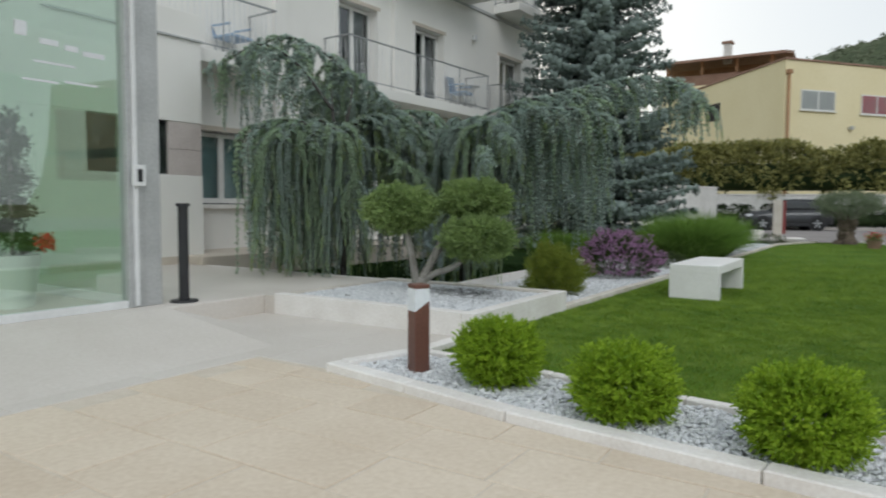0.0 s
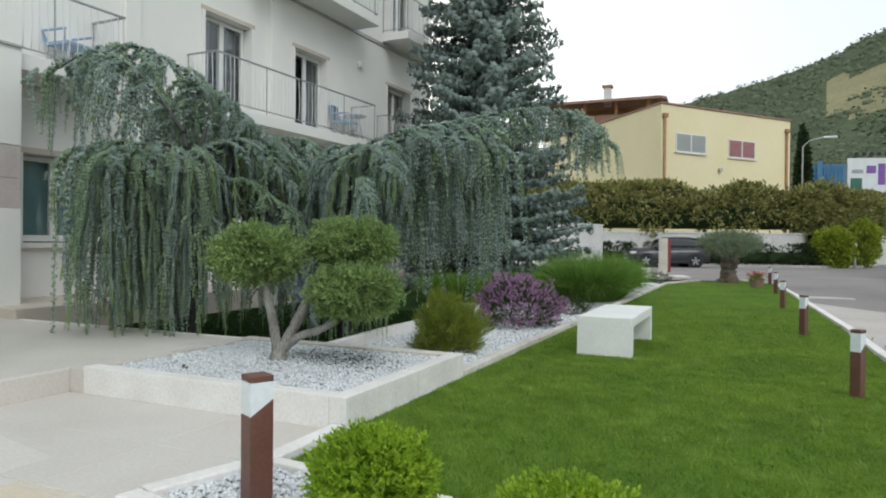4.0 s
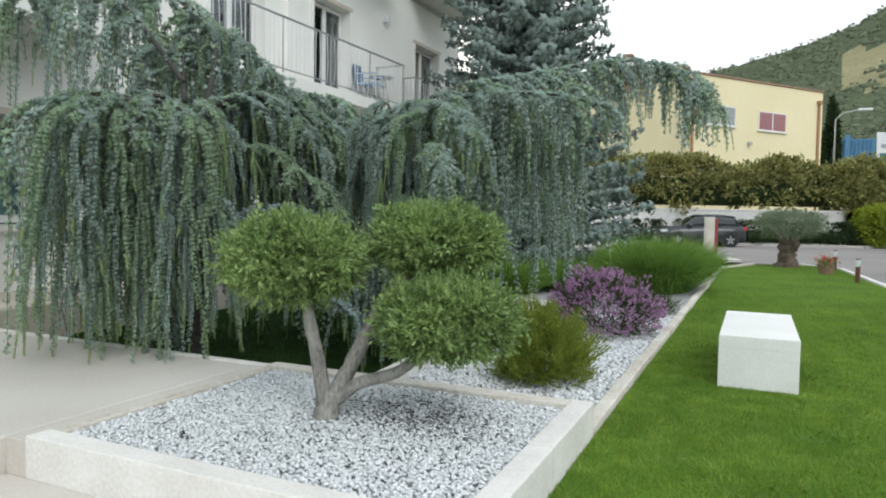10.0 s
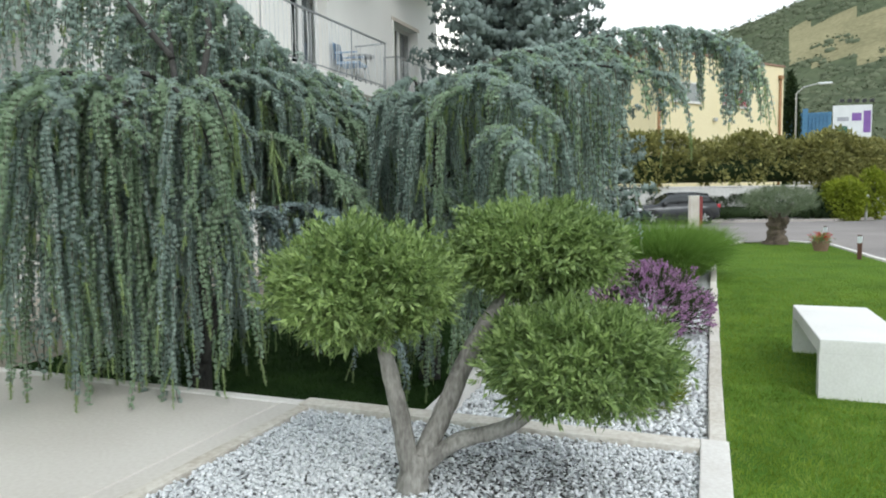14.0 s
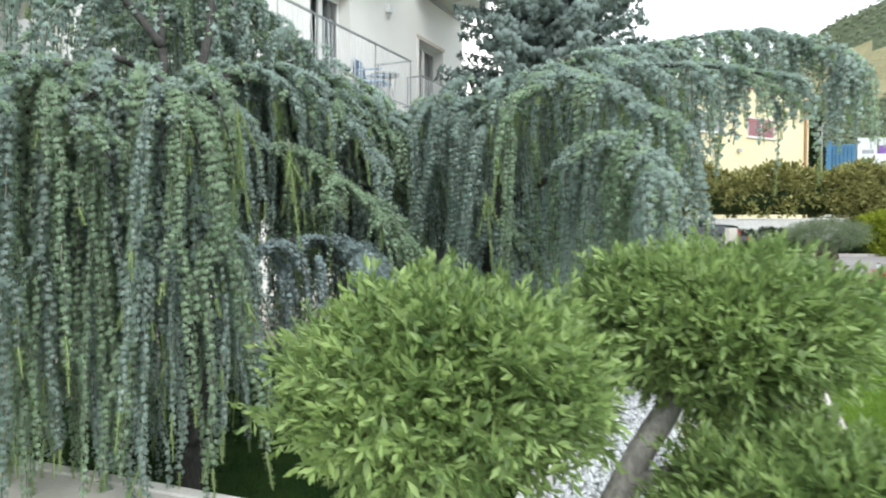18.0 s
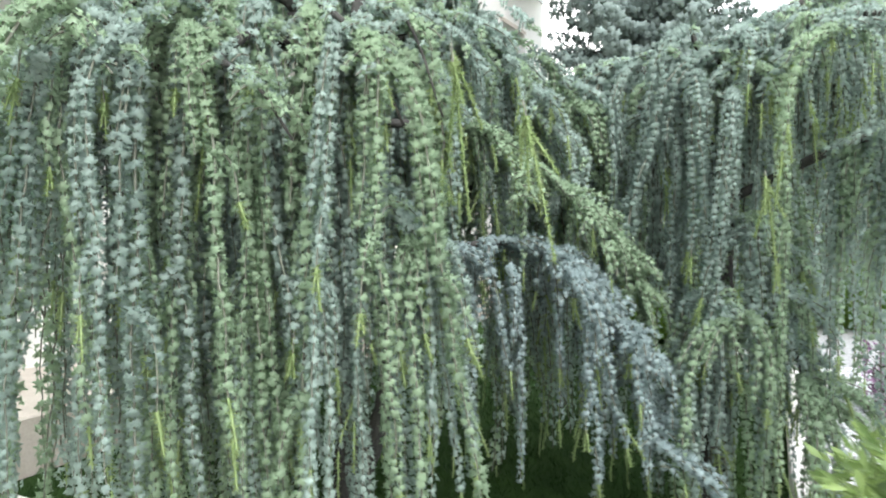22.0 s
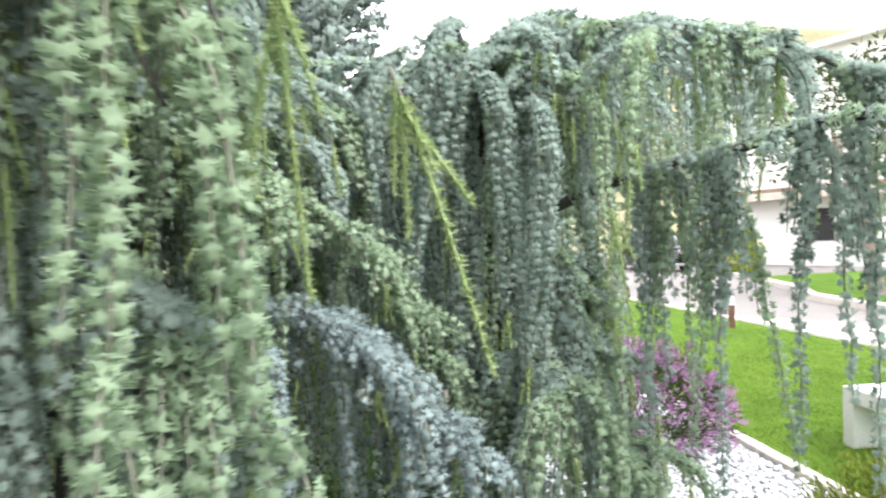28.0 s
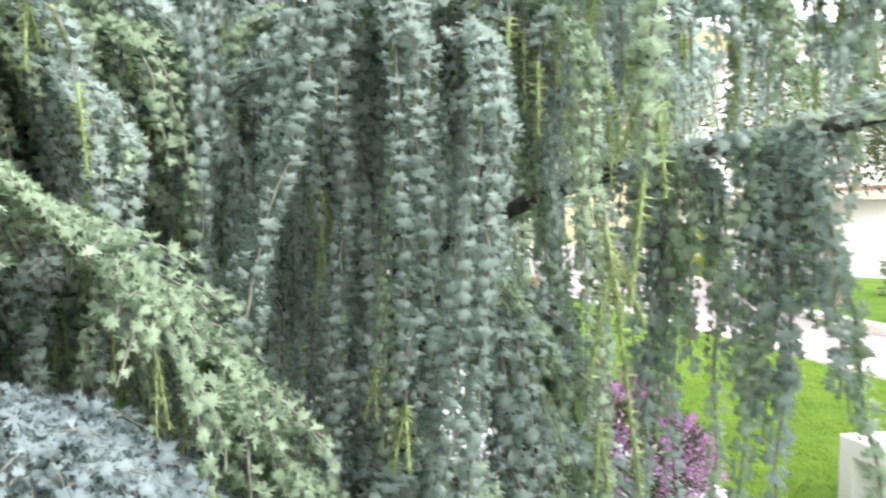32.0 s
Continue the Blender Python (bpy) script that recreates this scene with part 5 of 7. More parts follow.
# gate pier with red panel
def gate_pier(x, y):
    ob = thing("gate_pier", "pale stone gate pier with a dark red panel", "pier", (x, y, 0), 15)
    part("pier", box(-0.14, -0.2, -0.05, 0.14, 0.2, 1.5, 0.01), KERB_EDGE, ob)
    part("panel", box(0.142, -0.12, 0.2, 0.27, 0.2, 1.46, 0.01), PANEL_RED, ob, "dark red metal panel")
    part("base_slab", box(-1.3, -0.8, -0.05, 0.9, 0.7, 0.06, 0.01), KERB, ob)
    part("base_block", box(-1.25, -0.3, 0.062, -0.5, 0.3, 0.34, 0.02), KERB, ob)


gate_pier(-3.65, 28.9)

# ---- garden furniture ----
def garden_bench():
    ob = thing("garden_bench", "white cast stone bench standing on the lawn", "bench", (-2.11, 9.99, 0.0))
    w, l, h, t = 0.31, 0.85, 0.445, 0.115
    part("seat", box(-w, -l, h - t, w, l, h, 0.012), BENCH, ob)
    for y in (-l, l - t):
        part("support", box(-w + 0.001, y + 0.001, -0.02, w - 0.001, y + t - 0.001, h - t + 0.012), BENCH, ob)


garden_bench()


def bollard(x, y, rz, z=0.0):
    ob = thing("bollard_light", "square brown bollard light with a white lamp head", "bollard light", (x, y, z), rz, group="bollard lights round the lawn")
    w, h = 0.058, 0.64
    bm = bmesh.new()
    a = [(-w, -w, h - 0.19), (w, -w, h - 0.19), (w, w, h - 0.115), (-w, w, h - 0.115)]
    lo = [bm.verts.new((cx, cy, -0.03)) for cx, cy, _ in a]
    hi = [bm.verts.new(c) for c in a]
    bm.faces.new(lo[::-1])
    bm.faces.new(hi)
    for i in range(4):
        bm.faces.new((lo[i], lo[(i + 1) % 4], hi[(i + 1) % 4], hi[i]))
    bmesh.ops.bevel(bm, geom=bm.edges[:], offset=0.003, segments=1, affect="EDGES")
    part("post", bm, CORTEN, ob)
    bm = bmesh.new()
    lo = [bm.verts.new((cx * 0.985, cy * 0.985, cz + 0.001)) for cx, cy, cz in a]
    hi = [bm.verts.new((cx * 0.985, cy * 0.985, h - 0.03)) for cx, cy, _ in a]
    bm.faces.new(lo[::-1])
    bm.faces.new(hi)
    for i in range(4):
        bm.faces.new((lo[i], lo[(i + 1) % 4], hi[(i + 1) % 4], hi[i]))
    part("diffuser", bm, LAMP_WHITE, ob, "white opal lamp head")
    part("cap", box(-w, -w, h - 0.029, w, w, h, 0.003), CORTEN, ob)
    return ob


first = bollard(-2.76, 3.91, -28)
for bx, by, sunk in ((0.40, 3.66, 0), (0.24, 8.03, 0.065), (0.11, 12.35, 0.07), (0.02, 16.8, 0.075), (0.04, 21.4, 0.075), (0.02, 26.2, 0.075)):
    slim = 0.75 if sunk else 1.0
    copy_thing(first, pose(bx, by, -sunk, 0, 0, -28 + 10 * math.sin(bx * 50)) @ Matrix.Diagonal((slim, slim, 1, 1)))


def hose():
    ob = thing("garden_hose", "coiled yellow-green garden hose on the apron", "hose", (1.25, 10.9, -0.012))
    r = np.random.default_rng(8)
    pts = []
    for i in range(150):
        a = i * 0.33
        rr = 0.22 + 0.10 * math.sin(a * 0.37) + 0.05 * r.normal()
        pts.append((rr * math.cos(a) + 0.05 * math.sin(a * 0.2), rr * math.sin(a) * 1.1, 0.016 + 0.05 * (i / 150) + 0.02 * math.sin(a * 2.3) ** 2, 0.013))
    v, t = tube_np(smooth_line(pts, 0.08), 6)
    part("coil", mesh_np("coil", v, t, [HOSE], smooth=True), None, ob)
    v, t = tube_np(smooth_line([(0.3, 0.2, 0.03, 0.012), (0.9, 0.5, 0.016, 0.012), (1.9, 1.2, 0.014, 0.012), (3.4, 1.7, 0.014, 0.012)], 0.1), 6)
    part("supply_hose", mesh_np("supply_hose", v, t, [BLACK_HOSE], smooth=True), None, ob, "black supply hose")
    v, t = tube_np(smooth_line([(-0.3, 0.1, 0.02, 0.012), (-0.38, 0.6, 0.014, 0.012), (-0.36, 1.1, 0.014, 0.012), (-0.28, 1.5, 0.02, 0.012)], 0.1), 6)
    part("loose_end", mesh_np("loose_end", v, t, [HOSE], smooth=True), None, ob)


hose()


# ---- shrubs ----
def sprigs_np(base, axis, leaves, leaf_len, leaf_wid, stem, rng, splay=0.9):
    """Short twigs with leaves set along them."""
    n = len(base)
    axis = unit(axis)
    f = np.tile(np.linspace(0.15, 1.0, leaves), (n, 1))
    pos = base[:, None] + axis[:, None] * (f * stem)[..., None]
    side = rng.normal(size=(n, leaves, 3))
    ax = axis[:, None] * (0.35 + 0.9 * f[..., None]) + unit(side) * splay * (1.05 - 0.55 * f[..., None])
    L = leaf_len * rng.uniform(0.7, 1.2, n * leaves) * np.tile(1.0 - 0.25 * np.linspace(0, 1, leaves), n)
    return leaves_np(pos.reshape(-1, 3), ax.reshape(-1, 3), L, L * leaf_wid, rng=rng)


def ball_shrub(x, y, rx, rz, seed, label):
    ob = thing("boxwood_ball", label, "shrub", (x, y, 0), group="clipped boxwood balls")
    r = np.random.default_rng(seed)
    p, d = blob_points(1500, (0, 0, rz * 0.95), (rx, rx, rz), r, 0.18, 0.10, 3.0)
    k = p[:, 2] > 0.03
    v, t = sprigs_np(p[k] - d[k] * 0.03, d[k] + np.array([0, 0, 0.35]) + r.normal(size=(k.sum(), 3)) * 0.3, 8, 0.026, 0.55, 0.06, r)
    part("foliage", mesh_np("foliage", v, t, [BOX_LEAF]), None, ob)
    p, d = blob_points(2600, (0, 0, rz * 0.95), (rx * 0.78, rx * 0.78, rz * 0.78), r, 0.4, 0.08, 3.0)
    part("inner_foliage", mesh_np("inner_foliage", *leaves_np(p, d + r.normal(size=p.shape) * 0.5, 0.05, 0.03, rng=r), [BOX_LEAF]), None, ob)
    for i in range(6):
        a = i * 1.05
        tube("stem", [(0.02 * math.cos(a), 0.02 * math.sin(a), -0.02, 0.008), (rx * 0.3 * math.cos(a), rx * 0.3 * math.sin(a), rz * 0.4, 0.006), (rx * 0.6 * math.cos(a), rx * 0.6 * math.sin(a), rz, 0.004)], BARK, ob, 5, 0.1)
    return ob


ball_shrub(-2.13, 3.93, 0.285, 0.23, 1, "bright green clipped boxwood ball beside the bollard")
ball_shrub(-1.20, 3.66, 0.29, 0.222, 2, "bright green clipped boxwood ball on white pebbles")
ball_shrub(-0.30, 3.52, 0.278, 0.235, 3, "bright green clipped boxwood ball near the road kerb")


def pruned_olive():
    ob = thing("cloud_pruned_olive", "small cloud-pruned tree with three round leafy heads", "tree", (-4.42, 6.22, 0.14))
    r = np.random.default_rng(77)
    heads = [((-0.17, -0.08, 1.01), (0.385, 0.385, 0.245)), ((0.44, 0.50, 1.11), (0.42, 0.37, 0.22)), ((0.71, 0.12, 0.70), (0.385, 0.36, 0.215))]
    tube("trunk", [(0.0, 0.0, -0.05, 0.085), (0.01, 0.0, 0.12, 0.072), (0.03, 0.02, 0.24, 0.058)], BARK, ob, 12, 0.03, 0.05, seed=1)
    tube("limb", [(0.0, 0.0, 0.16, 0.052), (-0.04, -0.02, 0.42, 0.042), (-0.09, -0.04, 0.68, 0.036), (-0.12, -0.05, 0.95, 0.028)], BARK, ob, 10, 0.04, 0.05, seed=2)
    tube("limb", [(0.03, 0.02, 0.18, 0.05), (0.13, 0.13, 0.45, 0.046), (0.23, 0.24, 0.72, 0.04), (0.36, 0.40, 0.95, 0.032), (0.44, 0.50, 1.1, 0.02)], BARK, ob, 10, 0.04, 0.05, seed=3)
    tube("limb", [(0.04, 0.02, 0.18, 0.042), (0.20, 0.06, 0.30, 0.036), (0.42, 0.09, 0.38, 0.033), (0.58, 0.11, 0.52, 0.026), (0.68, 0.12, 0.68, 0.018)], BARK, ob, 10, 0.04, 0.05, seed=4)
    tube("limb", [(0.21, 0.22, 0.68, 0.03), (0.36, 0.22, 0.76, 0.024), (0.55, 0.2, 0.80, 0.016)], BARK, ob, 8, 0.04, 0.05, seed=5)
    for c, rad in heads:
        p, d = blob_points(3700, c, rad, r, 0.5, 0.2, 4.6)
        v, t = sprigs_np(p - d * 0.05, d + np.array([0, 0, 0.3]) + r.normal(size=p.shape) * 0.6, 8, 0.046, 0.32, 0.085, r, 1.2)
        head = part("crown", mesh_np("crown", v, t, [OLIVE_LEAF]), None, ob)
        p, d = blob_points(2600, c, tuple(q * 0.82 for q in rad), r, 0.6, 0.08, 2.4)
        part("inner_leaves", mesh_np("inner_leaves", *leaves_np(p, d + r.normal(size=p.shape) * 0.7, 0.055, 0.018, rng=r), [OLIVE_LEAF]), None, head)
        for i in range(14):
            q, _ = blob_points(1, c, tuple(w * 0.85 for w in rad), r, 0.1)
            s = np.array(c) + [0, 0, -rad[2] * 0.6]
            m = (s + q[0]) / 2 + r.normal(size=3) * 0.03
            v, t = tube_np([(*s, 0.012), (*m, 0.008), (*q[0], 0.003)], 5)
            part("twig", mesh_np("twig", v, t, [BARK]), None, head)


pruned_olive()


def tufted(name, label, centre, radii, n, leaves, length, wid, stem, material, seed, up=0.8, rough=0.2, category="shrub"):
    ob = thing(name, label, category, (centre[0], centre[1], 0))
    r = np.random.default_rng(seed)
    p, d = blob_points(n, (0, 0, centre[2]), radii, r, 0.4, rough, 2.4)
    k = p[:, 2] > 0.0
    v, t = sprigs_np(p[k] - d[k] * stem * 0.5, d[k] + np.array([0, 0, up]) + r.normal(size=(k.sum(), 3)) * 0.25, leaves, length, wid, stem, r, 0.6)
    part("foliage", mesh_np("foliage", v, t, [material]), None, ob)
    for i in range(7):
        a = i * 0.9
        tube("stem", [(0.02 * math.cos(a), 0.02 * math.sin(a), -0.03, 0.012), (radii[0] * 0.3 * math.cos(a), radii[1] * 0.3 * math.sin(a), centre[2] * 0.6, 0.008), (radii[0] * 0.6 * math.cos(a), radii[1] * 0.6 * math.sin(a), centre[2] * 1.3, 0.004)], BARK, ob, 5, 0.1)
    return ob


tufted("dwarf_conifer", "yellow-green bushy dwarf conifer on white pebbles", (-3.76, 8.5, 0.20), (0.36, 0.40, 0.38), 4300, 13, 0.032, 0.30, 0.15, CONIFER_LEAF, 81, 1.0, 0.34)
heather = tufted("heather", "large heather shrub covered with purple blossom", (-3.80, 11.2, 0.27), (0.58, 0.66, 0.43), 2600, 10, 0.030, 0.35, 0.15, HEATHER_LEAF, 82, 0.6, 0.22)
rr = np.random.default_rng(83)
p, d = blob_points(3600, (0, 0, 0.28), (0.59, 0.67, 0.45), rr, 0.12, 0.24, 2.4)
tuft = np.array([noise.noise(Vector(q * 9.0)) for q in p])
k = (p[:, 2] > 0.10) & (tuft > -0.28) & (rr.random(3600) < 0.85)
v, t = sprigs_np(p[k], d[k] + [0, 0, 0.5] + rr.normal(size=(k.sum(), 3)) * 0.3, 8, 0.024, 0.8, 0.045, rr, 1.5)
part("blossom", mesh_np("blossom", v, t, [HEATHER_BLOOM]), None, heather, "purple heather blossom")


def feather_grass(x, y, rx, ry, h, n, seed):
    ob = thing("feather_grass", "broad clump of fine green ornamental grass", "grass clump", (x, y, 0), group="ornamental grasses")
    r = np.random.default_rng(seed)
    a, q = r.random(n) * 2 * math.pi, np.sqrt(r.random(n)) * 0.55
    base = np.column_stack([np.cos(a) * q * rx, np.sin(a) * q * ry, np.zeros(n)])
    out = np.column_stack([np.cos(a), np.sin(a), np.zeros(n)]) * (0.2 + 0.75 * q[:, None]) + r.normal(size=(n, 3)) * 0.22
    ax = out + [0, 0, 1.0]
    L = h * r.uniform(0.65, 1.2, n)
    mid = base + unit(ax) * (L * 0.6)[:, None]
    side = unit(np.cross(ax, r.normal(size=(n, 3)))) * 0.005
    tip = mid + unit(ax + out * 1.3 - [0, 0, 0.35]) * (L * 0.5)[:, None]
    v = np.stack([base + side, base - side, mid + side, mid - side, tip], 1).reshape(-1, 3)
    b = np.arange(n)[:, None] * 5
    t = np.concatenate([b + [0, 1, 2], b + [1, 3, 2], b + [2, 3, 4]])
    part("blades", mesh_np("blades", v, t, [FINE_GRASS]), None, ob)


feather_grass(-3.92, 17.2, 1.1, 2.1, 0.98, 16000, 91)
feather_grass(-4.5, 20.4, 0.9, 1.3, 0.72, 6000, 92)
feather_grass(-5.3, 16.2, 0.9, 1.4, 0.62, 5000, 93)
feather_grass(-6.4, 15.0, 1.0, 1.2, 0.62, 5000, 94)
tufted("low_shrub", "low brownish shrub beside the lawn kerb", (-3.5, 13.3, 0.10), (0.32, 0.5, 0.20), 700, 8, 0.03, 0.35, 0.1, HEATHER_LEAF, 85)
tufted("low_shrub", "small grey-green shrub at the end of the bed", (-3.3, 25.0, 0.12), (0.4, 0.4, 0.2), 500, 8, 0.03, 0.35, 0.1, HEATHER_LEAF, 84)


def old_olive():
    ob = thing("old_olive", "old olive with a thick gnarled trunk and flat grey crown", "tree", (-1.25, 26.4, 0))
    r = np.random.default_rng(101)
    tube("trunk", [(0.0, 0, -0.1, 0.42), (0.02, 0, 0.15, 0.30), (-0.03, 0.02, 0.45, 0.24), (0.05, 0, 0.75, 0.27), (0.08, 0, 0.95, 0.16)], OLD_BARK, ob, 14, 0.05, 0.13, seed=6)
    for a in (0.3, 1.6, 2.9, 4.3, 5.4):
        tube("limb", [(0.05, 0, 0.7, 0.12), (0.35 * math.cos(a), 0.35 * math.sin(a), 1.0, 0.07), (0.6 * math.cos(a), 0.6 * math.sin(a), 1.25, 0.03)], BARK, ob, 8, 0.08, 0.08, seed=7)
    p, d = blob_points(2600, (0.05, 0, 1.32), (0.92, 0.9, 0.33), r, 0.5, 0.18, 2.5)
    v, t = sprigs_np(p, d + [0, 0, 0.4] + r.normal(size=p.shape) * 0.5, 7, 0.07, 0.25, 0.16, r)
    part("crown", mesh_np("crown", v, t, [OLIVE_OLD]), None, ob)


old_olive()


def flower_pot(x, y):
    ob = thing("flower_pot", "terracotta bowl with small red flowers", "plant pot", (x, y, 0))
    bm = bmesh.new()
    bmesh.ops.create_cone(bm, cap_ends=True, segments=18, radius1=0.16, radius2=0.22, depth=0.26, matrix=pose(0, 0, 0.13))
    part("pot", bm, ROOF_TILE, ob)
    r = np.random.default_rng(6)
    c = r.normal(size=(500, 3)) * [0.11, 0.11, 0.06] + [0, 0, 0.32]
    part("foliage", mesh_np("foliage", *leaves_np(c, r.normal(size=(500, 3)), 0.06, 0.03, rng=r), [OLIVE_LEAF]), None, ob)
    c = r.normal(size=(160, 3)) * [0.12, 0.12, 0.05] + [0, 0, 0.38]
    tagged(part("bloom", mesh_np("bloom", *leaves_np(c, r.normal(size=(160, 3)), 0.05, 0.04, rng=r), [RED_BLOOM]), None, ob), kind="stuff")


flower_pot(-0.40, 23.9)


def spruce():
    ob = thing("blue_spruce", "tall blue spruce with tiered dense branches", "tree", (-7.3, 18.9, 0))
    r = np.random.default_rng(111)
    H = 13.0
    tube("trunk", [(0, 0, -0.1, 0.2), (0.03, 0, 4, 0.13), (0, 0, 8, 0.06), (0, 0, H, 0.015)], DARK_BARK, ob, 10, 0.3, 0.04)
    pos, ax, limbs = [], [], []
    z = 0.5
    while z < H - 0.2:
        R = 3.0 * (1 - z / H) ** 0.75 * (0.9 if z < 1.2 else 1.0)
        n = 11 if z < 8 else 9
        a0 = r.random() * 6
        for i in range(n):
            a = a0 + i * 2 * math.pi / n + r.normal() * 0.22
            if r.random() < 0.10:
                continue
            Lb = R * r.uniform(0.82, 1.12)
            out = np.array([math.cos(a), math.sin(a), 0])
            side = np.array([-math.sin(a), math.cos(a), 0])
            zz = z + r.normal() * 0.1
            s = np.linspace(0.12, 1, max(5, int(Lb / 0.16)))
            line = out * (s * Lb)[:, None] + np.array([0, 0, 1]) * (zz - 0.28 * Lb * s + 0.26 * Lb * s ** 2.4)[:, None]
            limbs.append(tube_np(np.column_stack([line, np.linspace(0.025, 0.006, len(s))]), 4, cap=False) )
            for q, f in zip(line, s):
                m = int(8 + 7 * (1 - f))
                w = 0.42 * (1.15 - f) * Lb / 2.2 + 0.08
                off = side * (r.uniform(-1, 1, m) * w)[:, None] + out * (r.random(m) * 0.15)[:, None] - np.array([0, 0, 1]) * (np.abs(r.normal(size=m)) * 0.09)[:, None]
                pos.append(q + off)
                ax.append(out * 0.8 + off * 1.6 + r.normal(size=(m, 3)) * 0.25 + [0, 0, 0.12])
        z += 0.33
    chunks = [(v_, t_, np.zeros(len(t_), int)) for v_, t_ in limbs]
    v_, t_, _ = join_np(chunks)
    tagged(part("branch_framework", mesh_np("branch_framework", v_, t_, [DARK_BARK]), None, ob), kind="stuff")
    pos, ax = np.vstack(pos), np.vstack(ax)
    v_, t_, n_ = rosettes_np(pos, unit(ax), r.uniform(0.070, 0.115, len(pos)), 5, 0.016, r, fine=True)
    part("needles", mesh_np("needles", v_, t_, [SPRUCE_NEEDLE], normals=n_), None, ob)


spruce()


# ---- far side of the road ----
def road_pine(x, y, h, lean, seed):
    ob = thing("road_pine", "forked street tree with bare pinkish trunk", "tree", (x, y, 0))
    tube("trunk", [(0, 0, -0.1, 0.2), (lean * 0.3, 0.05, h * 0.3, 0.16), (lean, 0.1, h * 0.65, 0.12)], PINE_BARK, ob, 10, 0.15, 0.05, seed=seed)
    tube("limb", [(lean, 0.1, h * 0.62, 0.10), (lean + 0.5, 0.2, h * 0.82, 0.07), (lean + 0.9, 0.2, h, 0.04)], PINE_BARK, ob, 8, 0.15, 0.05, seed=seed)
    tube("limb", [(lean, 0.1, h * 0.62, 0.10), (lean - 0.5, -0.1, h * 0.85, 0.07), (lean - 0.7, -0.1, h * 1.05, 0.04)], PINE_BARK, ob, 8, 0.15, 0.05, seed=seed + 1)
    r = np.random.default_rng(seed)
    p, d = blob_points(3000, (lean, 0.1, h * 1.1), (2.4, 2.4, 1.3), r, 0.6, 0.3)
    foliage("crown", p, d + r.normal(size=p.shape) * 0.6, r.uniform(0.1, 0.25, 3000), 0.06, HEATHER_LEAF, ob, r)


verge = thing("road_verge", "green verge behind a pale kerb across the road", "verge", kind="structure")
part("turf", prism([(6.1, 26.5), (5.0, 22.4), (4.0, 20.4), (3.75, 18.6), (3.7, 16), (3.6, 12), (4.4, 9), (16, 8), (18, 24), (12, 27)], -0.08, 0.08), LAWN_SOIL, verge)
line_blocks("kerb_stone", [(6.4, 28.2), (6.0, 26.5), (4.9, 22.4), (3.9, 20.4), (3.62, 18.6), (3.55, 16), (3.45, 12), (4.2, 8.9)], 0.3, -0.1, 0.13, 1.5, CONCRETE, verge)
road_pine(5.1, 19.9, 3.6, -0.35, 121)
road_pine(7.0, 19.9, 3.8, 0.5, 123)
hedge_run("verge_hedge", [(4.6, 17.2), (5.0, 15.6), (5.4, 13.6)], 0.55, 0.05, 0.62, 5000, 0.10, HEDGE_LEAF, "clipped hedge on the road verge", 125)
bush("verge_shrub", (7.3, 29.8, 0.7), (1.0, 1.0, 0.9), 3500, 0.16, LIME_LEAF, "rounded yellow-green shrub at the roadside", 126)
bush("verge_shrub", (8.9, 21.4, 0.5), (1.0, 0.9, 0.75), 3000, 0.14, OLIVE_OLD, "green shrub before the white villa", 127)
villa = thing("white_villa", "plain white villa across the road", "building")
part("wall", prism([(10.5, 36), (14.0, 27.5), (22, 24), (28, 34), (18, 42)], -0.1, 8.6), PLASTER, villa)
part("roof", prism([(10.0, 36.2), (13.7, 27.0), (22, 23.4), (28.6, 34), (18, 42.6)], 8.602, 8.85, 0.02), PLASTER_WALL, villa)
part("porch_roof", prism([(10.48, 35.98), (13.98, 27.48), (13.1, 27.1), (9.6, 35.6)], 3.05, 3.2, 0.02), ROOF_TILE, villa, "low tiled porch roof")
part("porch_beam", prism([(9.8, 35.5), (13.2, 27.25), (13.05, 27.2), (9.65, 35.45)], 2.72, 3.045, 0.01), PLINTH, villa, "beige porch beam")
part("window", box(-0.6, -0.06, 0, 0.6, 0.06, 1.3, 0.01), ROOM_SHADE, villa, "dark villa window", at=pose(12.2, 31.9, 1.0, 0, 0, -67.6))
part("window", box(-0.5, -0.06, 0, 0.5, 0.06, 2.1, 0.01), ROOM_SHADE, villa, "dark villa door", at=pose(17.5, 25.95, 0.1, 0, 0, -23.6))

# ---- weeping blue cedars ----
def shoot_np(e, dr, ls, rng, step=0.0013):
    """One fresh light green shoot with fine needles."""
    dr = unit(np.asarray(dr, dtype=float))
    q = e + dr * np.linspace(0, ls, 9)[:, None] + np.array([[0, 0, -1.0]]) * (np.linspace(0, 1, 9) ** 2 * 0.12 * ls)[:, None]
    tv, tt, tn = sleeve_np(np.column_stack([q, np.linspace(0.0042, 0.0022, 9)]), 4)
    m = int(ls / step)
    fb = rng.random(m)
    b = np.column_stack([np.interp(fb, np.linspace(0, 1, 9), q[:, c]) for c in range(3)])
    w = unit(rng.normal(size=(m, 3)))
    bv, bt = blades_np(b, dr * 0.5 + w * 0.8, rng.uniform(0.018, 0.026, m) * (1.1 - 0.4 * fb), 0.0048, rng)
    bn = np.repeat(unit(w + dr * 0.2), 3, axis=0)
    return [(tv, tt, tn, 2), (bv, facing(bv, bt, bn), bn, 2)]


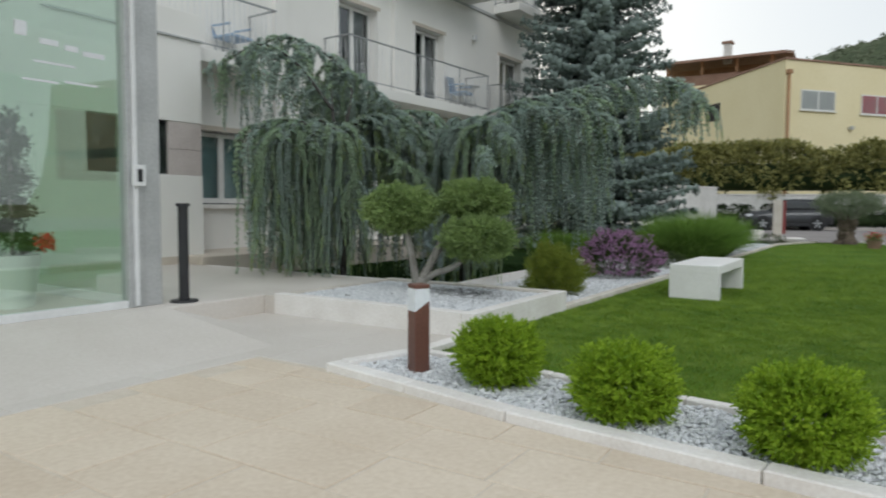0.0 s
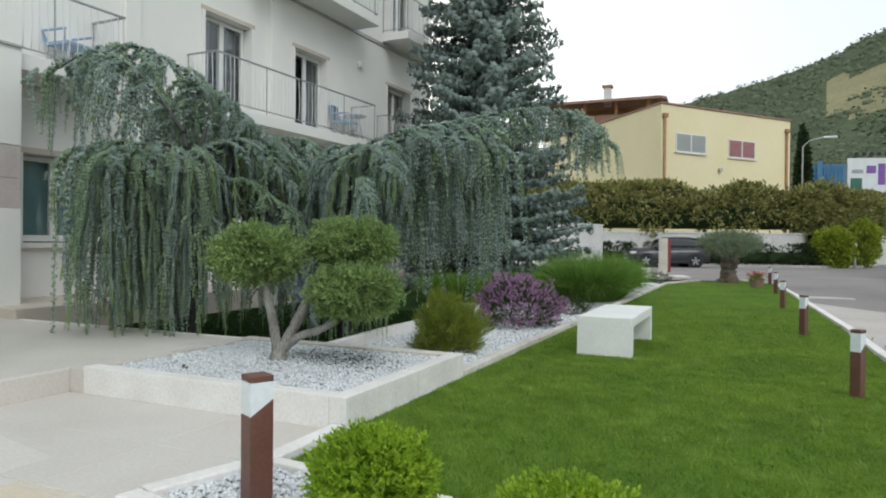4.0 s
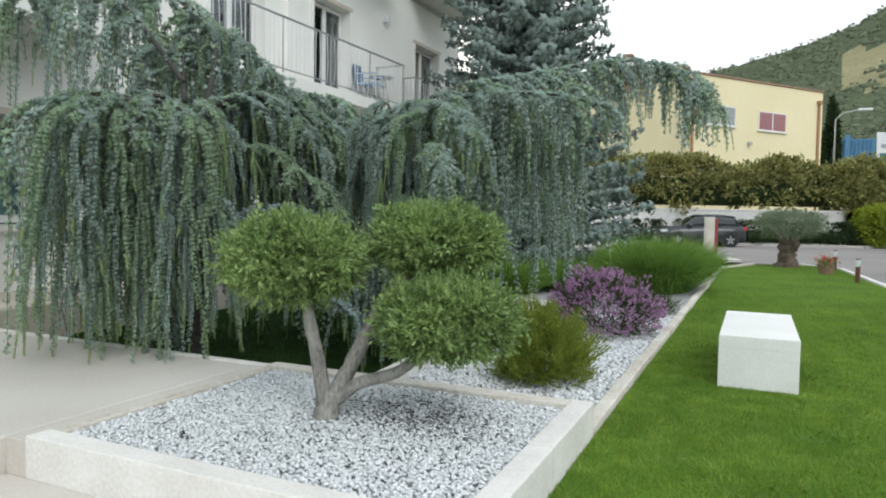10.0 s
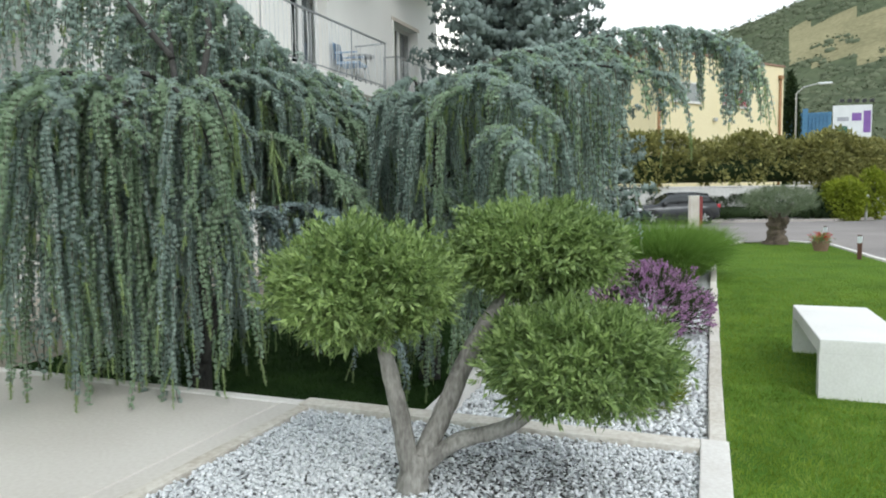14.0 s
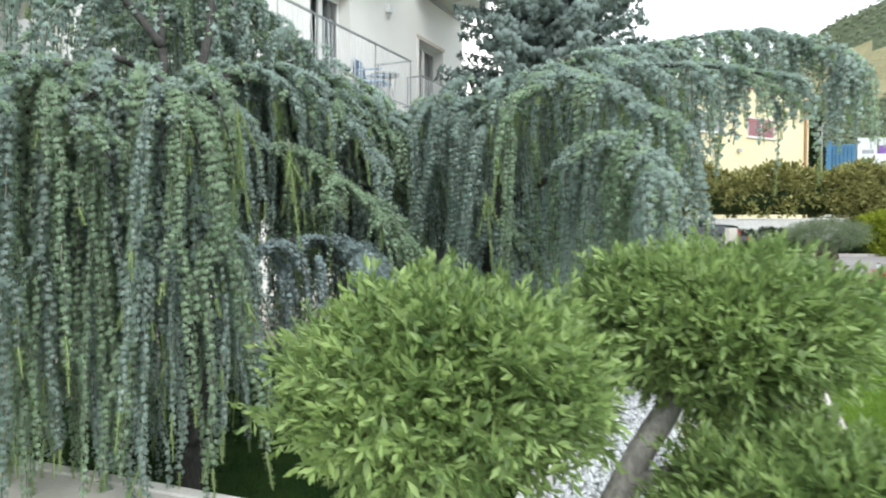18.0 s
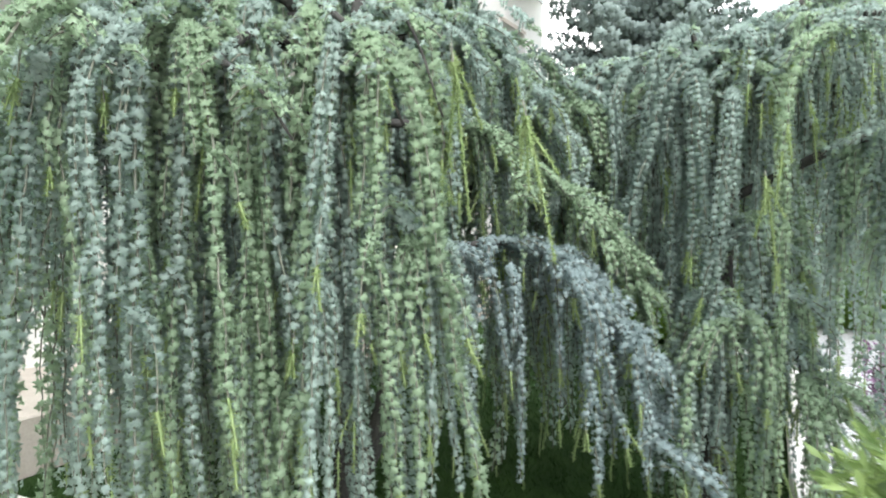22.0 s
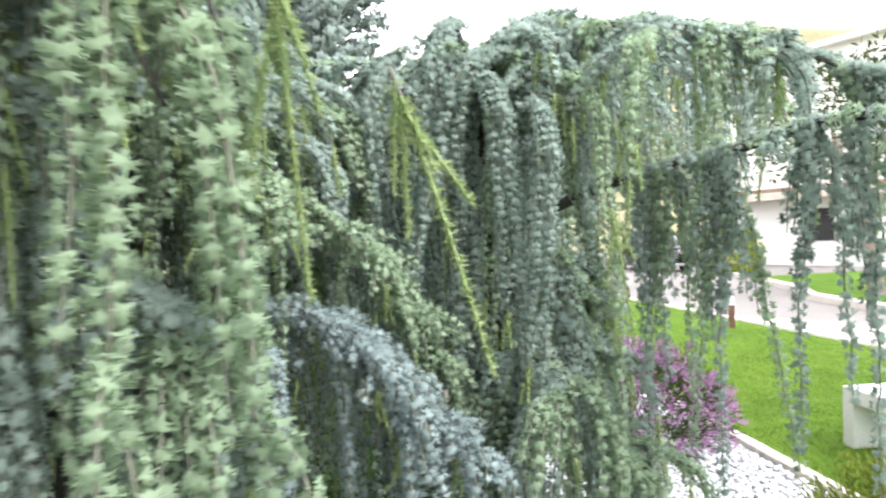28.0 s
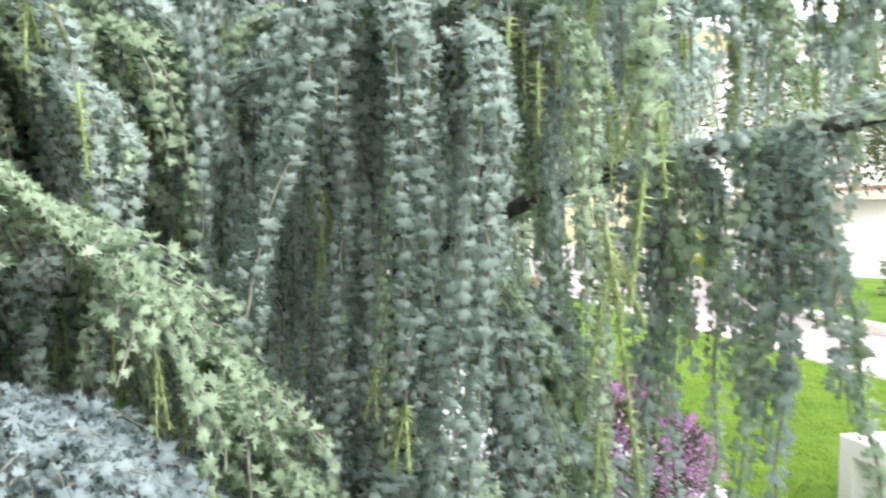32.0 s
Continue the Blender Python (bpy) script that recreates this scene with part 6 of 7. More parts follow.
def twig_np(line, spacing, needles, size, wid, rng, loose=0, taper=0.25, lift=0.25):
    """A twig along a line, clothed with needle rosettes in a spiral, each like a small cup."""
    n = len(line)
    s = np.linspace(0, 1, n)
    length = np.linalg.norm(np.diff(line, axis=0), axis=1).sum()
    tv, tt, tn = sleeve_np(np.column_stack([line, np.linspace(size * 0.2, size * 0.1, n)]), 4)
    chunks = [(tv, tt, tn, 1)]
    k = max(3, int(length / spacing))
    f = np.clip((np.arange(k) + rng.random(k) * 0.5) / k, 0, 1)
    # four rosettes to a whorl
    g = f * k / 4
    f = np.clip((np.floor(g) + 0.5 + (g % 1 - 0.5) * 0.75) * 4 / k, 0, 1)
    a = np.arange(k) * 2.0 + rng.normal(size=k) * 0.4
    at = np.column_stack([np.interp(f, s, line[:, i]) for i in range(3)])
    run = unit(np.gradient(line, axis=0))[np.clip((f * (n - 1)).astype(int), 0, n - 1)]
    e1 = unit(np.cross(run, [0.12, 0.99, 0.05]))
    e2 = np.cross(run, e1)
    out = unit(np.cos(a)[:, None] * e1 + np.sin(a)[:, None] * e2 + np.array([0, 0, 1.0]) * (rng.uniform(-0.1, 0.3, k) + lift * 0.4)[:, None])
    sz = size * rng.uniform(0.72, 1.2, k) * (1 - taper * f)
    v, t, nr = rosettes_np(at + out * size * 0.5, out, sz, needles, wid, rng, loose, fine=True)
    chunks.append((v, t, nr, 0))
    return chunks


def strand(length, seed, needles, spacing, size, wid, loose, shoots=0, reach=0.12, forks=2):
    """One hanging branchlet from its origin: arches out along x, then hangs, with drooping side twigs."""
    rng = np.random.default_rng(seed)
    n = max(6, int(length / 0.05))
    s = np.linspace(0, 1, n)
    wob = np.cumsum(rng.normal(size=(n, 2)) * 0.0045, axis=0)
    bend = np.clip(s * length / (0.16 + reach), 0, 1)
    x = reach * np.sin(bend * math.pi / 2) * (1 + 0.2 * s) + wob[:, 0]
    z = 0.04 * np.sin(bend * math.pi) - np.maximum(0, s * length - reach * 0.5 * bend)
    line = np.column_stack([x, wob[:, 1], z])
    chunks = twig_np(line, spacing, needles, size, wid, rng, loose)
    # two shorter branchlets hug the upper part, so that the rope tapers
    for i in range(2):
        a, ls = rng.random() * 6.28, rng.uniform(0.25, 0.5) * length
        u = np.linspace(0, 1, 8)
        q = line[0] + np.column_stack([np.interp(u * ls, s * length, line[:, 0] - line[0, 0]), np.interp(u * ls, s * length, line[:, 1] - line[0, 1]), np.interp(u * ls, s * length, line[:, 2] - line[0, 2])])
        q = q + np.array([math.cos(a), math.sin(a), 0]) * (0.045 * np.sqrt(u))[:, None]
        chunks += twig_np(q, spacing, needles, size, wid, rng, loose)
    for i in range(forks):
        k = int(rng.uniform(0.05, 0.7) * n)
        a, ls = rng.normal() * 1.3, rng.uniform(0.12, 0.28) * min(1, length)
        u = np.linspace(0, 1, 7)
        q = line[k] + np.column_stack([np.cos(a) * (0.55 * u - 0.28 * u ** 2), np.sin(a) * (0.55 * u - 0.28 * u ** 2), 0.06 * u - 0.9 * u ** 2]) * ls
        chunks += twig_np(q, spacing, needles, size * 0.92, wid, rng, loose)
        if i < shoots:
            for b in range(2):
                chunks += shoot_np(q[-1], [np.cos(a + b) * 0.25, np.sin(a + b) * 0.25, -1], rng.uniform(0.05, 0.12), rng)
    for i in range(shoots):
        a = rng.random() * 6.28
        dr = [0.04, 0.02, -1.0] if i == 0 else [np.cos(a) * 0.4, np.sin(a) * 0.4, -1.0]
        chunks += shoot_np(line[-1 - 2 * i], dr, rng.uniform(0.08, 0.18), rng)
    return join_soft(chunks)


LENGTHS = (0.35, 0.55, 0.8, 1.05, 1.35, 1.65, 2.0)
NEAR, FAR = {}, {}
for li, L in enumerate(LENGTHS):
    for var in range(3):
        v, t, nr, i = strand(L, 200 + li * 10 + var, 15, 0.0104, 0.0200, 0.0030, 4, (0, 1, 2)[var], (0.06, 0.12, 0.18)[var], (2, 1, 2)[var])
        NEAR[li, var] = [mesh_np("hanging_branch", v, t, [mt, TWIG, SHOOT], i, True, nr) for mt in (NEEDLE, NEEDLE_GREEN, NEEDLE_BLUE)]
        FAR[li, var] = strand(L, 300 + li * 10 + var, 6, 0.0225, 0.0300, 0.0075, 0, (0, 0, 1)[var], (0.06, 0.14, 0.22)[var], (2, 1, 2)[var])


def kind_of(green, rng):
    """Which of the three needle colours: green share, or blue below zero."""
    return 2 if green < 0 else int(rng.random() < green + 0.12)


def cedar(name, label, trunk, limbs, near_zone, seed, clear, fat, bare, near_gap=False):
    """limbs: (points with radius, strands per metre, shortest, longest, side reach, green share)."""
    ob = thing(name, label, "tree")
    rng = np.random.default_rng(seed)
    for k, pts in enumerate(trunk):
        tube("trunk", pts, DARK_BARK, ob, 12, 0.06, 0.07, seed=seed + k)
    spots, tufts = [], []
    for k, (pts, dens, lo, hi, reach, green) in enumerate(limbs):
        line = smooth_line(pts, 0.05)
        line[:, 3] *= 0.42
        v, t = tube_np(line, 7, 0.06, seed + k)
        part("limb", mesh_np("limb", v, t, [DARK_BARK], smooth=True), None, ob)
        seg = np.linalg.norm(np.diff(line[:, :3], axis=0), axis=1)
        tot = seg.sum()
        tang = unit(np.gradient(line[:, :3], axis=0))
        lines = [(line, tang, bare.get(k, 0.12))]
        # side boughs that leave the limb and droop
        for j in range(int(tot / 0.15)):
            f = (j + rng.random()) / (tot / 0.15)
            if f < max(0.16, bare.get(k, 0)):
                continue
            i = min(len(line) - 1, int(f * len(line)))
            sgn = 1 if j % 2 else -1
            sd = unit(np.array([-tang[i][1], tang[i][0], 0]) * sgn + tang[i] * [0.6, 0.6, 0] + rng.normal(size=3) * [0.3, 0.3, 0])
            Lb = reach * rng.uniform(0.45, 1.25) * (1.1 - 0.45 * f)
            u = np.linspace(0, 1, 9)
            pl = line[i][:3] + sd * (u * Lb)[:, None] + np.array([0, 0, 1]) * ((0.26 * u - 0.95 * u ** 2.1) * Lb)[:, None]
            bl = np.column_stack([pl, np.linspace(min(line[i][3] * 0.5, 0.014), 0.003, 9)])
            lines.append((bl, unit(np.gradient(pl, axis=0)), 0.0))
        for n_, (bl, tg, skip) in enumerate(lines):
            ln = np.linalg.norm(np.diff(bl[:, :3], axis=0), axis=1).sum()
            m = 0 if dens < 0 and n_ else int(ln * abs(dens) * (0.21 if dens > 0 else 0.42) + rng.random())
            at_f = rng.uniform(skip, 1, m)
            if dens > 0 and m > 2:
                at_f = np.clip(rng.choice(rng.uniform(skip, 1, max(2, int(ln / 0.24))), m) + rng.normal(size=m) * 0.035 / max(ln, 0.3), 0, 1)
            if dens < 0:
                at_f = np.clip(rng.choice(np.linspace(skip + 0.03, 1, 6), m) + rng.normal(size=m) * 0.02, 0, 1)
            for f in at_f:
                q = np.array([np.interp(f * (len(bl) - 1), np.arange(len(bl)), bl[:, c]) for c in range(3)])
                ti = tg[int(f * (len(bl) - 1))]
                spots.append((q, math.atan2(ti[1], ti[0]) + rng.normal() * 1.0, rng.uniform(lo, hi) if (q[2] > 2.55 or hi < 1.5 or rng.random() < 0.3) else q[2] * rng.uniform(0.72, 0.98), kind_of(green, rng), 1.05 if dens < 0 else rng.uniform(0.78, 1.4)))
            # short drooping twigs along both flanks clothe the bough like fur
            plump = fat.get(k, 0.0) if n_ == 0 else 0.0
            start = skip * 0.8 if n_ == 0 else 0.05
            count = int(ln * (1 - start) / 0.030 * (1 + plump * 14))
            far_off = bl[:, 1].mean() > 9.9 or bl[:, 2].mean() > 3.0
            for j in range(int(count * (0.6 if far_off else 1.0))):
                f = rng.uniform(start, 1)
                i = min(len(bl) - 1, int(f * len(bl)))
                q = np.array([np.interp(f * (len(bl) - 1), np.arange(len(bl)), bl[:, c]) for c in range(3)])
                sd = unit(np.cross(tg[i], [0, 0, 1.0])) * rng.choice([-1, 1]) + tg[i] * 0.6
                sd = unit(sd * rng.uniform(0.2, 1.0) + np.array([0, 0, rng.uniform(0.0, 0.7)]))
                ls = rng.uniform(0.05, 0.12)
                if plump > 0.04:
                    sd, ls = unit(tg[i] * 0.8 + sd * 0.9), rng.uniform(0.09, 0.22)
                u = np.linspace(0, 1, 4)
                tufts.append((q + sd * (u * ls)[:, None] - np.array([0, 0, 1.0]) * (u ** 2 * ls * 0.55)[:, None], kind_of(green, rng), far_off))
    way = np.array([(-4.84, 5.0), (-5.57, 5.35), (-5.99, 5.75), (-5.89, 6.09), (-5.74, 6.64), (-5.63, 6.9), (-5.58, 7.1)])
    chunks = []
    for q, g, far_off in tufts:
        if np.linalg.norm(q[:, None, :2] - way[None], axis=2).min() < 0.55:
            continue
        for v, t, nr, i in (twig_np(q, 0.021, 6, 0.030, 0.008, rng) if far_off else twig_np(q, 0.0100, 10, 0.0180, 0.0038, rng, 2)):
            chunks.append((v, t, nr, (0, 2, 3)[g] if i == 0 else i))
    v, t, nr, i = join_soft(chunks)
    tagged(part("limb_needles", mesh_np("limb_needles", v, t, [NEEDLE, TWIG, NEEDLE_GREEN, NEEDLE_BLUE], i, True, nr), None, ob), kind="stuff")
    made, far = 0, []
    order = sorted(range(len(spots)), key=lambda k: math.hypot(spots[k][0][0] + 5.5, spots[k][0][1] - 7.2))
    for i in order:
        q, a, L, g, wide = spots[i]
        ground = 0.24 if (q[1] < 7.3) else 0.02
        L = min(L, q[2] - ground)
        if L < 0.25:
            continue
        if clear(q[0], q[1], q[2], L) or (near_gap and q[2] - L < 1.9 and q[1] < 8.0 and q[0] > (-6.05 if q[1] < 7.5 else -6.48)):
            continue
        li = int(np.argmin([abs(L - l) for l in LENGTHS]))
        while li and LENGTHS[li] > q[2] - ground:
            li -= 1
        var = 0 if wide == 1.05 else int(rng.integers(0, 3))
        m = pose(*q, rng.normal() * 4, rng.normal() * 4, math.degrees(a)) @ Matrix.Diagonal((wide, wide, rng.uniform(0.9, 1.15), 1))
        if near_zone(q) and made < 250:
            part("hanging_branch", NEAR[li, var][g], None, ob, at=m)
            made += 1
        else:
            v, t, nr, idx = FAR[li, var]
            mm = np.array(m)
            far.append((v @ mm[:3, :3].T + mm[:3, 3], t, unit(nr @ np.array(m.to_quaternion().to_matrix()).T), np.where(idx == 0, (0, 3, 4)[g], idx)))
    if far:
        v, t, nr, idx = join_soft(far)
        tagged(part("rear_foliage", mesh_np("rear_foliage", v, t, [NEEDLE, TWIG, SHOOT, NEEDLE_GREEN, NEEDLE_BLUE], idx, True, nr), None, ob), kind="stuff")
    return ob


def free_way(x, y, z, L):
    """Keeps the walking way and its head room open."""
    near = [(-4.84, 5.0), (-5.57, 5.35), (-5.99, 5.75), (-5.89, 6.09), (-5.74, 6.64), (-5.63, 6.9), (-5.58, 7.1)]
    clear = 0.62 if x < -6.1 and y > 6.95 else 0.95
    return min(math.hypot(x - a, y - b) for a, b in near) < clear and z - L < 2.1


CEDAR_A = [
    ([(-6.75, 7.6, 2.1, 0.07), (-6.9, 8.0, 2.9, 0.06), (-7.4, 8.3, 3.4, 0.05), (-7.9, 8.4, 3.7, 0.045), (-8.5, 8.4, 3.98, 0.04), (-9.1, 8.4, 4.02, 0.03), (-9.8, 8.4, 3.7, 0.015)], 18, 0.5, 1.5, 0.8, 0.10),
    ([(-6.9, 7.6, 2.4, 0.06), (-7.3, 8.0, 2.95, 0.05), (-7.9, 8.8, 3.3, 0.04), (-8.4, 9.6, 3.3, 0.02)], 14, 0.5, 1.4, 0.7, 0.10),
    ([(-7.0, 7.7, 2.6, 0.06), (-7.8, 7.7, 3.4, 0.045), (-8.6, 7.7, 3.75, 0.03), (-9.4, 7.6, 3.5, 0.015)], 18, 0.4, 1.5, 0.7, 0.10),
    ([(-7.6, 8.3, 3.5, 0.05), (-7.15, 8.35, 3.25, 0.04), (-6.75, 8.45, 2.9, 0.03), (-6.4, 8.6, 2.5, 0.015)], 18, 0.4, 1.1, 0.5, 0.10),
    ([(-6.7, 7.5, 2.2, 0.06), (-7.1, 7.1, 2.38, 0.045), (-7.45, 6.9, 2.36, 0.03), (-7.9, 6.95, 2.2, 0.015)], 36, 0.9, 2.0, 0.55, 0.35),
    ([(-6.7, 7.4, 2.2, 0.06), (-6.68, 7.12, 2.36, 0.045), (-6.78, 6.92, 2.28, 0.03), (-6.95, 6.78, 2.05, 0.012)], 36, 0.8, 2.0, 0.5, 0.45),
    ([(-6.7, 7.4, 2.1, 0.03), (-6.35, 7.25, 2.32, 0.022), (-6.17, 7.15, 2.18, 0.014), (-6.08, 7.18, 1.9, 0.008)], 34, 0.4, 0.95, 0.42, 0.35),
    ([(-6.72, 7.6, 1.10, 0.06), (-6.5, 7.9, 1.40, 0.05), (-6.13, 8.22, 1.46, 0.035), (-5.85, 8.22, 1.27, 0.025), (-5.66, 8.22, 1.0, 0.015), (-5.58, 8.2, 0.7, 0.008)], 28, 0.3, 1.0, 0.30, -1),
    ([(-6.8, 7.6, 2.3, 0.06), (-6.6, 8.2, 2.55, 0.05), (-6.35, 8.7, 2.4, 0.03), (-6.1, 9.0, 2.05, 0.015)], 12, 0.5, 1.4, 0.55, 0.25),
    ([(-6.9, 7.7, 2.0, 0.05), (-7.4, 7.6, 1.98, 0.035), (-7.9, 7.5, 1.9, 0.02), (-8.3, 7.5, 1.6, 0.01)], 22, 0.8, 1.9, 0.5, 0.1),
    ([(-6.8, 7.6, 2.2, 0.06), (-7.0, 8.6, 2.6, 0.045), (-7.1, 9.6, 2.8, 0.03), (-7.2, 10.6, 2.9, 0.015)], 18, 0.7, 1.9, 0.6, 0.45),
    ([(-6.8, 7.6, 1.7, 0.05), (-6.55, 7.3, 1.8, 0.03), (-6.5, 7.1, 1.65, 0.02), (-6.5, 7.0, 1.4, 0.01)], 24, 0.5, 1.4, 0.35, 0.2),
    ([(-6.9, 7.7, 2.1, 0.05), (-7.4, 8.2, 2.3, 0.035), (-8.0, 8.4, 2.3, 0.02), (-8.6, 8.5, 2.1, 0.01)], 18, 0.8, 1.9, 0.6, 0.1),
]
CEDAR_B = [
    ([(-5.38, 8.85, 1.9, 0.07), (-5.35, 9.1, 2.45, 0.055), (-5.0, 9.5, 2.75, 0.05), (-4.6, 10.6, 3.05, 0.04), (-3.9, 11.7, 3.38, 0.03), (-3.2, 12.2, 3.35, 0.02), (-2.7, 12.2, 2.95, 0.01)], 46, 0.35, 0.9, 0.6, 0.15),
    ([(-5.4, 8.88, 1.62, 0.07), (-5.1, 8.85, 1.77, 0.055), (-4.89, 8.62, 1.86, 0.05), (-4.68, 8.2, 1.91, 0.042), (-4.54, 7.9, 1.95, 0.034), (-4.32, 7.5, 1.9, 0.022), (-4.2, 7.32, 1.74, 0.010)], -40, 0.3, 1.0, 0.14, 0.15),
    ([(-5.35, 8.9, 2.0, 0.06), (-5.25, 8.9, 2.45, 0.05), (-4.9, 8.62, 2.44, 0.035), (-4.53, 8.3, 2.29, 0.02), (-4.3, 8.0, 2.05, 0.01)], 44, 0.28, 0.6, 0.3, 0.10),
    ([(-5.35, 8.9, 2.1, 0.05), (-5.0, 9.4, 2.6, 0.04), (-4.2, 9.6, 2.65, 0.03), (-3.5, 9.6, 2.5, 0.015)], 26, 0.4, 0.7, 0.4, 0.05),
    ([(-5.38, 8.85, 1.5, 0.05), (-5.18, 8.63, 1.56, 0.03), (-5.09, 8.57, 1.25, 0.02), (-5.0, 8.52, 0.85, 0.012), (-4.93, 8.5, 0.5, 0.008)], 40, 0.3, 0.9, 0.24, 0.4),
    ([(-5.4, 8.9, 2.0, 0.05), (-5.9, 9.4, 2.5, 0.04), (-6.3, 10.1, 2.6, 0.02), (-6.6, 10.8, 2.5, 0.01)], 18, 0.7, 1.9, 0.55, 0.2),
    ([(-5.3, 9.0, 2.2, 0.05), (-5.3, 10.0, 2.7, 0.04), (-5.3, 11.2, 2.9, 0.03), (-5.1, 12.4, 2.8, 0.015)], 16, 0.9, 1.9, 0.6, 0.05),
    ([(-5.4, 8.9, 2.0, 0.05), (-5.35, 8.8, 2.4, 0.035), (-5.28, 8.62, 2.3, 0.02), (-5.27, 8.52, 2.0, 0.01)], 22, 0.5, 1.5, 0.3, 0.15),
]
CEDAR_A += [
    ([(-6.66, 7.2, 2.25, 0.05), (-6.62, 6.92, 2.18, 0.04), (-6.6, 6.74, 2.06, 0.03), (-6.42, 6.68, 1.96, 0.015), (-6.34, 6.74, 1.8, 0.01)], 40, 0.7, 1.7, 0.2, 0.35),
    ([(-6.7, 7.2, 2.2, 0.05), (-6.8, 6.88, 2.3, 0.04), (-6.93, 6.64, 2.22, 0.025), (-7.12, 6.5, 1.98, 0.01)], 40, 0.6, 1.7, 0.35, 0.5),
    ([(-6.65, 7.8, 2.0, 0.05), (-6.4, 8.15, 2.0, 0.035), (-5.99, 8.36, 1.70, 0.025), (-5.74, 8.4, 1.44, 0.015), (-5.66, 8.42, 1.2, 0.008)], 18, 0.25, 0.6, 0.25, 0.85),
    ([(-6.9, 8.2, 2.5, 0.05), (-6.7, 8.95, 2.66, 0.035), (-6.46, 9.1, 2.2, 0.02), (-6.2, 9.15, 1.7, 0.01)], 20, 0.5, 1.5, 0.4, 0.15),
    ([(-6.8, 7.9, 2.4, 0.05), (-6.55, 8.45, 2.5, 0.035), (-6.25, 8.7, 2.1, 0.02), (-6.08, 8.75, 1.6, 0.01)], 16, 0.4, 1.3, 0.35, 0.2),
    ([(-6.66, 7.25, 2.25, 0.05), (-6.46, 7.06, 2.27, 0.035), (-6.28, 7.04, 2.12, 0.02), (-6.16, 7.08, 1.85, 0.01)], 66, 0.8, 1.7, 0.15, 0.3),
    ([(-6.8, 8.5, 2.2, 0.04), (-6.4, 9.3, 2.4, 0.03), (-6.0, 9.6, 2.25, 0.02), (-5.8, 9.7, 1.9, 0.01)], 44, 1.2, 2.0, 0.4, 0.1),
    ([(-7.1, 8.3, 2.3, 0.04), (-7.4, 9.2, 2.4, 0.03), (-7.2, 9.9, 2.2, 0.01)], 40, 1.2, 2.0, 0.45, 0.1),
    ([(-6.7, 7.5, 1.5, 0.03), (-6.5, 7.3, 1.7, 0.02), (-6.3, 7.25, 1.6, 0.015), (-6.16, 7.3, 1.35, 0.008)], 44, 0.6, 1.3, 0.15, 0.25),
    ([(-6.75, 7.65, 1.2, 0.03), (-7.2, 7.5, 1.5, 0.02), (-7.7, 7.45, 1.4, 0.01)], 50, 0.7, 1.5, 0.35, 0.2),
    ([(-6.8, 7.8, 1.5, 0.03), (-7.4, 8.1, 1.8, 0.02), (-8.0, 8.2, 1.7, 0.01)], 44, 0.7, 1.5, 0.4, 0.1),
]
CEDAR_B += [
    ([(-5.3, 9.1, 2.2, 0.05), (-5.05, 9.9, 2.75, 0.04), (-4.75, 10.8, 2.9, 0.03), (-4.5, 11.6, 2.8, 0.02), (-4.6, 12.3, 2.45, 0.01)], 40, 1.0, 2.0, 0.4, 0.1),
    ([(-5.3, 9.2, 2.3, 0.05), (-5.5, 10.2, 2.7, 0.04), (-5.6, 11.4, 2.85, 0.03), (-5.4, 12.6, 2.6, 0.015)], 26, 1.2, 2.0, 0.5, 0.1),
    ([(-5.4, 8.85, 1.0, 0.03), (-5.36, 8.5, 1.25, 0.02), (-5.28, 8.28, 1.12, 0.01)], 48, 0.6, 1.5, 0.2, 0.15),
    ([(-5.4, 8.9, 2.0, 0.03), (-5.5, 8.85, 2.5, 0.03), (-5.6, 8.8, 2.45, 0.02), (-5.67, 8.74, 2.2, 0.01)], 26, 0.6, 1.6, 0.35, 0.1),
]
cedar_a = cedar("weeping_cedar", "weeping blue cedar with a tall dome and hanging curtains", [[(-6.85, 7.7, -0.15, 0.085), (-6.75, 7.6, 0.8, 0.06), (-6.72, 7.5, 1.6, 0.05), (-6.66, 7.2, 2.33, 0.045)], [(-6.75, 7.62, 0.3, 0.04), (-6.55, 7.6, 0.9, 0.036), (-6.54, 7.6, 1.35, 0.032), (-6.68, 7.52, 1.7, 0.028)]], CEDAR_A, lambda q: q[1] < 9.1 and q[0] > -7.7, 401, free_way, {7: 0.07, 6: 0.02, 5: 0.02, 4: 0.02, 15: 0.06, 16: 0.06, 17: 0.06, 8: 0.06, 13: 0.02, 14: 0.02}, {}, True)
cedar("weeping_cedar", "weeping blue cedar with a long arching arm over the lawn", [[(-5.45, 8.95, -0.15, 0.10), (-5.38, 8.85, 0.7, 0.075), (-5.36, 8.85, 1.5, 0.06), (-5.36, 8.88, 2.1, 0.045)]], CEDAR_B, lambda q: q[1] < 9.4, 402, free_way, {1: 0.030, 2: 0.022, 4: 0.06, 7: 0.02}, {0: 0.15, 1: 0.30})


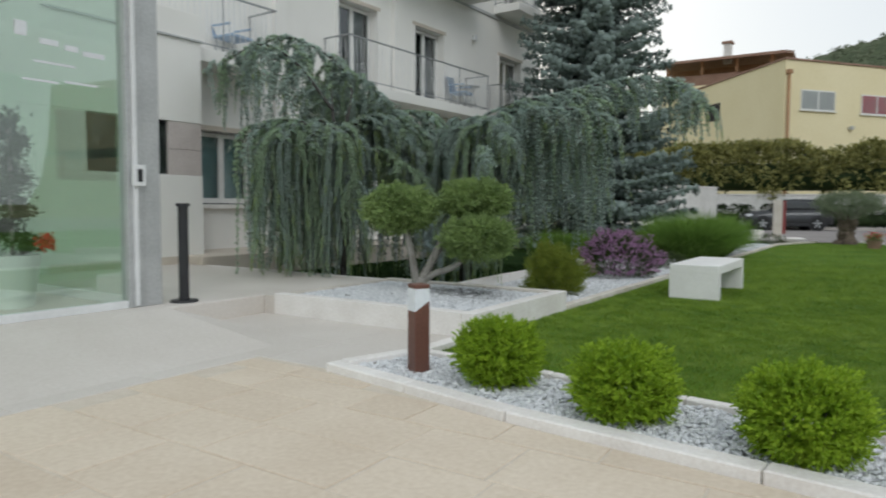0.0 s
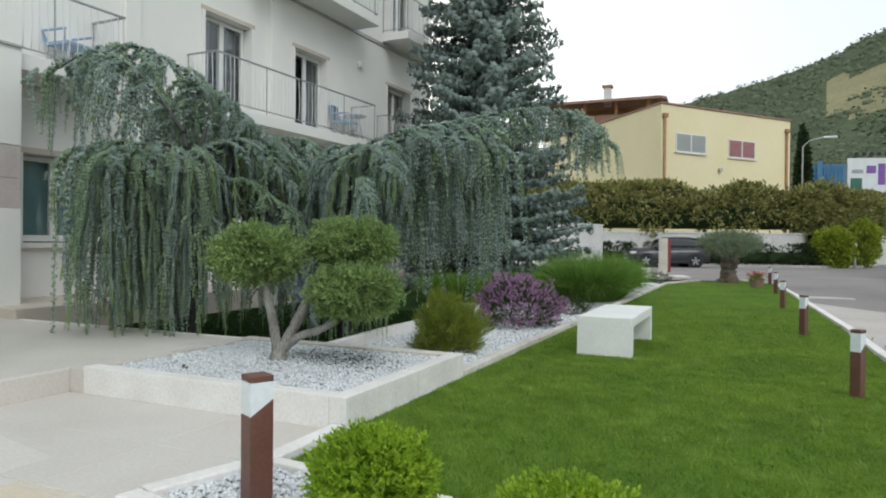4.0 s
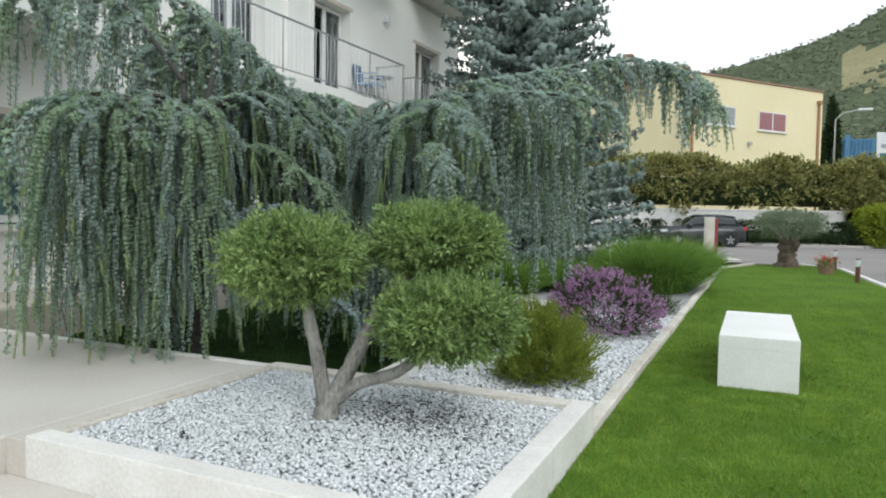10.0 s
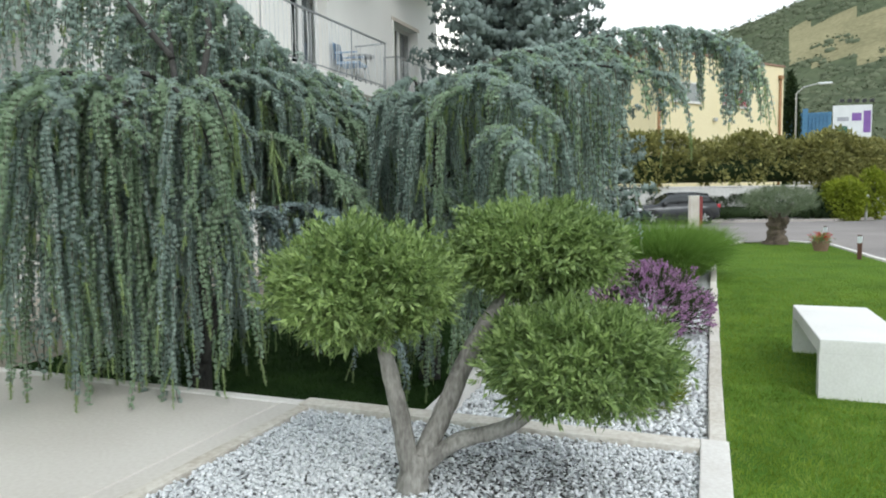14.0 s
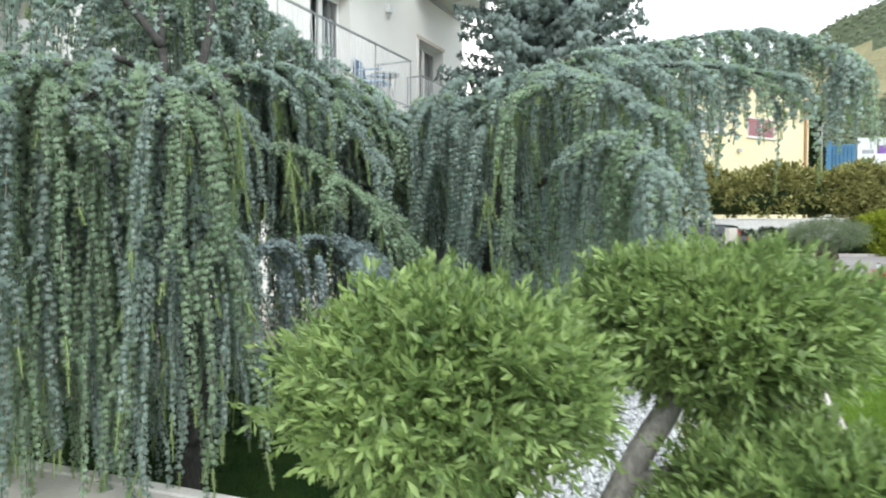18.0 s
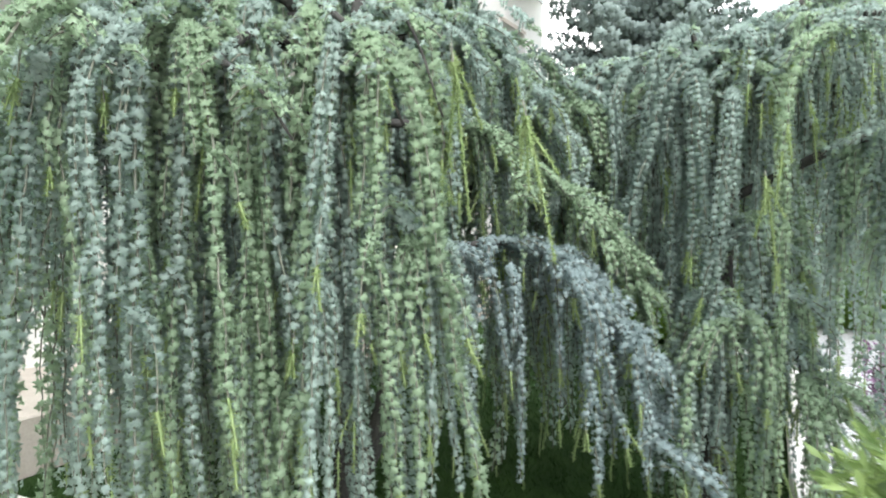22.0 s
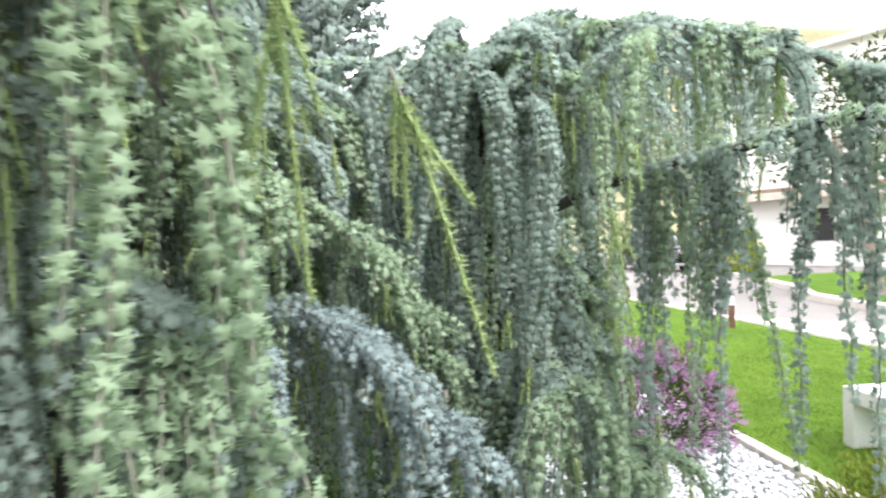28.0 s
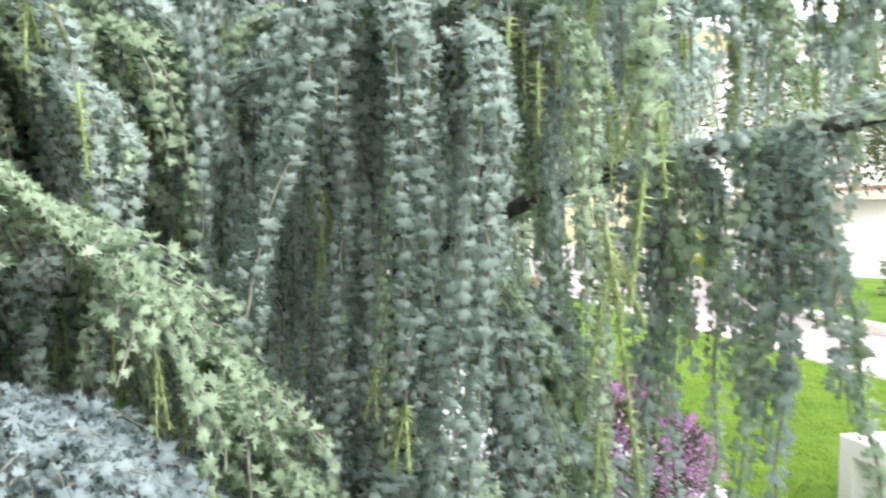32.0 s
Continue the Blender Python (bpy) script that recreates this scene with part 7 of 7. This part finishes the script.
def fresh_bough(name, start, end, seed, prongs):
    """A long pale new shoot with side prongs."""
    rng = np.random.default_rng(seed)
    a, b = np.array(start), np.array(end)
    L = np.linalg.norm(b - a)
    d = (b - a) / L
    chunks = []
    chunks.append((*sleeve_np(np.column_stack([np.linspace(a, a + d * L * 0.12, 6), np.linspace(0.004, 0.0035, 6)])), 1))
    chunks += shoot_np(a + d * L * 0.12, d, L * 0.88, rng, 0.0009)
    for i in range(prongs):
        w = unit(np.cross(d, rng.normal(size=3)))
        chunks += shoot_np(a + d * L * (0.06 + 0.22 * i / prongs), d + w * 0.42, L * rng.uniform(0.25, 0.5), rng, 0.001)
    v, t, nr, i = join_soft(chunks)
    part(name, mesh_np(name, v, t, [NEEDLE, TWIG, SHOOT], i, True, nr), None, cedar_a, "pale green fresh shoot")


fresh_bough("fresh_shoot", (-5.84, 7.27, 1.95), (-5.70, 7.155, 1.487), 1, 4)
fresh_bough("fresh_shoot", (-6.02, 7.12, 2.12), (-5.98, 7.16, 1.62), 2, 3)
fresh_bough("fresh_shoot", (-6.42, 7.05, 2.05), (-6.44, 7.0, 1.66), 3, 2)
fresh_bough("fresh_shoot", (-6.78, 6.88, 2.05), (-6.82, 6.84, 1.62), 4, 2)
fresh_bough("fresh_shoot", (-5.15, 8.12, 1.75), (-5.10, 8.08, 1.35), 5, 3)
fresh_bough("fresh_shoot", (-6.2, 7.02, 2.1), (-6.22, 6.97, 1.70), 6, 2)

# ---- forecourt paving ----
def forecourt():
    ob = thing("forecourt_paving", "honey limestone flags and pale slabs of the forecourt", "paving", kind="structure")
    r = random.Random(55)
    # irregular flags in courses along the border
    y = 3.75
    row = 0
    while y > -1.6:
        h = r.choice((0.38, 0.46, 0.54))
        x = -4.1 + (row % 2) * 0.2
        while x < 0.8:
            w = r.choice((0.42, 0.56, 0.7, 0.84))
            x1 = min(x + w, 0.85)
            ta, tb = (float(np.interp(q, (-3.4, -1.74, 0.9), (3.60, 3.28, 3.01))) for q in (x, x1))
            ya, ba, bb = y - h, min(y, ta), min(y, tb)
            if min(ba, bb) - ya > 0.06 and x1 - x > 0.1:
                g = 0.005
                z = 0.002 + r.uniform(-0.002, 0.003)
                part("flag", prism([(x + g + r.uniform(0, 0.008), ya + g), (x1 - g, ya + g + r.uniform(0, 0.01)), (x1 - g - r.uniform(0, 0.01), bb - g), (x + g, ba - g - r.uniform(0, 0.01))], -0.06, z, 0.004), FLAG, ob)
            x = x1
        y -= h
        row += 1
    for i in range(3):
        for j in range(2):
            x0, y0 = -5.76 + i * 0.88, 3.66 + j * 0.78
            if i == 0 and j == 0:
                continue
            part("slab", box(x0 + 0.003, y0 + 0.003, -0.06, min(x0 + 0.88, -3.17) - 0.003, y0 + 0.777, 0.002, 0.003, seg=1), SLAB, ob)
    for j in range(5):
        part("slab", box(-4.98, 3.66 - (j + 1) * 0.9 + 0.003, -0.06, -4.12, 3.66 - j * 0.9 - 0.003, 0.002, 0.003, seg=1), SLAB, ob)


forecourt()
